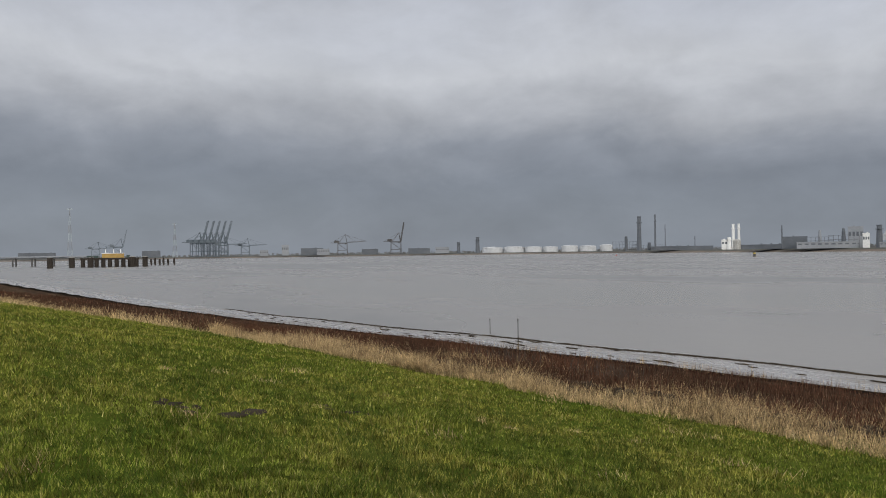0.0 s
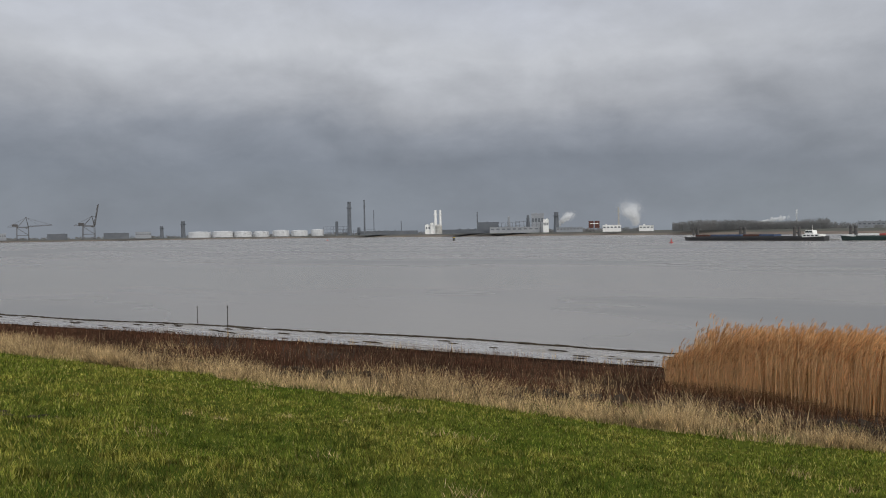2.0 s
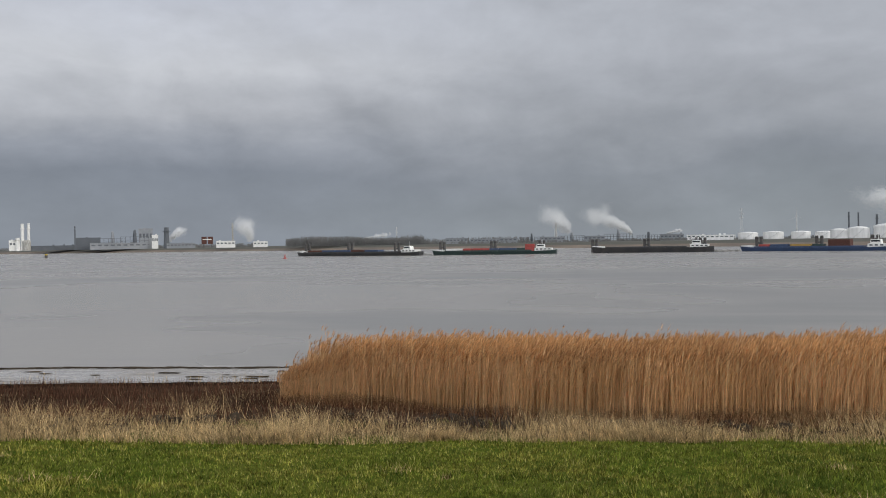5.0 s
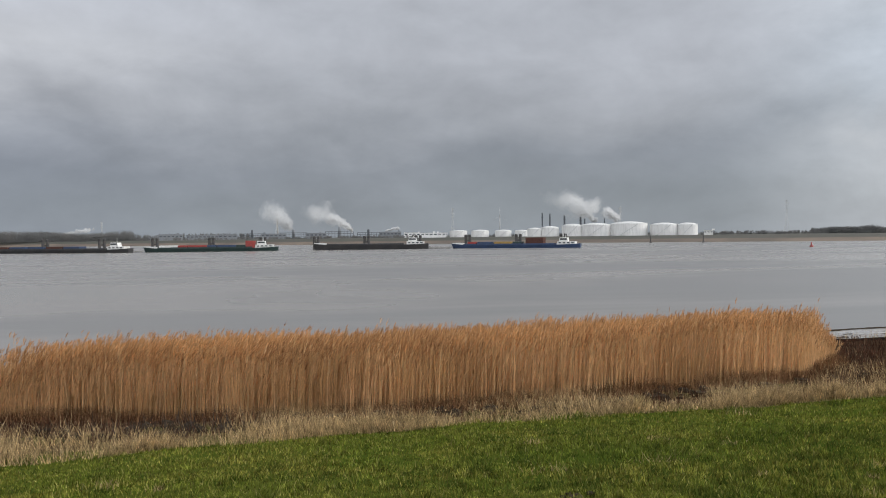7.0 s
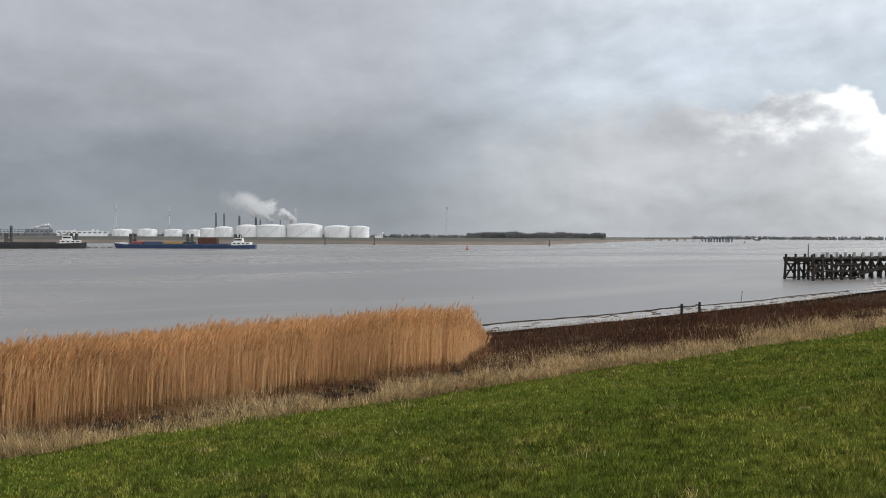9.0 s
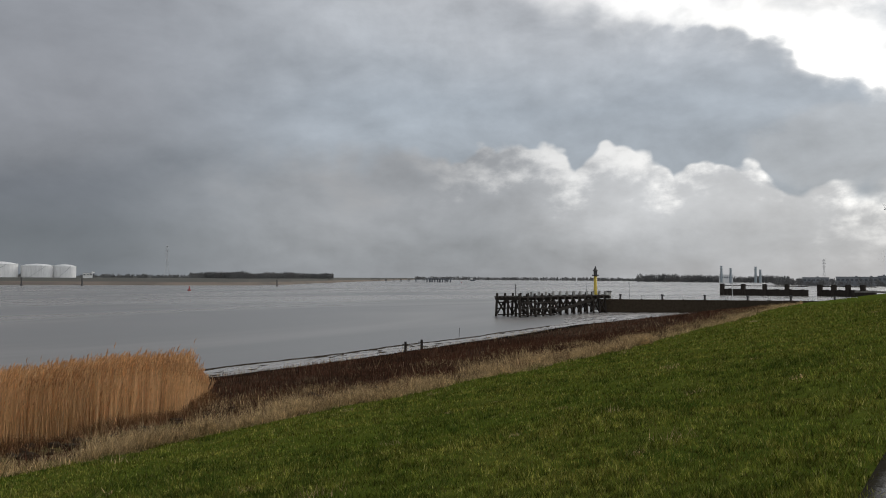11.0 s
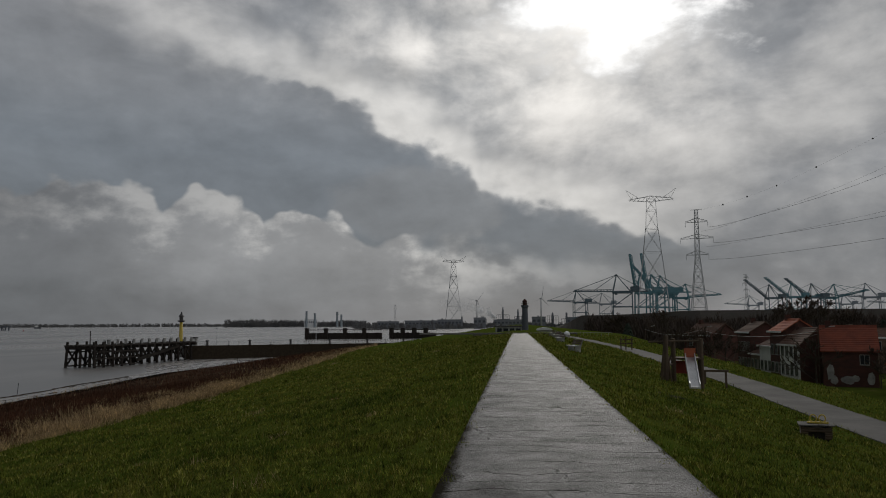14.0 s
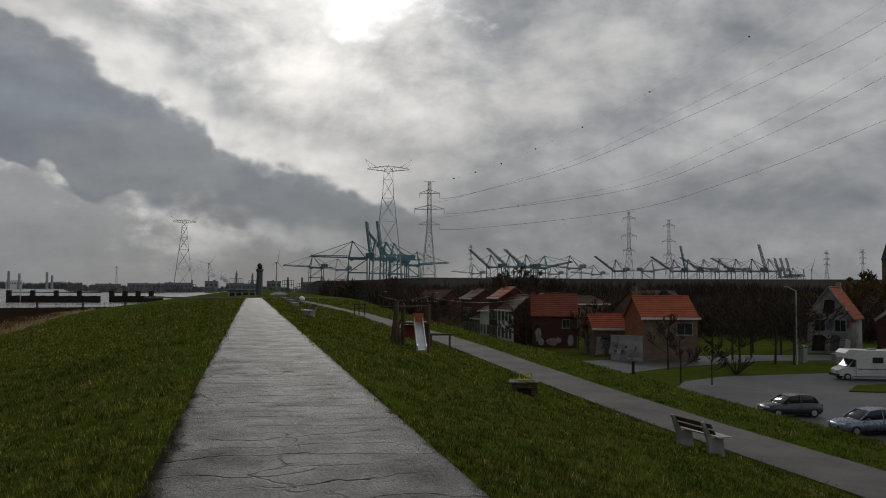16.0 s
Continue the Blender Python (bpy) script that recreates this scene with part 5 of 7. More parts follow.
# ---- on the river ----
def river_barge(az0, az1, d0, d1, hull, loads, label, wheelhouse=True, tall=2.2):
    """A moored inland barge: bow at the first bearing, wheelhouse at the second."""
    a, b = pol(az0, d0, WATER), pol(az1, d1, WATER)
    n = (b - a).length
    rz = math.degrees(math.atan2(b.y - a.y, b.x - a.x))
    ob = thing("river_barge", label, "barge", "moored barges", a, rz)
    w = 5.2
    rows = []
    for x, half, lift in ((0, 0.6, 1.3), (3, 3.2, 0.9), (8, w, 0.35), (20, w, 0.0), (n - 14, w, 0.0), (n - 5, w * 0.95, 0.3), (n, w * 0.6, 0.7)):
        rows.append([(x, -half, tall + lift), (x + (1.5 if x < 4 else 0), -half * 0.8, -0.6), (x + (1.5 if x < 4 else 0), half * 0.8, -0.6), (x, half, tall + lift)])
    geo = Geo()
    p = [q for r in rows for q in r]
    f = [(4 * i + k, 4 * i + (k + 1) % 4, 4 * i + 4 + (k + 1) % 4, 4 * i + 4 + k) for i in range(len(rows) - 1) for k in range(4)]
    geo.add(p, f + [(0, 1, 2, 3), (len(p) - 4, len(p) - 3, len(p) - 2, len(p) - 1)])
    part("hull", geo, hull, ob)
    part("coaming", Geo().box(10, -4.2, tall - 0.1, n - 17, 4.2, tall + 0.9), hull, ob)
    if wheelhouse:
        part("deckhouse", Geo().box(n - 15, -3.6, tall, n - 3, 3.6, tall + 2.0), "white", ob, "white deckhouse")
        part("wheelhouse", Geo().prism([(n - 14, tall + 2), (n - 8, tall + 2), (n - 8.5, tall + 4.6), (n - 13.5, tall + 4.6)], -2.4, 2.4), "white", ob, "white wheelhouse")
        for k in range(4):
            part("window", Geo().box(n - 14 + k * 2.8, -3.72, tall + 0.8, n - 12.4 + k * 2.8, -3.58, tall + 1.5), "glass", ob)
        part("wheelhouse_window", Geo().box(n - 13.4, -2.5, tall + 3.1, n - 8.7, -2.38, tall + 4.1), "glass", ob)
        part("mast", Geo().bar((n - 10, 0, tall + 4.6), (n - 10, 0, tall + 8), 0.15, 0.08, 6), "white", ob)
    part("bow_deck", Geo().prism([(1, tall + 0.9), (9, tall + 0.3), (9, tall + 1.3), (5, tall + 1.6), (1, tall + 1.5)], -1.8, 1.8), "white" if wheelhouse else hull, ob)
    for x, length, layers, mat in loads:
        for k in range(layers):
            box = thing("container", "%s steel shipping container on a barge" % {"red": "red", "blue": "blue", "ochre": "ochre", "white": "white", "green": "dark green", "brick": "rust-brown"}[mat],
                        "container", "barge containers", a + Matrix.Rotation(radians(rz), 3, "Z") @ Vector((x, 0, tall - 0.4 + 2.6 * k)), rz)
            part("box", Geo().box(0, -3.9, 0, length, 3.9, 2.58), mat, box)
            rib = Geo()
            m = int(length / 1.2)
            for i in range(m):
                rib.box(0.3 + i * 1.2, -3.98, 0.15, 0.7 + i * 1.2, -3.88, 2.45)
            part("corrugation", rib, mat, box)
    return ob


river_barge(109.2, 100.2, 630, 560, "hull", [(14, 12, 1, "brick"), (28, 12, 1, "blue"), (42, 12, 1, "blue"), (56, 12, 1, "brick"), (69, 12, 1, "blue")], "long black barge with containers and a white wheelhouse")
river_barge(99.4, 90.3, 560, 545, "green", [(11, 12, 1, "white"), (23.2, 6, 1, "red"), (30, 12, 1, "red"), (42.3, 6, 1, "blue"), (49, 12, 1, "blue"), (61.4, 6, 1, "green"), (67.6, 6, 2, "red")], "dark green barge with red and white containers")
river_barge(87.8, 79.4, 548, 540, "hull", [], "long black open barge lying at the piles", True, 3.2)
river_barge(77.7, 68.3, 545, 522, "blue", [(13, 6, 1, "red"), (32, 12, 1, "ochre"), (45, 6, 1, "green"), (54, 12, 2, "brick"), (20, 11, 1, "blue")], "dark blue barge with ochre and rust containers")
for az, el in ((108.46, 0.09), (105.4, 0.05), (102.0, 0.05), (98.65, 0.08), (94.9, 0.03), (91.35, 0.06), (87.58, 0.02), (83.94, -0.03), (80.15, -0.03), (76.5, -0.05), (72.8, -0.01), (69.55, -0.05)):
    d = np.interp(az, [68, 100, 110], [552, 585, 645])
    ob = thing("mooring_piles", "pair of thick dark steel mooring piles", "mooring piles", "mooring piles", pol(az, d, WATER), az)
    for x in (-1.5, 1.5):
        pile = part("pile", Geo().lathe([(1.0, -3), (1.0, 9.2), (0.6, 9.5)], 12, x), "steel", ob)
        part("cap", Geo().lathe([(1.06, 7.9), (1.06, 8.5)], 12, x), "hull", pile, "black top band")
    part("brace", Geo().box(-1.2, -0.4, 4.5, 1.2, 0.4, 5.6), "steel", ob)
# floating jetties between the barges
for az0, az1, d in ((100.2, 99.4, 566), (79.4, 77.7, 548)):
    a, b = pol(az0, d, WATER), pol(az1, d, WATER)
    ob = thing("pontoon", "low grey floating jetty between barges", "pontoon", "floating jetties", a, math.degrees(math.atan2(b.y - a.y, b.x - a.x)))
    n = (b - a).length
    part("deck", Geo().box(0, -1.5, 0.5, n, 1.5, 1.1), "concrete", ob)
    for k in range(4):
        part("float", Geo().box(n * k / 4 + 0.5, -1.3, -0.4, n * k / 4 + n / 6, 1.3, 0.5), "steel", ob)


def buoy(az, d, mat, label, tall=3.0):
    ob = thing("buoy", label, "buoy", "river buoys", pol(az, d, WATER))
    part("float", Geo().lathe([(0.4, -0.5), (1.1, -0.2), (1.2, 0.4), (0.7, 0.8)], 14), mat, ob, smooth=True)
    part("tower", Geo().lathe([(0.65, 0.8), (0.3, tall * 0.7), (0.3, tall * 0.75)], 8), mat, ob)
    part("topmark", Geo().lathe([(0.05, tall * 0.75), (0.5, tall * 0.78), (0.02, tall)], 10), mat, ob)


buoy(110.1, 520, "red", "red conical channel buoy")
buoy(53.0, 500, "red", "red conical channel buoy")
buoy(134.9, 1150, "red", "small red channel buoy")
buoy(33.6, 1300, "red", "small red channel buoy")
post = thing("beacon_post", "thick dark channel post with a yellow band", "beacon", "", pol(125.64, 850, WATER))
part("post", Geo().lathe([(1.3, -2), (1.3, 4.6), (1.0, 5.0)], 12), "steel", post)
part("band", Geo().lathe([(1.36, 3.0), (1.36, 4.0)], 12), "yellow", post, "yellow band")
part("topmark", Geo().lathe([(0.2, 5.0), (0.6, 5.6), (0.2, 6.6)], 8), "steel", post)
for az, el in ((63.4, -0.14), (59.83, -0.12), (47.0, -0.2)):
    ob = thing("beacon_post", "slim dark post off the far shore", "beacon", "far shore posts", pol(az, 745, WATER))
    part("post", Geo().lathe([(0.6, -2), (0.6, high(745, el) - WATER - 1), (0.3, high(745, el) - WATER)], 8), "steel", ob)
    part("foot", Geo().lathe([(1.6, -2), (1.2, 0.5), (0.6, 1.4)], 8), "steel", ob)
ship = thing("ship", "small pale ship far downstream", "ship", "", pol(32.8, 2300, WATER), 32)
part("hull", Geo().prism([(-9, 4), (-7, 0), (8, 0), (9, 4)], -3, 3), "plant_dark", ship)
part("deckhouse", Geo().box(-6, -2.5, 4, 2, 2.5, 8), "white", ship)


def trestle(name, spots, deck, wide, mat, label, group, r=0.5, step=1):
    """A pier on pile bents along a line of places."""
    ob = thing(name, label, "jetty", group)
    for a, b in zip(spots, spots[1:]):
        part("deck", Geo().bar((a.x, a.y, deck), (b.x, b.y, deck), wide, wide, 4, 0.25), mat, ob)
    for k, q in enumerate(spots):
        side = q.normalized().cross(Vector((0, 0, 1))) * wide * 0.6
        for s in (-1, 1):
            part("pile", Geo().bar((q.x + s * side.x, q.y + s * side.y, WATER - 2), (q.x + s * side.x, q.y + s * side.y, deck), r, r, 8), mat, ob)
    return ob


# the loading pier upstream
trestle("loading_pier", [pol(a, 900 + (a - 172) * 14) for a in np.arange(184, 171.9, -1.1)], high(900, -0.02), 2.6, "steel", "long dark loading pier on paired piles", "", 0.9)
pipe = Geo()
for k in range(12):
    pipe.bar(pol(184 - k, 1068 - k * 14, 3.0), pol(183 - k, 1054 - k * 14, 3.0), 0.8, 0.8, 6)
solid("pipeline", pipe, "plant", "grey pipeline on the loading pier", "pipeline")
for az, h in ((174.25, -0.02), (172.95, -0.02), (171.8, -0.02), (169.2, -0.05), (168.4, -0.05)):
    ob = thing("dolphin", "thick black mooring dolphin of the loading pier", "dolphin", "pier dolphins", pol(az, 770, WATER))
    part("pile_cluster", Geo().lathe([(2.4, -3), (2.4, 8.4), (2.6, 8.5), (2.6, 9.2)], 14), "timber", ob)
    part("capping", Geo().lathe([(2.7, 9.2), (2.7, 9.6)], 14), "concrete", ob)
for k, az in enumerate((168.0, 167.75, 167.45, 167.2, 166.9, 166.5)):
    ob = thing("pile", "black timber guide pile standing in the river", "pile", "guide piles", pol(az, 890, WATER))
    part("shaft", Geo().lathe([(0.9, -3), (0.9, 6.5 + k % 2)], 10), "timber", ob)
    part("fender", Geo().box(-1.1, -1.1, 2, 1.1, -0.7, 6), "timber", ob)
plat = thing("loading_platform", "dark loading platform with yellow and green plant", "loading platform", "", pol(170.6, 790, WATER), 170)
part("deck", Geo().box(-25, -8, 7.0, 25, 8, 8.6), "timber", plat)
for k in range(9):
    part("pile", Geo().lathe([(1.9, -3), (1.9, 7.2)], 10, -23 + k * 5.7, -6), "timber", plat)
part("cabin", Geo().box(-7, -4, 8.6, 12, 4, 12.5), "ochre", plat, "yellow cabin")
part("cabin_roof", Geo().box(-7.5, -4.5, 12.5, 12.5, 4.5, 13.0), "white", plat)
part("loading_frame", Geo().box(-20, -3, 8.6, -10, 3, 10.8).box(14, -2, 8.6, 17, 2, 11), "green", plat)
for x in (-4, 3, 9):
    part("mast", Geo().bar((x, 0, 13), (x, 0, 16.5), 0.5, 0.4), "white", plat)


# ---- the old timber jetty, beacon and harbour pier ----
def timber_jetty():
    a, b = pol(30.2, 182, WATER), pol(23.7, 214, WATER)
    n = (b - a).length
    ob = thing("timber_jetty", "old black timber jetty on braced piles", "jetty", "", a, math.degrees(math.atan2(b.y - a.y, b.x - a.x)))
    top = 4.75
    count = 13
    for k in range(count + 1):
        x = n * k / count
        for y in (-3.2, 0.0, 3.2) if k < 5 else (-2.0, 2.0):
            lean = 0.5 * (1 if y > 0 else -1 if y < 0 else 0)
            part("pile", Geo().bar((x, y + lean, -2.5), (x, y, top + (0.7 if abs(y) > 1 else 0)), 0.33, 0.28, 6), "timber", ob)
        part("cross_head", Geo().box(x - 0.3, -3.6, top - 0.9, x + 0.3, 3.6, top - 0.3), "timber", ob)
        if k < count:
            x2 = n * (k + 1) / count
            for y in (-3.2, 3.2) if k < 5 else (-2.0, 2.0):
                if k % 3 != 1:
                    part("brace", Geo().bar((x, y, 0.6), (x2, y, top - 0.8), 0.2), "timber", ob)
                part("brace", Geo().bar((x2, y, 0.6), (x, y, top - 0.8), 0.2), "timber", ob)
                if k < 5:
                    for z in (0.4, 1.9, 3.3):
                        part("waling", Geo().bar((x, y - 0.3, z), (x2, y - 0.3, z), 0.2), "timber", ob)
    for y in (-3.2, -1.9, -0.6, 0.7, 2.0, 3.3):
        part("deck_beam", Geo().box(-0.6, y - 0.28, top - 0.3, n, y + 0.28, top), "timber", ob)
    # sloping gangway under the deck
    part("gangway", Geo().bar((n * 0.38, -2.6, 0.9), (n * 0.95, -2.6, top - 0.2), 0.45), "timber", ob)
    rail = Geo()
    for x in (1.6, 3.6, 5.6, 7.6):
        rail.bar((x, -3, top), (x, -3, top + 1.2), 0.07)
    rail.bar((1.6, -3, top + 1.2), (7.6, -3, top + 1.2), 0.08)
    part("railing", rail, "lattice", ob)
    for k in range(2, count + 1, 1):
        part("bollard", Geo().lathe([(0.3, top), (0.3, top + 0.9), (0.36, top + 0.95), (0.36, top + 1.1)], 10, n * k / count, -2.2), "dirty_white" if k > 6 else "concrete", ob)
    part("lamp_post", Geo().bar((-0.3, -2.5, top), (-0.3, -2.5, top + 3.0), 0.12, 0.1), "steel", ob)
    part("lamp_post", Geo().bar((n * 0.75, -2.5, top), (n * 0.75, -2.5, top + 3.3), 0.07), "lattice", ob)


timber_jetty()
beacon = thing("harbour_beacon", "yellow harbour light column with a dark lantern", "beacon", "", pol(23.9, 218, high(218, -1.45)))
part("base", Geo().lathe([(1.2, -3), (1.2, 0.4), (0.7, 0.6)], 12), "concrete", beacon)
part("column", Geo().lathe([(0.75, 0.6), (0.5, 1.8), (0.42, 6.2)], 12), "yellow", beacon, smooth=True)
part("gallery", Geo().lathe([(0.45, 6.2), (0.95, 6.4), (0.95, 6.65)], 12), "steel", beacon)
part("lantern", Geo().lathe([(0.5, 6.65), (0.5, 7.6), (0.75, 7.7), (0.3, 8.3), (0.1, 9.0)], 12), "steel", beacon)
box = thing("signal_cabinet", "small pale signal cabinet on the pier", "cabinet", "", pol(23.0, 218, high(218, -1.45)))
part("body", Geo().box(-0.6, -0.6, -2, 0.6, 0.6, 2.0), "dirty_white", box)
part("hood", Geo().box(-0.75, -0.75, 2.0, 0.75, 0.75, 2.25), "steel", box)
part("door", Geo().box(-0.4, -0.64, -0.2, 0.4, -0.6, 1.7), "white", box)
a, b = pol(23.6, 216, 0), pol(7.0, 232, 0)
g = Geo()
side = (b - a).normalized().cross(Vector((0, 0, 1))) * 1.6
ends = [a - side, b - side, b + side, a + side]
g.prism([(q.x, q.y) for q in ends], WATER - 2, high(222, -1.42), "z")
solid("pier", g, "soil", "dark stone harbour pier wall", "pier", kind="structure")
for k in range(13):
    q = a.lerp(b, k / 12.0)
    ob = thing("bollard", "dark mooring bollard on the harbour pier", "bollard", "pier bollards", (q.x, q.y, high(222, -1.42)))
    part("body", Geo().lathe([(0.3, -0.1), (0.25, 1.0), (0.42, 1.1), (0.42, 1.4)] if k % 2 else [(0.15, -0.1), (0.12, 1.0), (0.2, 1.1)], 10), "steel" if k % 2 else "white", ob)
    part("foot", Geo().lathe([(0.5, -0.1), (0.5, 0.12)], 10), "steel", ob)
rail = Geo()
for z in (0.6, 1.1):
    rail.bar((a.x, a.y, high(222, -1.42) + z), (b.x, b.y, high(222, -1.42) + z), 0.05)
for k in range(40):
    q = a.lerp(b, k / 39.0)
    rail.bar((q.x, q.y, high(222, -1.42)), (q.x, q.y, high(222, -1.42) + 1.1), 0.04)
solid("railing", rail, "lattice", "thin grey railing along the harbour pier", "railing")
for az in (21.5, 14.6):
    ob = thing("street_lamp", "thin grey lamp post on the harbour pier", "lamp post", "pier lamps", pol(az, 224, high(222, -1.45)))
    part("pole", Geo().bar((0, 0, -0.1), (0, 0, 4.6), 0.09, 0.06, 8), "lattice", ob)
    part("lamp_head", Geo().box(-0.2, -0.5, 4.5, 0.2, 0.2, 4.7), "lattice", ob)
for az0, az1 in ((15.35, 9.85), (9.25, 5.9)):
    p0, p1 = pol(az0, 490, WATER), pol(az1, 480, WATER)
    n = (p1 - p0).length
    ob = thing("mooring_wall", "long black timber guide wall standing in the river", "guide wall", "guide walls", p0, math.degrees(math.atan2(p1.y - p0.y, p1.x - p0.x)))
    part("wall", Geo().box(0, -0.8, -1, n, 0.8, 3.6), "timber", ob)
    part("walkway", Geo().box(0, -0.6, 5.3, n, 0.6, 5.7), "timber", ob)
    m = 4 if n > 30 else 2
    for k in range(m):
        x = n * k / m + 0.9
        part("pier_post", Geo().box(x - 1.1, -1.3, -2, x + 1.1, 1.3, 6.6), "timber", ob)
    for k in range(int(n / 2.2)):
        part("plank", Geo().box(k * 2.2 + 0.1, -0.95, -0.5, k * 2.2 + 1.9, -0.8, 3.5 + 0.15 * (k % 3)), "timber", ob)
# far loading jetty downstream
trestle("far_jetty", [pol(a, 1900 - (41 - a) * 60) for a in np.arange(40.8, 34.2, -0.55)], high(1700, -0.12), 2.2, "plant_dark", "thin grey loading jetty far downstream", "", 0.6)
ob = thing("jetty_head", "dark jetty head on close piles far downstream", "jetty", "", pol(35.2, 1560, WATER), 35)
part("deck", Geo().box(-28, -5, 6.0, 24, 5, 7.4), "plant_dark", ob)
for k in range(10):
    part("pile", Geo().box(-27 + k * 5.2, -5, -2, -24.5 + k * 5.2, -3.8, 6), "plant_dark", ob)
for x in (-20, -8, 4, 14):
    part("loading_arm", Geo().bar((x, 0, 7), (x, 0, 11), 0.7), "plant_dark", ob)

# stakes on the mud
for t, (x, y, h) in enumerate(((-50.0, -69.0, 1.7), (-42.3, -54.2, 2.6), (-64.9, 97.0, 1.4))):
    z = ground_z(x, y)
    stake = thing("stake", "thin dark stake in the mud", "stake", "mud stakes", (x, y, z))
    part("shaft", Geo().bar((0, 0, -0.3), (0.08, 0.1, h), 0.04, 0.03, 6), "timber", stake)
    part("tip", Geo().lathe([(0.05, h - 0.1), (0.07, h), (0.02, h + 0.1)], 6, 0.08, 0.1), "timber", stake)
for x, y in ((-53.0, 68.6), (-53.5, 72.3)):
    post = thing("post", "short dark timber post at the marsh edge", "post", "marsh posts", (x, y, ground_z(x, y)))
    part("shaft", Geo().bar((0, 0, -0.3), (0, 0, 1.15), 0.16, 0.14, 8), "timber", post)
    part("crossbar", Geo().bar((-0.5, 0, 0.85), (0.3, 0, 0.8), 0.05), "timber", post)


# ---- along the dike ----
def bench(at, rz, label):
    """A bench with pale concrete ends and five long boards; it faces local +x."""
    ob = thing("bench", label, "bench", "dike benches", at, rz)
    for y in (-0.72, 0.72):
        end = [(0.36, 0.0), (0.30, 0.40), (0.42, 0.42), (0.42, 0.47), (-0.02, 0.44), (-0.24, 0.90), (-0.31, 0.88), (-0.14, 0.36), (-0.12, 0.0)]
        part("end_frame", Geo().prism([(x, z - (0.12 if z == 0 else 0)) for x, z in end], y - 0.05, y + 0.05), "dirty_white", ob, "white concrete end frame")
    for k in range(3):
        x = 0.06 + k * 0.135
        part("seat_slat", Geo().box(x, -0.95, 0.452, x + 0.11, 0.95, 0.492), "pale_wood", ob)
    for k in range(2):
        x, z = -0.07 - 0.085 * k, 0.56 + 0.17 * k
        part("back_slat", Geo().prism([(x, z), (x + 0.035, z + 0.012), (x - 0.025, z + 0.135), (x - 0.06, z + 0.123)], -0.95, 0.95), "wood", ob, "dark weathered board")
    return ob


def set_on(x, y, sink=0.0):
    return (x, y, ground_z(x, y) - sink)


bench(set_on(10.35, 16.7), 6, "white concrete bench with dark boards on the slope").scale = (0.95, 0.78, 0.85)
for x, y, rz in ((4.3, 58.6, 196), (4.9, 88.0, 194), (5.3, 104.0, 195), (5.2, 116.0, 193)):
    bench(set_on(x, y), rz, "pale bench facing the crest path")


def playset():
    """Timber climbing tower with a steel slide, a swing frame and red panels."""
    ob = thing("climbing_frame", "dark timber climbing frame with a steel slide", "play equipment", "", set_on(8.0, 40.2), -9)
    ob.scale = (1.08, 1.08, 1.08)
    for x, y in ((-0.2, -0.6), (1.0, -0.6), (1.0, 0.6), (-0.2, 0.6)):
        part("post", Geo().lathe([(0.09, -0.35), (0.085, 2.05)], 10, x, y), "wood", ob)
    part("tower_post", Geo().lathe([(0.11, -0.35), (0.10, 2.2)], 12, -0.55, -1.0), "wood", ob)
    part("platform", Geo().box(-0.3, -0.7, 1.1, 1.1, 0.7, 1.18), "wood", ob)
    part("panel", Geo().box(0.25, -0.66, 1.2, 0.75, -0.62, 1.62), "orange_plastic", ob, "orange-red panel")
    part("panel", Geo().box(-0.15, 0.56, 0.4, 0.5, 0.6, 1.0), "red", ob, "red climbing panel")
    slide = part("slide", Geo().prism([(-0.6, 1.18), (-0.7, 1.2), (-3.55, 0.14), (-3.95, 0.12), (-3.95, 0.06), (-3.5, 0.07), (-0.6, 1.1)], 0.32, 0.68, "x"), "tin", ob, "worn steel chute")
    for x in (0.28, 0.68):
        part("slide_side", Geo().prism([(-0.6, 1.42), (-3.5, 0.36), (-3.95, 0.28), (-3.95, 0.05), (-3.5, 0.05), (-0.6, 1.1)], x, x + 0.045, "x"), "tin", slide)
    for y in (-1.0, 1.2):
        for s in (-1, 1):
            part("swing_leg", Geo().bar((-0.55 + 0.25 * s, y, -0.3), (-0.55, y, 1.8), 0.06, 0.05, 8), "wood", ob)
    part("swing_beam", Geo().bar((-0.55, -1.1, 1.8), (-0.55, 1.3, 1.8), 0.07, 0.07, 8), "wood", ob)
    part("top_rail", Geo().bar((-1.3, -0.95, 1.9), (0.9, -0.7, 1.95), 0.05, 0.05, 8), "wood", ob)
    part("ladder", Geo().bar((-0.95, -0.9, -0.2), (-0.3, -0.5, 1.3), 0.05, 0.05, 8), "wood", ob)
    for k in range(3):
        part("rung", Geo().bar((-0.9 + 0.2 * k, -0.88, 0.2 + 0.35 * k), (-0.5 + 0.2 * k, -0.5, 0.2 + 0.35 * k), 0.03, 0.03, 6), "wood", ob)


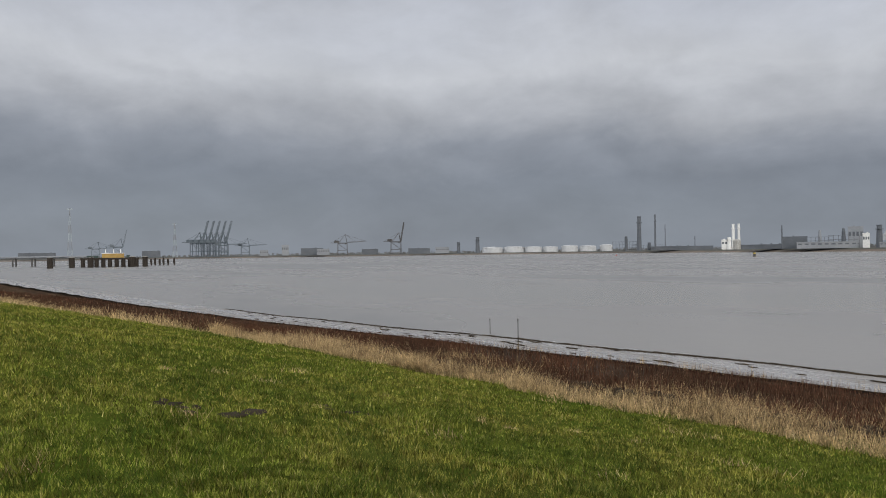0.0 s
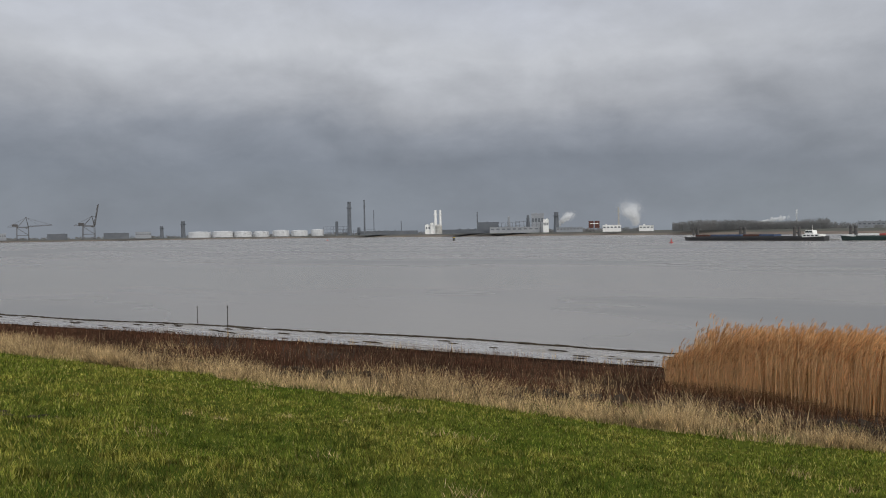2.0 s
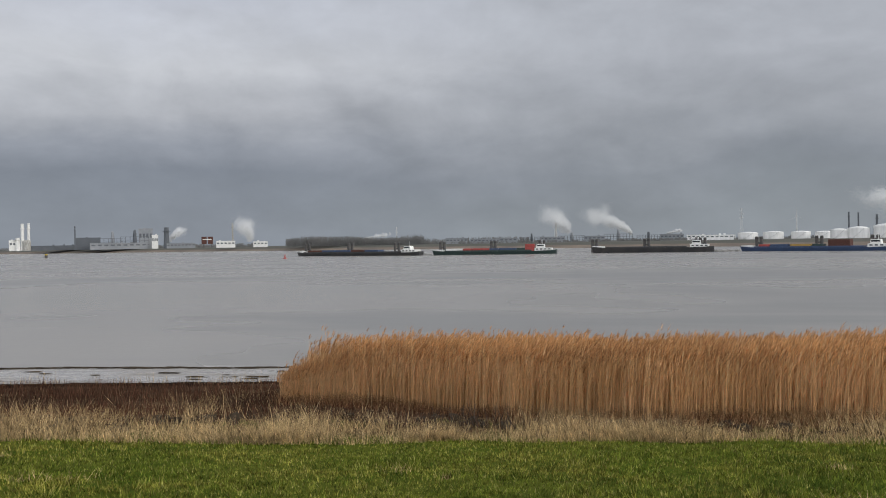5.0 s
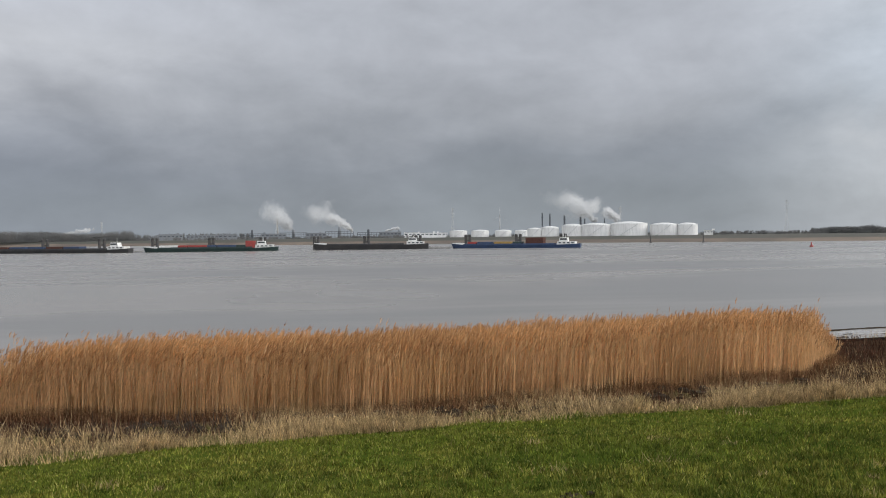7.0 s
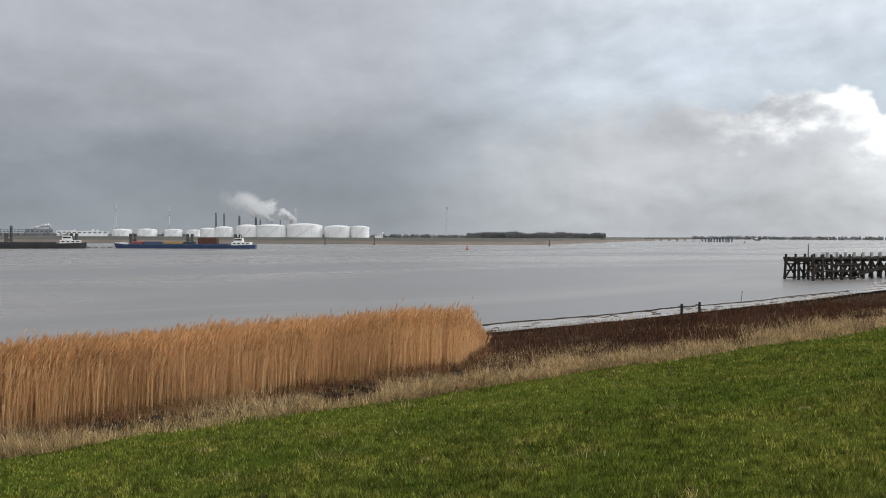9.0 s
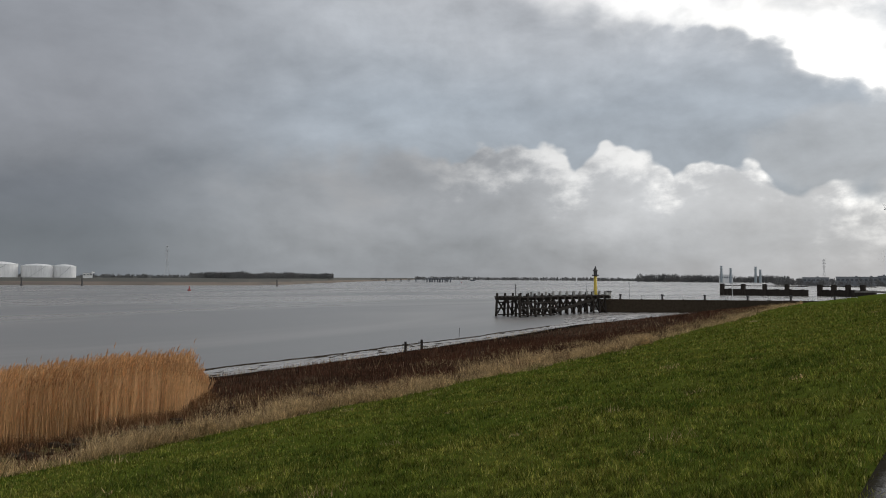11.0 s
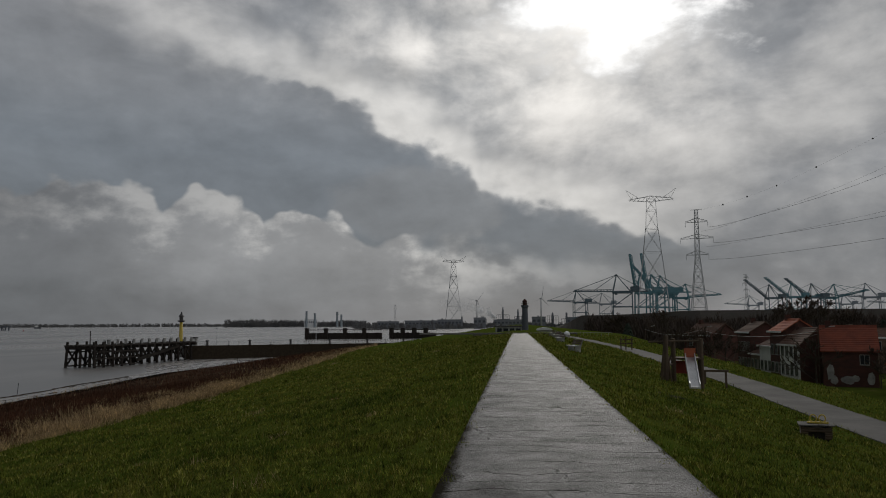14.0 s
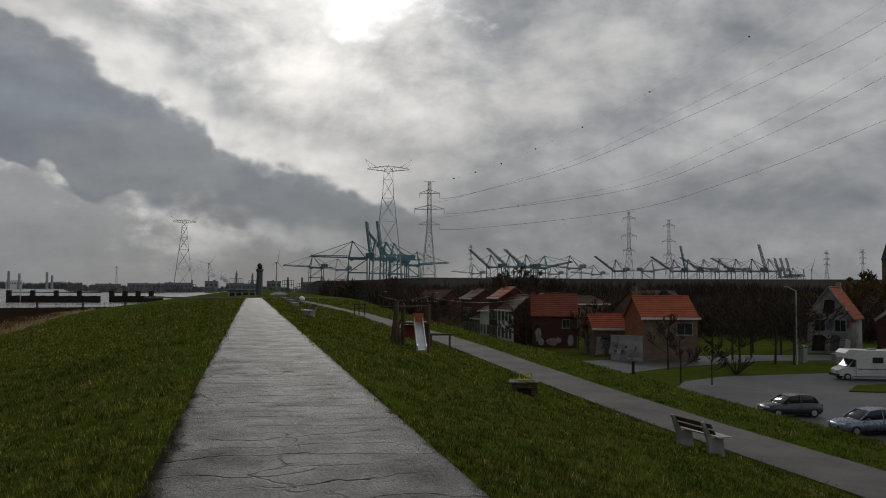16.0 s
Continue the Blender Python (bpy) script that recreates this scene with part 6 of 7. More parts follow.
playset()
beam = thing("balance_beam", "low dark timber balance beam", "play equipment", "", set_on(10.3, 45.0), -12)
part("beam", Geo().box(0, -0.06, 0.62, 1.35, 0.06, 0.74), "wood", beam)
for x in (0.1, 1.2):
    part("post", Geo().box(x - 0.06, -0.06, -0.5, x + 0.06, 0.06, 0.64), "wood", beam)
rack = thing("rail_rack", "dark timber hitching rail by the lane", "railing", "", set_on(11.2, 86.3), -10)
rack.scale = (1.15, 1.15, 1.2)
for x in (0, 0.45, 1.0):
    part("post", Geo().box(x - 0.05, -0.05, -0.4, x + 0.05, 0.05, 1.1), "wood", rack)
for z in (0.5, 0.85):
    part("rail", Geo().box(-0.1, -0.07, z, 1.1, -0.02, z + 0.1), "wood", rack)


def planter():
    """A square stack of dark logs with pale slabs and yellow hoops on top."""
    ob = thing("log_planter", "stacked dark log planter with yellow hoops", "planter", "", set_on(8.6, 23.9), -16)
    ob.scale = (0.9, 0.9, 0.9)
    for k in range(5):
        z = 0.04 + 0.075 * k
        for y in (-0.36, 0.36):
            for x in (-0.42, 0.24) if k < 3 and y < 0 else (-0.42,):
                wide = 0.18 if k < 3 and y < 0 else 0.84
                part("log", Geo().bar((x, y, z), (x + wide, y, z), 0.042, 0.042, 8), "wood", ob)
        for x in (-0.42, 0.42):
            part("log", Geo().bar((x, -0.36, z + 0.035), (x, 0.36, z + 0.035), 0.042, 0.042, 8), "wood", ob)
    part("lining", Geo().box(-0.35, -0.25, -0.1, 0.35, 0.3, 0.34), "timber", ob)
    part("slab", Geo().box(-0.52, -0.46, 0.42, 0.05, 0.46, 0.455), "paving", ob)
    part("slab", Geo().box(0.08, -0.44, 0.43, 0.53, 0.45, 0.46), "paving", ob)
    for x in (-0.06, 0.2):
        hoop = Geo()
        for i in range(12):
            p0, p1 = 2 * math.pi * i / 12, 2 * math.pi * (i + 1) / 12
            hoop.bar((x + 0.1 * math.cos(p0), 0, 0.62 + 0.12 * math.sin(p0)), (x + 0.1 * math.cos(p1), 0, 0.62 + 0.12 * math.sin(p1)), 0.022, 0.022, 6)
        part("hoop", hoop, "yellow", ob, "yellow hoop")
    part("hoop_base", Geo().box(-0.25, -0.08, 0.47, 0.38, 0.08, 0.52), "yellow", ob)


planter()

# the far end of the crest path
tower = thing("light_tower", "slim dark brick light tower with a red lantern", "light tower", "", pol(-0.6, 202, -0.5))
part("shaft", Geo().lathe([(0.95, -1), (0.85, 0.5), (0.72, 6.2), (0.95, 6.4), (0.95, 6.9)], 16), "plant_dark", tower)
part("lantern", Geo().lathe([(0.55, 6.9), (0.55, 7.7), (0.7, 7.8), (0.15, 8.4)], 12), "brick", tower, "dull red lantern")
part("gallery_rail", Geo().lathe([(1.0, 7.3), (1.03, 7.35), (1.0, 7.4)], 16), "steel", tower)
part("footing", Geo().box(-1.3, -1.3, -1.5, 1.3, 1.3, 0.4), "timber", tower)
cafe = thing("pavilion", "low white flat-roofed pavilion behind the dike end", "building", "", pol(0.55, 188, -1.6))
part("wall", Geo().box(-3.3, 0, 0, 3.0, 5, 2.5), "dirty_white", cafe)
part("roof", Geo().box(-3.6, -0.4, 2.5, 3.4, 5.4, 2.75), "steel", cafe)
for k in range(4):
    part("window", Geo().box(-2.9 + k * 1.5, -0.05, 1.1, -1.8 + k * 1.5, 0.02, 2.1), "glass", cafe)
annex = thing("pavilion", "small pale annex with a curved roof", "building", "", pol(-2.0, 180, -1.4))
part("wall", Geo().box(-1.6, 0, 0, 1.6, 3, 1.6), "dirty_white", annex)
part("roof", Geo().prism([(-1.9, 1.5), (1.9, 1.6), (1.4, 2.0), (0, 2.2), (-1.5, 1.9)], -0.2, 3.2), "white", annex)
hood = thing("boat_hood", "rounded white covered boat by the path end", "boat", "", pol(-3.6, 122, -0.6))
hood.scale = (0.62, 0.62, 0.62)
part("cover", Geo().lump((0, 0, 0.9), (0.75, 1.5, 0.75), 4, 6, 12, 0.05), "white", hood, smooth=True)
part("hull", Geo().prism([(-0.7, 0.7), (-0.45, -0.1), (0.45, -0.1), (0.7, 0.7)], -1.9, 1.9), "dirty_white", hood)
g = Geo()
q0, q1 = pol(3.2, 150, -0.7), pol(-2.5, 150, -0.7)
g.prism([(q0.x, q0.y), (q1.x, q1.y), (q1.x, q1.y + 0.5), (q0.x, q0.y + 0.5)], -2.0, -0.15, "z")
solid("quay_wall", g, "stone", "low dark wall beyond the cross path", "wall", kind="structure")
fence = thing("fence", "low white railing on the grassy rise", "fence", "", (0, 0, 0))
last = None
for k in range(11):
    q = pol(-4.3 - k * 0.25, 128 + (k * 1.0), 0)
    z = max(ground_z(q.x, q.y), -0.9 + 0.3 * math.sin(k / 10 * math.pi))
    part("post", Geo().bar((q.x, q.y, z - 0.8), (q.x, q.y, z + 0.6), 0.025), "dirty_white", fence)
    if last:
        part("rail", Geo().bar(last, (q.x, q.y, z + 0.6), 0.025), "dirty_white", fence)
    last = (q.x, q.y, z + 0.6)


# ---- the village ----
def house(at, rz, wide, deep, eave, ridge, wall, roof, label, front=(), gable_front=False, fascia=True, side=(), chimney=True, patch=None, category="house", facade=None):
    """A house: front along local x at y = 0, facing local -y. front: (x, z, w, h) of windows and doors."""
    ob = thing("house", label, category, "village houses", at, rz)
    shell = Geo()
    if gable_front:
        shell.prism([(0, -0.3), (wide, -0.3), (wide, eave), (wide / 2, ridge - 0.12), (0, eave)], 0, deep)
    else:
        shell.prism([(0, -0.3), (deep, -0.3), (deep, eave), (deep / 2, ridge - 0.12), (0, eave)], 0, wide, "x")
    part("wall", shell, wall, ob)
    span = (wide if gable_front else deep) / 2
    run = deep if gable_front else wide
    for s in (0, 1):
        n = max(8, int(span * 3.2))
        over, under = [], []
        for k in range(n + 1):
            u = -0.3 + (span + 0.3) * k / n
            zz = eave + (ridge - eave) * u / span
            x = 2 * span - u if s else u
            over += [(x, zz + 0.04), (x, zz + 0.11)] if k < n else [(x, zz + 0.05)]
            under.append((x, zz - 0.08))
        geo = Geo().prism(over + under[::-1], -0.25, run + 0.25, "y" if gable_front else "x")
        part("roof_slope", geo, roof, ob)
    ridge_geo = Geo().bar((span, -0.25, ridge + 0.05), (span, run + 0.25, ridge + 0.05), 0.14, 0.14, 8) if gable_front else Geo().bar((-0.25, span, ridge + 0.05), (run + 0.25, span, ridge + 0.05), 0.14, 0.14, 8)
    part("ridge", ridge_geo, roof, ob)
    if fascia and not gable_front:
        part("gutter", Geo().box(-0.3, -0.44, eave - 0.30, wide + 0.3, -0.3, eave - 0.04), "white", ob, "pale gutter board")
    if gable_front and fascia:
        for s in (0, 1):
            a0, a1 = (0 - 0.3, eave - 0.2), (wide / 2, ridge)
            if s:
                a0 = (wide + 0.3, eave - 0.2)
            part("bargeboard", Geo().bar((a0[0], -0.3, a0[1]), (a1[0], -0.3, a1[1]), 0.12), "dirty_white", ob)
    for x, z, w, h in front:
        win = part("window" if z > 0.3 else "door", Geo().box(x, -0.04, z, x + w, 0.05, z + h), "glass" if z > 0.3 else "wood", ob)
        fr = Geo().box(x - 0.08, -0.09, z - 0.08, x, 0, z + h + 0.08).box(x + w, -0.09, z - 0.08, x + w + 0.08, 0, z + h + 0.08)
        fr.box(x, -0.09, z + h, x + w, 0, z + h + 0.08).box(x - 0.12, -0.14, z - 0.12, x + w + 0.12, 0, z)
        fr.box(x + w / 2 - 0.03, -0.07, z, x + w / 2 + 0.03, 0, z + h)
        part("window_frame", fr, "dirty_white", win)
    for y, z, w, h in side:
        win = part("window", Geo().box(-0.05, y, z, 0.04, y + w, z + h), "glass", ob)
        fr = Geo().box(-0.1, y - 0.08, z - 0.1, 0, y + w + 0.08, z).box(-0.08, y - 0.08, z + h, 0, y + w + 0.08, z + h + 0.08).box(-0.08, y + w / 2 - 0.03, z, 0, y + w / 2 + 0.03, z + h)
        part("window_frame", fr, "dirty_white", win)
    if facade:
        part("facade", Geo().box(0.02, -0.035, -0.2, wide - 0.02, 0.0, eave - 0.25), facade, ob, "rendered front wall")
    if chimney:
        c = Geo().box(span - 0.35, run * 0.8, ridge - 0.6, span + 0.35, run * 0.8 + 0.6, ridge + 0.8) if gable_front else Geo().box(run * 0.08, span - 0.35, ridge - 0.6, run * 0.08 + 0.7, span + 0.35, ridge + 0.8)
        part("chimney", c, wall, ob)
    if patch:
        for k, (x0, z0, x1, z1, m) in enumerate(patch):
            part("painted_patch", Geo().prism([(x0, z0), (x1 - 0.2, z0 + 0.1), (x1, z1 - 0.3), (x1 - 0.5, z1), (x0 + 0.3, z1 - 0.1)], -0.03, -0.005), m, ob, "faded painted patch")
    return ob


V = VILLAGE
house((46.2, 86.1, V), -8.5, 6.9, 6.6, 5.4, 7.85, "brick_orange", "tile", "brown brick house with an orange tiled roof", ((4.3, 3.3, 1.9, 1.35),), chimney=False, facade="brick_grey")
# the annex and a painted yard wall beside it
house((43.6, 94.4, V), -8.5, 4.3, 4.6, 3.7, 5.4, "brick_grey", "tile", "small brick annex with an orange roof and painted walls", (), chimney=False,
      patch=((0.2, 0.2, 1.6, 2.6, "dirty_white"), (2.0, 0.3, 4.0, 2.4, "white"), (1.0, 1.0, 2.4, 2.0, "blue_grey")))
yard = thing("yard_wall", "whitewashed yard wall covered in faded painting", "wall", "", pol(-26.0, 98.5, V), -39)
part("wall_face", Geo().box(0, 0, -0.3, 3.9, 0.25, 3.0), "dirty_white", yard)
part("coping", Geo().box(-0.05, -0.06, 3.0, 3.95, 0.31, 3.12), "concrete", yard)
rnd = random.Random(12)
for k in range(16):
    x0, z0 = rnd.uniform(0.1, 3.1), rnd.uniform(0.1, 2.2)
    w, h = rnd.uniform(0.2, 0.7), rnd.uniform(0.15, 0.7)
    lean = rnd.uniform(-0.15, 0.15)
    part("painted_patch", Geo().prism([(x0, z0), (x0 + w, z0 + 0.1), (x0 + w + lean, z0 + h), (x0 + w * 0.4, z0 + h * 0.8), (x0 + lean, z0 + h)], -0.03 - 0.002 * k, -0.004), ("plant", "blue_grey", "plant_dark", "tank_far")[k % 4], yard, "faded painted patch")
# the terrace on the lane, fronts towards the dike
row = [(40.1, 140.5, 7.0, 8.6, 7.0, "brick", "tile_dark", 2), (40.3, 135.0, 5.4, 4.6, 3.4, "brick_grey", "tile_dark", 1), (40.2, 129.2, 5.7, 6.2, 4.9, "dirty_white", "tile_dark", 2),
       (40.1, 123.6, 5.5, 9.0, 7.3, "brick", "tile", 2), (39.8, 116.0, 7.5, 7.7, 5.4, "dirty_white", "tile_dark", 2)]
for x, y, w, ridge, eave, wall, roof, floors in row:
    wins = [(0.6 + k * 1.7, 0.9 + 2.75 * f, 0.95, 1.5) for f in range(2) for k in range(4) if 0.6 + k * 1.7 + 1.1 < w and 0.9 + 2.75 * f + 1.5 < eave]
    house((x, y + w, V), -88, w, 5.2, eave, ridge, "brick" if wall == "dirty_white" else wall, roof, "narrow %s terraced house in the village lane" % ("pale-fronted" if wall == "dirty_white" else "dark brick"), wins, facade="white" if wall == "dirty_white" else None)
barn = house(tuple(pol(-20.4, 117.5, V)), -20, 6.6, 8.0, 4.9, 8.0, "brick", "tile_red", "dark brick barn with a large red tiled roof", ((4.5, 3.0, 1.0, 1.2),), fascia=False)
for x, z, w, h in ((0.9, 1.9, 0.5, 1.2), (1.3, 0.9, 0.5, 0.6), (3.0, 0.9, 0.9, 0.6), (3.9, 1.1, 0.5, 0.5), (5.7, 1.1, 0.5, 0.9)):
    blot = [(x + w * rnd.uniform(0.75, 1.1) * math.cos(a), z + h * rnd.uniform(0.75, 1.1) * math.sin(a)) for a in np.linspace(0, 2 * math.pi, 14, endpoint=False)]
    part("painted_patch", Geo().prism(blot, -0.03, -0.005), "dirty_white", barn, "worn whitewash on dark brick")
house((58.0, 137.0, V), 22, 11.0, 9.0, 6.1, 7.4, "brick_grey", "tile_dark", "dark brick house with a pale roof edge", ((2.0, 3.8, 1.2, 1.5), (6.5, 3.8, 1.2, 1.5)))
house((77.0, 95.5, V), -50, 5.6, 9.5, 5.2, 9.3, "dirty_white", "tile", "white gabled house covered in faded painting", ((1.0, 3.2, 1.3, 1.5), (3.6, 3.2, 1.3, 1.5)), True,
      patch=((0.5, 0.3, 2.4, 2.6, "timber"), (2.8, 0.4, 4.2, 2.7, "plant_dark"), (2.0, 5.6, 3.6, 7.6, "timber"), (4.6, 0.3, 5.5, 2.2, "white"), (2.4, 3.3, 3.5, 5.0, "blue_grey"), (5.0, 3.6, 5.5, 5.0, "orange_plastic")))
house((81.5, 87.5, V), -42, 9.0, 8.0, 5.0, 8.6, "brick", "tile_dark", "dark red brick house with pale bargeboards", ((3.0, 3.2, 2.2, 1.5), (3.0, 0.5, 2.2, 1.6)), True)
house((37.0, 178.0, V), -60, 8.0, 8.0, 6.0, 8.4, "brick", "tile_dark", "dark brick house near the lane end", ((1.5, 3.6, 1.0, 1.5), (4.8, 3.6, 1.0, 1.5)))
house((70.0, 128.0, V), 20, 12.0, 9.0, 4.8, 8.6, "brick_grey", "tile_dark", "dim brown house behind bare trees", ((2.0, 0.8, 1.2, 1.5), (7.0, 0.8, 1.2, 1.5)))
church = thing("church_tower", "dark slate church spire behind the trees", "church", "", pol(-44.0, 255, V), -44)
part("tower", Geo().box(-3.2, -3.2, -0.3, 3.2, 3.2, 18), "brick_grey", church)
part("spire", Geo().add([(-3.4, -3.4, 18), (3.4, -3.4, 18), (3.4, 3.4, 18), (-3.4, 3.4, 18), (0, 0, 30)], [(0, 1, 4), (1, 2, 4), (2, 3, 4), (3, 0, 4), (3, 2, 1, 0)]), "steel", church)
part("belfry_louvre", Geo().box(-1.0, -3.3, 12, 1.0, -3.2, 16), "steel", church)
part("finial", Geo().bar((0, 0, 30), (0, 0, 32), 0.12), "steel", church)


def wheel(parent, x, y, r=0.31):
    t = part("wheel", Geo().prism([(x + r * math.cos(a), r + r * math.sin(a)) for a in np.linspace(0, 2 * math.pi, 20, endpoint=False)], y - 0.1, y + 0.1), "rubber", parent)
    s = 1 if y > 0 else -1
    part("rim", Geo().prism([(x + r * 0.62 * math.cos(a), r + r * 0.62 * math.sin(a)) for a in np.linspace(0, 2 * math.pi, 16, endpoint=False)], y + s * 0.09, y + s * 0.115), "tin", t)


def loft(sections):
    """A closed skin through cross sections with equal counts of points."""
    geo = Geo()
    n = len(sections[0])
    p = [q for s in sections for q in s]
    f = [(i * n + k, i * n + (k + 1) % n, (i + 1) * n + (k + 1) % n, (i + 1) * n + k) for i in range(len(sections) - 1) for k in range(n)]
    return geo.add(p, f + [tuple(range(n - 1, -1, -1)), tuple(range(len(p) - n, len(p)))])


def car(at, rz, paint, label, long=4.1, tall=1.48, estate=False):
    """A small parked car; nose towards local -x."""
    ob = thing("car", label, "car", "parked cars", at, rz)
    k = long / 4.1
    body = []
    for x, half, top in ((-2.05, 0.55, 0.62), (-1.95, 0.74, 0.74), (-1.5, 0.84, 0.86), (-0.85, 0.86, 0.95), (0.3, 0.87, 0.97), (1.3, 0.86, 0.98), (1.85, 0.80, 0.96), (2.05, 0.70, 0.80)):
        body.append([(x * k, -half, 0.32), (x * k, -half - 0.02, 0.55), (x * k, -half + 0.05, top - 0.05), (x * k, -half + 0.16, top), (x * k, half - 0.16, top), (x * k, half - 0.05, top - 0.05), (x * k, half + 0.02, 0.55), (x * k, half, 0.32)])
    part("body", loft(body), paint, ob, smooth=True)
    part("sill", Geo().box(-1.8 * k, -0.78, 0.2, 1.85 * k, 0.78, 0.34), "rubber", ob)
    back = 1.95 if estate else 1.75
    cab = []
    for x, half, top in ((-0.95, 0.68, 0.98), (-0.25, 0.62, tall - 0.08), (0.35, 0.60, tall), (1.2, 0.60, tall - 0.04), (back - 0.25, 0.60, tall - 0.16), (back + 0.1, 0.64, 0.99)):
        cab.append([(x * k, -0.76, 0.9), (x * k, -half, top - 0.03), (x * k, -half + 0.1, top), (x * k, half - 0.1, top), (x * k, half, top - 0.03), (x * k, 0.76, 0.9)])
    part("cabin", loft(cab), "glass", ob, "dark cabin glass", True)
    top_skin = [(-0.3, tall - 0.085), (0.35, tall + 0.012), (1.2, tall - 0.025), (back - 0.28, tall - 0.145), (back - 0.28, tall - 0.18), (-0.3, tall - 0.12)]
    part("roof", Geo().prism([(x * k, z) for x, z in top_skin], -0.6, 0.6), paint, ob)
    for s in (-1, 1):
        pil = Geo()
        pil.bar((-0.98 * k, s * 0.74, 0.95), (-0.28 * k, s * 0.63, tall - 0.08), 0.045)
        pil.bar((0.42 * k, s * 0.765, 0.95), (0.4 * k, s * 0.62, tall - 0.02), 0.04)
        pil.bar(((back - 0.05) * k, s * 0.74, 0.97), ((back - 0.3) * k, s * 0.62, tall - 0.15), 0.07)
        part("pillar", pil, paint, ob)
        part("headlight", Geo().lump((-1.9 * k, s * 0.6, 0.68), (0.16, 0.15, 0.08), 3, 5, 8, 0.05), "tin", ob, "clear headlight")
        part("mirror", Geo().lump((-0.62 * k, s * 0.95, 1.0), (0.07, 0.12, 0.08), 5, 5, 8, 0.05), paint, ob)
        part("tail_light", Geo().box(1.92 * k, s * 0.62 - 0.1, 0.72, 2.02 * k, s * 0.62 + 0.1, 0.9), "red", ob)
        part("door_seam", Geo().box(0.38 * k, s * 0.872 - 0.005, 0.42, 0.395 * k, s * 0.872 + 0.005, 0.92), "rubber", ob)
        for x in (-1.3, 1.3):
            wheel(ob, x * k, s * 0.78)
    part("grille", Geo().box(-2.07 * k, -0.4, 0.42, -1.98 * k, 0.4, 0.56), "rubber", ob)
    part("number_plate", Geo().box(-2.09 * k, -0.26, 0.46, -2.06 * k, 0.26, 0.56), "dirty_white", ob)
    return ob


Vp = V + 0.06
car((36.2, 46.8, Vp), -8, "dark_grey", "dark grey hatchback parked below the dike", 4.05)
car((36.4, 40.0, Vp), -4, "blue_grey", "blue-grey estate car parked in the row", 4.5, 1.52, True)
car((37.4, 36.6, Vp), -2, "silver", "silver-blue saloon parked in the row", 4.4, 1.46)


def camper(at, rz):
    ob = thing("camper_van", "white camper van with an overhanging cab roof", "camper van", "", at, rz)
    part("body", Geo().prism([(-1.3, 0.45), (4.0, 0.45), (4.0, 2.85), (-2.0, 2.95), (-2.35, 2.6), (-2.3, 2.15), (-1.3, 2.0)], -1.12, 1.12), "white", ob, "white coach body")
    part("cab", loft([[(x, -h, 0.4), (x, -h, t), (x, h, t), (x, h, 0.4)] for x, h, t in ((-2.95, 0.8, 0.95), (-2.6, 0.95, 1.15), (-2.1, 0.98, 1.3), (-1.3, 1.0, 2.1))]), "white", ob)
    part("windscreen", Geo().prism([(-2.12, 1.34), (-1.42, 2.08), (-1.5, 2.12), (-2.2, 1.36)], -0.88, 0.88), "glass", ob)
    for s in (-1, 1):
        part("cab_window", Geo().prism([(-1.95, 1.3), (-1.35, 1.3), (-1.35, 1.95), (-1.5, 1.95)], s * 1.0 - 0.015, s * 1.0 + 0.015), "glass", ob)
        for x, w in ((0.2, 1.0), (2.0, 0.9)):
            part("window", Geo().box(x, s * 1.13 - 0.02, 1.7, x + w, s * 1.13 + 0.02, 2.25), "glass", ob)
        part("stripe", Geo().box(-1.2, s * 1.125 - 0.01, 1.05, 3.95, s * 1.125 + 0.01, 1.15), "blue_grey", ob, "grey-blue stripe")
        part("headlight", Geo().box(-2.99, s * 0.6 - 0.14, 0.7, -2.9, s * 0.6 + 0.14, 0.9), "tin", ob)
        for x in (-2.1, 2.6):
            wheel(ob, x, s * 0.92, 0.34)
    part("bumper", Geo().box(-3.08, -0.95, 0.35, -2.85, 0.95, 0.6), "rubber", ob)
    part("skirt", Geo().box(-1.3, -1.08, 0.3, 4.0, 1.08, 0.46), "plant", ob)
    part("roof_hatch", Geo().box(0.2, -0.35, 2.88, 0.9, 0.35, 3.05), "plant", ob)
    part("roof_box", Geo().box(1.8, -0.5, 2.86, 2.8, 0.4, 3.0), "white", ob)


camper((58.8, 64.8, Vp), -18)


def street_lamp(at, rz, tall, label="grey steel street lamp with a long arm", mat="lattice"):
    ob = thing("street_lamp", label, "street lamp", "street lamps", at, rz)
    part("pole", Geo().bar((0, 0, -0.3), (0, 0, tall), 0.09, 0.06, 8), mat, ob)
    part("arm", Geo().bar((0, 0, tall - 0.1), (-1.5, 0, tall + 0.35), 0.045, 0.04, 6), mat, ob)
    part("lamp_head", Geo().prism([(-2.2, tall + 0.4), (-1.4, tall + 0.28), (-1.4, tall + 0.42), (-2.1, tall + 0.5)], -0.12, 0.12), "dirty_white", ob)


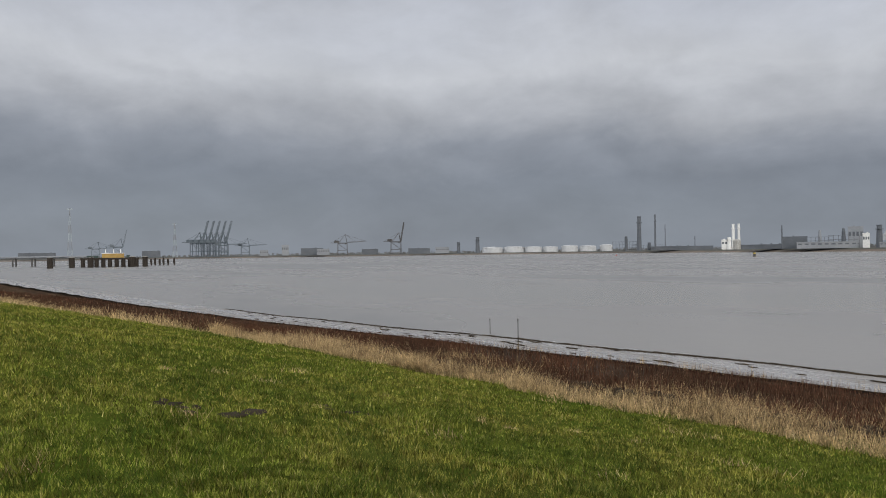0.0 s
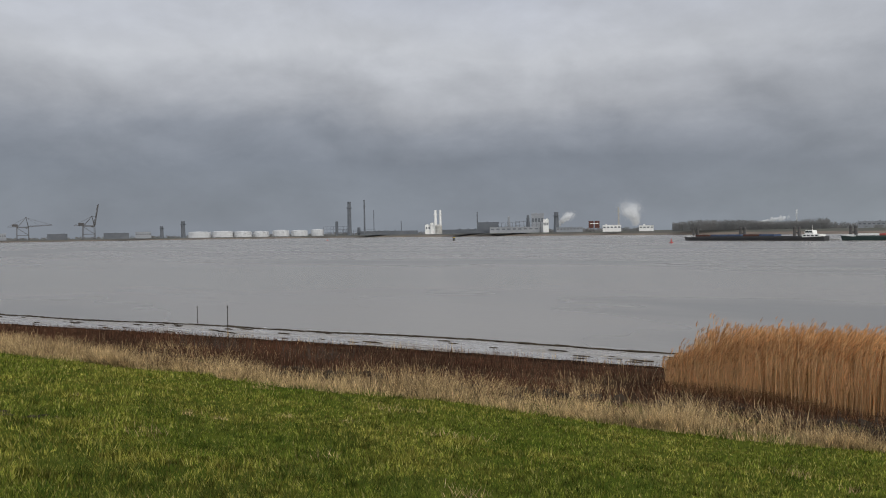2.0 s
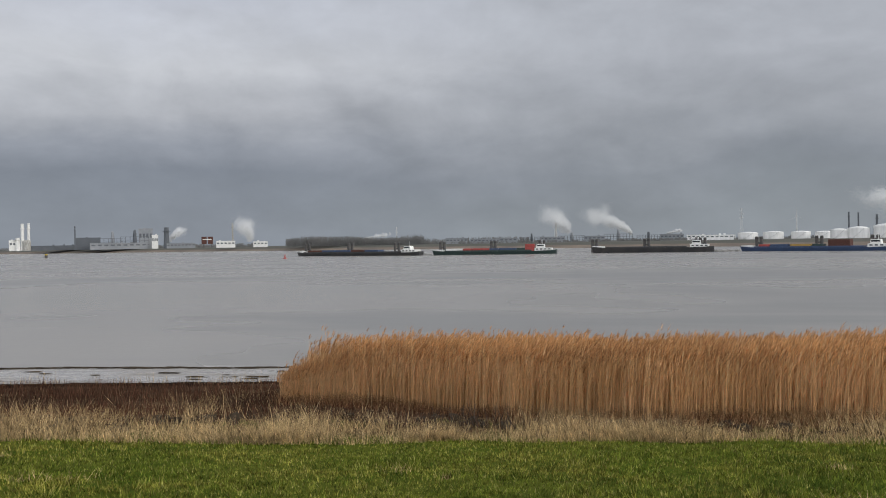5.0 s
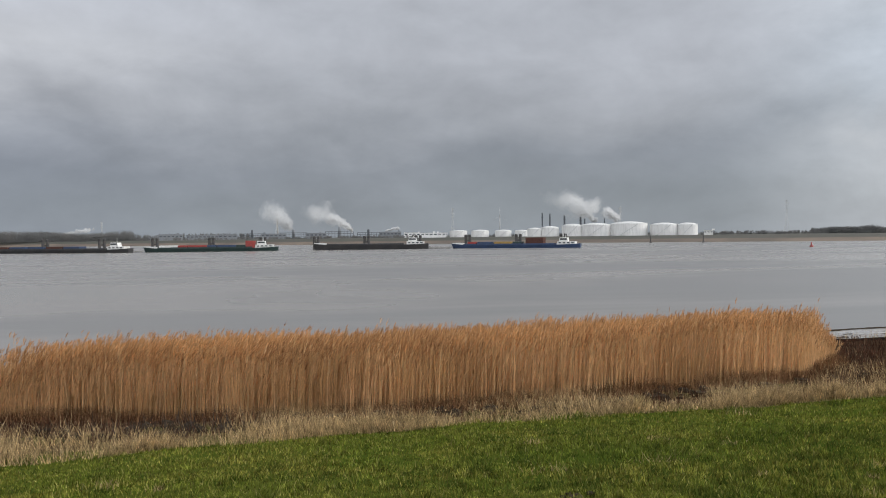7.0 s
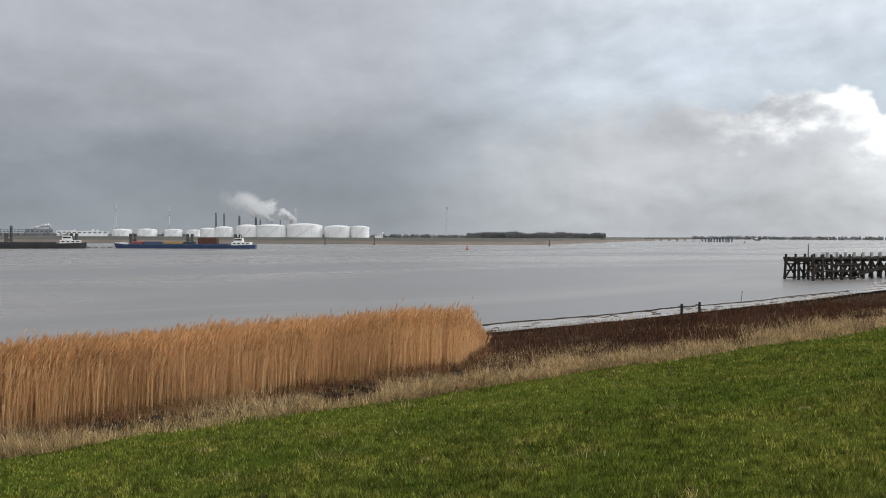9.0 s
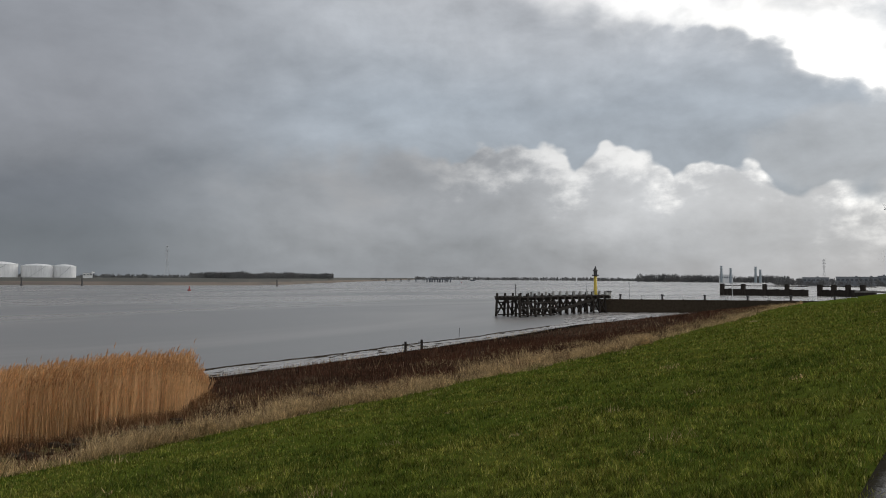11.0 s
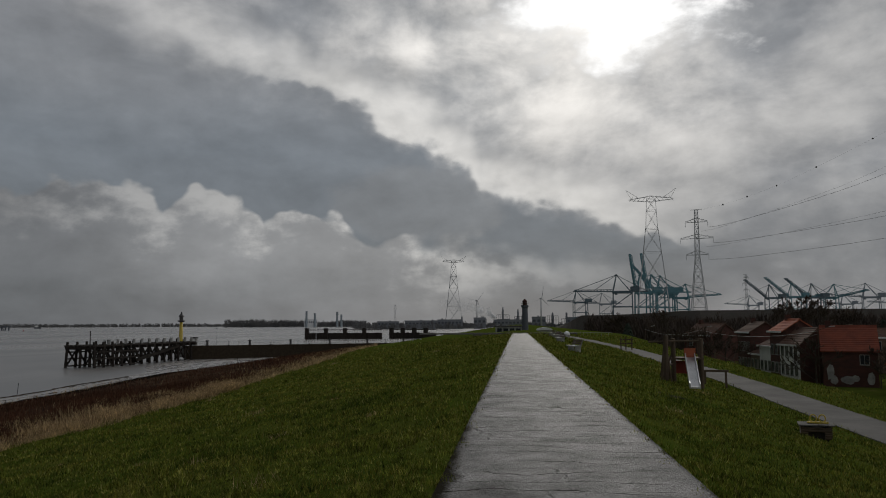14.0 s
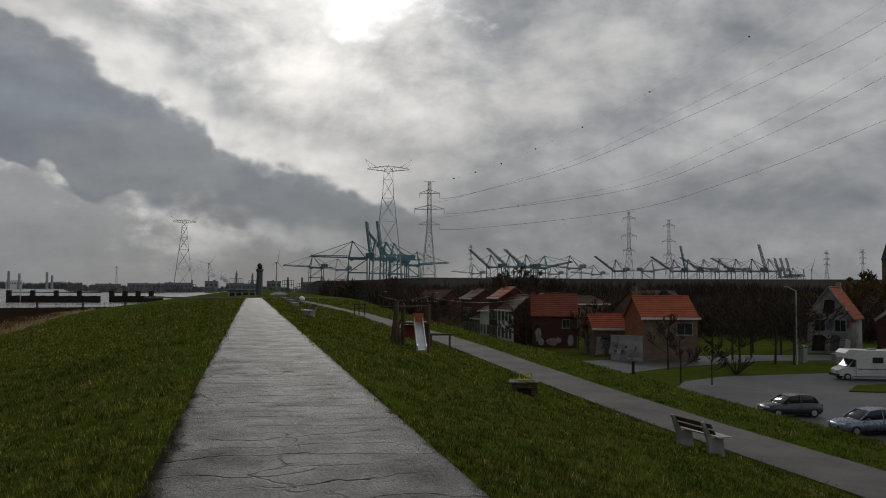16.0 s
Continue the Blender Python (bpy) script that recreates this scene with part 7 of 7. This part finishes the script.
street_lamp((63.0, 80.0, V), 20, 8.8)
street_lamp((41.2, 112.0, V), 160, 7.6, "dark wooden pole with a street lamp", "wood")
for x, y in ((34.0, 150.0), (28.0, 175.0)):
    street_lamp((x, y, V), 150, 7.5, "dim pole lamp along the lane", "wood")
for x, y, h, w in ((65.9, 82.6, 2.0, 1.1), (68.8, 80.5, 1.1, 0.8)):
    ob = thing("utility_cabinet", "grey roadside electricity cabinet", "cabinet", "roadside cabinets", (x, y, V), 25)
    part("body", Geo().box(-w / 2, -0.3, -0.1, w / 2, 0.3, h), "concrete", ob)
    part("lid", Geo().box(-w / 2 - 0.05, -0.35, h, w / 2 + 0.05, 0.35, h + 0.08), "concrete", ob)
    part("door", Geo().box(-w / 2 + 0.08, -0.33, 0.15, w / 2 - 0.08, -0.3, h - 0.15), "plant", ob)
for x, y in ((38.6, 74.0), (32.8, 94.0)):
    ob = thing("bollard", "short dark timber bollard by the street", "bollard", "street bollards", (x, y, V))
    part("body", Geo().bar((0, 0, -0.2), (0, 0, 1.2), 0.16, 0.15, 8), "timber", ob)
    part("cap", Geo().lathe([(0.17, 1.2), (0.02, 1.28)], 8), "timber", ob)
hand = thing("handrail", "dark timber handrail of the steps down the dike", "railing", "", (0, 0, 0))
pts = [(20.5, 84.0), (22.6, 84.6), (25.0, 85.2), (27.4, 85.8)]
for x, y in pts:
    part("post", Geo().bar((x, y, ground_z(x, y) - 0.2), (x, y, ground_z(x, y) + 1.0), 0.07), "wood", hand)
for p0, p1 in zip(pts, pts[1:]):
    part("rail", Geo().bar((*p0, ground_z(*p0) + 1.0), (*p1, ground_z(*p1) + 1.0), 0.06), "wood", hand)
# overhead wires between the lane poles
for q0, q1 in (((41.2, 112.0, V + 7.4), (34.0, 150.0, V + 7.2)), ((34.0, 150.0, V + 7.2), (28.0, 175.0, V + 7.2)), ((41.2, 112.0, V + 7.0), (44.7, 152.0, V + 5.8))):
    g = Geo()
    q0, q1 = Vector(q0), Vector(q1)
    pp = [q0.lerp(q1, k / 8) - Vector((0, 0, 1.0 * 4 * (k / 8) * (1 - k / 8))) for k in range(9)]
    for c0, c1 in zip(pp, pp[1:]):
        g.bar(c0, c1, 0.03, 0.03, 3)
    solid("overhead_wire", g, "dirty_white", "pale overhead wire along the lane", "wire", group="lane wires")


def bare_tree(at, tall, seed, label, twig="twig", spread_=0.35, trunk_r=None, low=0.25, fine_r=0.034):
    """A winter tree: tapered trunk, forking limbs and a crown of fine twigs."""
    rnd = random.Random(seed)
    ob = thing("tree", label, "tree", "bare trees", at)
    r0 = trunk_r or tall * 0.018
    trunk, limbs, twigs = Geo(), Geo(), Geo()
    trunk.bar((0, 0, -0.3), (rnd.uniform(-0.1, 0.1), rnd.uniform(-0.1, 0.1), tall * 0.5), r0, r0 * 0.6, 7)
    trunk.bar((0, 0, tall * 0.49), (rnd.uniform(-0.3, 0.3), rnd.uniform(-0.3, 0.3), tall * 0.86), r0 * 0.6, r0 * 0.15, 6)
    def grow(p, d, n, r, level):
        q = p + d * n
        (limbs if level < 2 else twigs).bar(p, q, max(r, fine_r), max(r * 0.55, fine_r * 0.6), 4 if level < 2 else 3)
        if level >= 5:
            return
        for _ in range(rnd.choice((2, 3, 3))):
            e = (d + Vector((rnd.uniform(-1, 1), rnd.uniform(-1, 1), rnd.uniform(-0.25, 0.75))) * 0.75).normalized()
            grow(p + d * n * rnd.uniform(0.45, 1.0), e, n * rnd.uniform(0.5, 0.8), r * 0.55, level + 1)
    for k in range(10):
        z = tall * (low + (0.8 - low) * k / 10)
        a = rnd.uniform(0, 6.28)
        d = Vector((math.cos(a), math.sin(a), rnd.uniform(0.25, 0.95))).normalized()
        grow(Vector((0, 0, z)), d, tall * spread_ * (1.05 - z / tall) * rnd.uniform(0.7, 1.1), r0 * 0.4 * (1.1 - z / tall), 1)
    part("trunk", trunk, "bark", ob)
    part("branchwork", limbs, "bark", ob)
    part("crown", twigs, twig, ob)
    return ob


bare_tree((44.5, 77.2, V), 6.8, 1, "slim young bare tree by the street")
bare_tree((39.0, 65.5, V), 5.2, 2, "slim young bare tree on the verge")
bare_tree((41.0, 63.5, V), 4.6, 12, "slim young bare tree on the verge")
bare_tree((53.6, 77.5, V), 7.6, 3, "bare roadside tree with a round crown")
bare_tree((62.3, 79.6, V), 8.6, 4, "dark bare roadside tree with dense twigs", spread_=0.42)
bare_tree((70.0, 92.0, V), 8.5, 5, "dark bare tree before the painted house")
for k in range(9):
    az = (-10.6, -13.6, -21.5, -24.0, -33.5, -35.5, -37.0, -36.0, -29.5)[k]
    d = (210, 190, 200, 170, 130, 118, 140, 160, 150)[k]
    bare_tree(pol(az, d, V), (13, 11, 13, 9, 9, 8.5, 8, 10, 9)[k], 20 + k, "dark bare tree behind the village houses", spread_=0.45, fine_r=0.06)
for k in range(7):
    q = pol(-18.2 - 0.42 * k, 300 + 5 * k, V)
    bare_tree(q, 18 + (k * 5) % 4, 40 + k, "tall bare poplar rising over the embankment", spread_=0.3, fine_r=0.10)
for k in range(6):
    bare_tree(pol(-7.6 - 0.7 * k, 240 + 8 * k, V), 12.5 - (k % 3), 50 + k, "dark bare tree near the lane end", spread_=0.45, fine_r=0.10)
for k in range(4):
    bare_tree(pol(-41.3 - 0.8 * k, 150 + 5 * k, V), 12.5 + (k % 2), 60 + k, "ochre-twigged tree behind the gabled houses", "amber_leaf", 0.42, fine_r=0.09)
for k, (az, d, tall) in enumerate(((-20.0, 114.5, 7.0), (-23.7, 116, 6.0), (-24.4, 106, 4.5), (-32.9, 108, 8.0), (-34.2, 104, 8.0), (-35.4, 110, 7.5), (-36.9, 101, 8.5), (-13.4, 150, 8.0), (-14.4, 138, 6.5), (-11.9, 160, 8.5), (-25.6, 122, 8.0), (-38.2, 118, 8.0))):
    bare_tree(pol(az, d, V), tall, 80 + k, "dark bare garden tree among the houses", spread_=0.5, low=0.12, fine_r=0.045)
# the many-stemmed shrub on the island
shrub = thing("shrub", "low many-stemmed bare shrub on the green", "shrub", "", (49.3, 72.0, V))
rnd = random.Random(8)
stems, tw = Geo(), Geo()
for k in range(26):
    a = rnd.uniform(0, 6.28)
    d = Vector((math.cos(a), math.sin(a), rnd.uniform(0.5, 1.2))).normalized()
    n = rnd.uniform(1.4, 2.6)
    stems.bar((0, 0, -0.1), d * n, 0.045, 0.02, 4)
    for _ in range(5):
        e = (d + Vector((rnd.uniform(-1, 1), rnd.uniform(-1, 1), rnd.uniform(-0.2, 0.6))) * 0.6).normalized()
        q = d * n * rnd.uniform(0.4, 1)
        tw.bar(q, q + e * rnd.uniform(0.4, 0.9), 0.018, 0.006, 3)
part("stem_cluster", stems, "bark", shrub)
part("twig_cluster", tw, "twig", shrub)


def conifer(at, tall, wide, seed, label):
    rnd = random.Random(seed)
    ob = thing("conifer", label, "tree", "conifers", at)
    crown = Geo()
    for k in range(260):
        t = rnd.random() ** 0.8
        r = wide * (1 - t) ** 0.8 * rnd.uniform(0.6, 1.05)
        a = rnd.uniform(0, 6.28)
        q = Vector((r * math.cos(a), r * math.sin(a), tall * (0.08 + 0.92 * t)))
        crown.bar(q + Vector((0, 0, 0.3)), q + Vector((math.cos(a) * 0.6, math.sin(a) * 0.6, -0.25)), 0.32, 0.04, 4, 0.5)
    part("trunk", Geo().bar((0, 0, -0.2), (0, 0, tall * 0.9), 0.2, 0.05, 6), "bark", ob)
    part("crown", crown, "conifer", ob)


conifer(pol(-29.7, 150, V), 8.8, 2.4, 1, "dark green conifer behind the orange roof")
conifer(pol(-7.9, 185, V), 8.2, 2.4, 2, "dark conifer near the lane end")
conifer(pol(-24.0, 190, V), 9.0, 2.0, 3, "dark slim conifer among bare trees")


# ---- grass, reeds, marsh ----
rng = np.random.default_rng(7)


def blades(name, x, y, z, tall, wide, lean, mat, label, category, tips=None):
    """One-triangle blades at many places, as one mesh."""
    n = len(x)
    a = rng.uniform(0, 2 * np.pi, n)
    b = a + rng.normal(0, 0.9, n)
    base = np.stack([x, y, z], -1)
    side = np.stack([np.cos(a), np.sin(a), np.zeros(n)], -1) * (wide * 0.5)[:, None]
    tip = base + np.stack([np.cos(b + 1.57) * lean, np.sin(b + 1.57) * lean, tall], -1)
    v = np.stack([base - side, base + side, tip], 1).reshape(-1, 3)
    f = np.arange(3 * n).reshape(-1, 3)
    ob = new(name, arrays(name, v, f, M[mat]))
    return tagged(ob, label, category, kind="stuff")


def scatter(n, x0, x1, y0, y1):
    return rng.uniform(x0, x1, n), rng.uniform(y0, y1, n)


def clump(x, y, scale, seed):
    """Nought to one: where growth is thick."""
    return np.clip(0.62 * blotch(x, y, 1.6 / scale, seed) + 0.38 * blotch(x, y, 0.6 / scale, seed + 3), 0, 1)


def near_turf():
    """Turf thick close by and thinner outwards, on both sides of the crest."""
    n = 1250000
    r = 4.5 * (150 / 4.5) ** (rng.uniform(0, 1, n) ** 1.12)
    a = rng.uniform(-50, 185, n) * np.pi / 180
    x, y = -r * np.sin(a), r * np.cos(a)
    c, pc = bend(y), path_bend(y)
    foot = lines(y)[0]
    ragged = 0.10 * np.sin(y * 3.1) + 0.08 * np.sin(y * 7.7 + 1)
    keep = ((x < -0.76 + pc + ragged) & (x > foot - 0.4)) | ((x > 1.78 + pc + ragged) & (x < lane_x(y) + 0.1 + pc)) | ((x > lane_x(y) + 2.3 + pc) & (x < 21.5 + pc))
    keep &= rng.uniform(0, 1, len(x)) < 0.45 + 0.75 * clump(x, y, 1.6, 2)
    x, y = x[keep], y[keep]
    r = np.hypot(x, y)
    z = height(x, y)[0]
    tuft = clump(x, y, 3.0, 5) ** 3
    tall = rng.uniform(0.03, 0.075, len(x)) * (0.65 + 1.5 * tuft) * (1 + r / 40)
    blades("grass", x, y, z - 0.01, tall, np.clip(0.004 + r * 0.0011, 0.006, 0.12), tall * rng.uniform(0.2, 0.9, len(x)), "turf", "short green dike turf with darker tufts", "grass")


near_turf()


def turf_tufts():
    """Coarser dark tufts and flattened pale ones standing out of the turf."""
    for name, mat, count, label in (("grass_tuft", "tuft", 9000, "coarse dark green grass tufts in the turf"), ("dry_tuft", "straw", 320, "small pale dry tufts in the turf")):
        r = 5.0 * (120 / 5.0) ** rng.uniform(0, 1, count)
        a = rng.uniform(-45, 185, count) * np.pi / 180
        x, y = -r * np.sin(a), r * np.cos(a)
        pc = path_bend(y)
        keep = ((x < -1.0 + pc) & (x > lines(y)[0])) | ((x > 2.1 + pc) & (x < lane_x(y) - 0.2 + pc)) | ((x > lane_x(y) + 2.6 + pc) & (x < 21 + pc))
        keep &= rng.uniform(0, 1, count) < 0.15 + 1.3 * blotch(x, y, 5.0, 31) ** 2
        x, y, r = x[keep], y[keep], r[keep]
        k = 34
        own = np.repeat(rng.uniform(0.05, 0.17, len(x)) * (1 + r / 90), k)
        px, py = np.repeat(x, k) + rng.normal(0, 1, len(x) * k) * own, np.repeat(y, k) + rng.normal(0, 1, len(x) * k) * own
        rr = np.hypot(px, py)
        tall = own * rng.uniform(0.35, 1.0, len(px)) + 0.02
        blades(name, px, py, height(px, py)[0] - 0.01, tall, np.clip(0.004 + rr * 0.0006, 0.006, 0.07), tall * rng.uniform(0.3, 1.1, len(px)), mat, label, "grass")


turf_tufts()


def marsh_growth():
    """Pale dry grass along the foot of the dike, rust-brown stalks beyond it."""
    n = 300000
    y = np.concatenate([rng.uniform(-45, 60, n * 3 // 4), rng.uniform(-140, 190, n // 4)])
    foot, edge, wet = lines(y)
    u = rng.exponential(1.0, len(y))
    wave = 1.0 + 0.5 * np.sin(y * 0.33) + 0.4 * np.sin(y * 0.9 + 1)
    x = foot + 0.9 + 1.6 * (blotch(y, 0 * y, 3.0, 41) - 0.5) - u * 1.9 * wave
    keep = (x > edge) & (rng.uniform(0, 1, len(y)) < 0.06 + 1.7 * clump(x, y, 1.0, 3) ** 3)
    x, y = x[keep], y[keep]
    r = np.hypot(x, y)
    tall = rng.uniform(0.2, 0.62, len(x)) * (0.35 + 1.4 * clump(x, y, 1.0, 3) ** 1.5)
    blades("dry_grass", x, y, height(x, y)[0] - 0.02, tall, np.clip(0.006 + r * 0.0004, 0.01, 0.05), tall * rng.uniform(0.2, 0.9, len(x)), "straw", "pale dry winter grass along the dike foot", "grass")
    n = 260000
    y = np.concatenate([rng.uniform(-60, 80, n * 2 // 3), rng.uniform(-160, 200, n // 3)])
    foot, edge, wet = lines(y)
    x = edge + 2.5 + (foot - edge - 2.5) * rng.beta(1.6, 1.1, len(y))
    keep = rng.uniform(0, 1, len(y)) < 0.2 + clump(x, y, 0.8, 11) ** 1.2
    x, y = x[keep], y[keep]
    r = np.hypot(x, y)
    tall = rng.uniform(0.15, 0.7, len(x)) * (0.5 + 0.8 * clump(x, y, 0.9, 4))
    blades("marsh_stalks", x, y, height(x, y)[0] - 0.02, tall, np.clip(0.006 + r * 0.0004, 0.01, 0.07), tall * rng.uniform(0.1, 0.6, len(x)), "rust", "rust-brown dead marsh plants", "marsh plants")
    y = rng.uniform(-60, 110, 5200)
    foot, edge, wet = lines(y)
    x = edge + rng.exponential(1.6, len(y)) - 0.3
    keep = rng.uniform(0, 1, len(y)) < 1.4 * clump(x, y, 0.5, 21) ** 2
    x, y = x[keep], y[keep]
    tall = rng.uniform(0.35, 0.95, len(x))
    blades("edge_stalks", x, y, height(x, y)[0] - 0.02, tall, np.full(len(x), 0.022), tall * rng.uniform(0.02, 0.25, len(x)), "straw", "sparse pale stalks along the marsh edge", "marsh plants")


marsh_growth()


def reed_bed():
    """Tall winter reeds: leaning stalks, hanging leaves and feathered heads."""
    n = 70000
    y = rng.uniform(-10.9, 26.0, n)
    front = np.interp(y, [-11, -9, -5, 0, 10, 16, 20, 23, 26], [-28.5, -27.2, -26.0, -25.3, -25.6, -26.6, -28.2, -30.2, -33])
    front -= 1.3 * blotch(y, 0 * y, 3.4, 51) - np.interp(y, [0, 8], [0.5, 1.1]) + np.abs(rng.normal(0, 0.25, n))
    back = np.interp(y, [-11, -8, 0, 15, 22, 26], [-30, -33.5, -35, -36.5, -37, -36])
    u = rng.beta(1.0, 1.5, n)
    x = front + (back - front) * u
    z = height(x, y)[0]
    edge_k = np.clip(np.minimum(y + 11.0, 26.1 - y) / rng.uniform(1.5, 8.0, n), 0.08, 1)
    tall = (rng.normal(2.34, 0.17, n) + np.interp(y, [6, 16], [0.0, 0.03]) + 0.16 * (clump(x, y, 0.7, 9) - 0.5) * 2) * (0.42 + 0.58 * edge_k)
    tall *= np.where(rng.uniform(0, 1, n) < 0.12, rng.uniform(0.5, 0.9, n), 1.0)
    tall = np.maximum(tall + 0.12 * rng.normal(0, 1, n) * np.clip(edge_k, 0.3, 1), 0.3)
    lx, ly = rng.normal(-0.03, 0.13, n), rng.normal(0.09, 0.14, n)
    face = rng.uniform(0, np.pi, n)
    w = rng.uniform(0.005, 0.009, n)
    side = np.stack([np.cos(face) * w, np.sin(face) * w, np.zeros(n)], -1)
    p0 = np.stack([x, y, z - 0.05], -1)
    p1 = p0 + np.stack([lx * 0.35, ly * 0.35, tall * 0.55], -1)
    p2 = p0 + np.stack([lx, ly, tall], -1)
    v = np.stack([p0 - side, p0 + side, p1 - side * 0.9, p1 + side * 0.9, p2], 1)
    f = np.array([[0, 1, 3], [0, 3, 2], [2, 3, 4]])
    vs, fs = [v.reshape(-1, 3)], [(np.arange(n)[:, None, None] * 5 + f[None]).reshape(-1, 3)]
    count = n * 5
    for k in range(3):
        t = rng.uniform(0.25, 0.9, n)
        q = p0 + (p2 - p0) * t[:, None]
        a = rng.uniform(0, 2 * np.pi, n)
        s = rng.uniform(0.04, 0.14, n)
        tip = q + np.stack([np.cos(a) * s + 0.02, np.sin(a) * s + 0.08, rng.uniform(0.15, 0.5, n)], -1)
        b = np.stack([np.cos(a + 1.57), np.sin(a + 1.57), np.zeros(n)], -1) * rng.uniform(0.006, 0.013, n)[:, None]
        vs.append(np.stack([q - b, q + b, tip], 1).reshape(-1, 3))
        fs.append(count + np.arange(3 * n).reshape(-1, 3))
        count += 3 * n
    k = rng.integers(0, n, 46000)
    bx, by = front[k] + rng.normal(-0.3, 0.55, len(k)), y[k] + rng.normal(0, 0.2, len(k))
    low = rng.uniform(0.1, 0.55, len(k)) * (0.5 + blotch(bx, by, 1.3, 61))
    blades("reed_litter", bx, by, height(bx, by)[0] - 0.02, low, np.full(len(k), 0.022), low * rng.uniform(0.3, 1.2, len(k)), "litter", "dark broken stalks and litter under the reeds", "reed litter")
    tagged(new("reeds", arrays("reeds", np.concatenate(vs), np.concatenate(fs), M["reed"])), "tall golden-brown winter reed bed at the river edge", "reeds", kind="stuff")
    keep = rng.uniform(0, 1, n) < 0.6
    q, m = p2[keep], int(keep.sum())
    vs = []
    for k in range(5):
        a = rng.uniform(0, 2 * np.pi, m)
        droop = np.stack([np.cos(a) * 0.05 - 0.03, np.sin(a) * 0.05 + 0.09, rng.uniform(-0.04, 0.08, m)], -1) * rng.uniform(0.7, 1.5, m)[:, None]
        low = q - np.stack([np.zeros(m), np.zeros(m), rng.uniform(0.05, 0.22, m)], -1)
        b = np.stack([np.cos(a + 1.57), np.sin(a + 1.57), np.zeros(m)], -1) * 0.014
        vs.append(np.stack([low - b, low + b, q + droop], 1).reshape(-1, 3))
    v = np.concatenate(vs)
    tagged(new("reed_plumes", arrays("reed_plumes", v, np.arange(len(v)).reshape(-1, 3), M["plume"])), "brown feathered reed heads", "reeds", kind="stuff")


reed_bed()


def drift_line():
    """Rubble, driftwood and dead stems strewn along the marsh, weed along the water's edge."""
    rnd = random.Random(17)
    geo = Geo()
    for k in range(420):
        y = rnd.uniform(-40, 30)
        foot = float(lines(np.array(y))[0])
        x = foot - rnd.uniform(1.5, 5.0)
        s = rnd.uniform(0.06, 0.26)
        geo.lump((x, y, ground_z(x, y) + s * 0.2), (s * 1.4, s, s * 0.6), rnd.random(), 4, 6, 0.4)
    tagged(new("rubble", geo.mesh("rubble", "soil")), "dark rubble stones along the dike foot", "rubble", kind="stuff")
    geo = Geo()
    for k in range(2600):
        y = rnd.uniform(-130, 130)
        foot, edge, wet = [float(v) for v in lines(np.array(y))]
        near = wet + 0.9 + 0.5 * math.sin(y * 0.21) + rnd.gauss(0, 0.12)
        x = near if k % 16 else edge - rnd.uniform(2, abs(edge - wet) - 1)
        s = rnd.uniform(0.08, 0.30)
        geo.lump((x, y, max(ground_z(x, y), WATER) + 0.03), (s * 0.6, s * 3.0, s * 0.22), rnd.random(), 4, 6, 0.4)
    tagged(new("tide_wrack", geo.mesh("tide_wrack", "soil")), "dark ridges of weed and mud at the water's edge", "wrack", kind="stuff")
    geo = Geo()
    for cx, cy, n, h in ((-22.6, -2.8, 140, 0.75), (-25.5, -26.0, 120, 1.0), (-25.0, -33.0, 120, 1.1), (-24.6, 2.5, 60, 0.5), (-22.5, -9.0, 60, 0.5), (-36.0, 75.0, 60, 0.9), (-33.0, 52.0, 60, 0.8)):
        for k in range(n):
            x, y = rnd.gauss(cx, 0.55), rnd.gauss(cy, 1.3)
            d = Vector((rnd.uniform(-0.6, 0.6), rnd.uniform(-0.6, 0.6), 1)).normalized()
            q = Vector((x, y, ground_z(x, y) - 0.05))
            geo.bar(q, q + d * rnd.uniform(0.3, 1.0) * h, 0.016, 0.005, 3)
    tagged(new("brushwood", geo.mesh("brushwood", "twig")), "tangles of dark brushwood in the marsh", "brushwood", kind="stuff")


drift_line()

# bare earth patches worn in the turf
rnd = random.Random(5)
earth = Geo()
for x, y, r in ((-3.0, -9.5, 0.28), (-2.4, -10.3, 0.2), (-5.2, -11.0, 0.25), (-8.4, 3.2, 0.12), (4.9, 26.0, 0.3)):
    for k in range(7):
        px, py = x + rnd.gauss(0, r), y + rnd.gauss(0, r)
        earth.lump((px, py, ground_z(px, py) + 0.015), (r * rnd.uniform(0.3, 0.6), r * rnd.uniform(0.3, 0.7), 0.02), rnd.random(), 4, 8, 0.3)
tagged(new("molehills", earth.mesh("molehills", "soil")), "small patches of bare dark earth in the turf", "earth", kind="stuff")
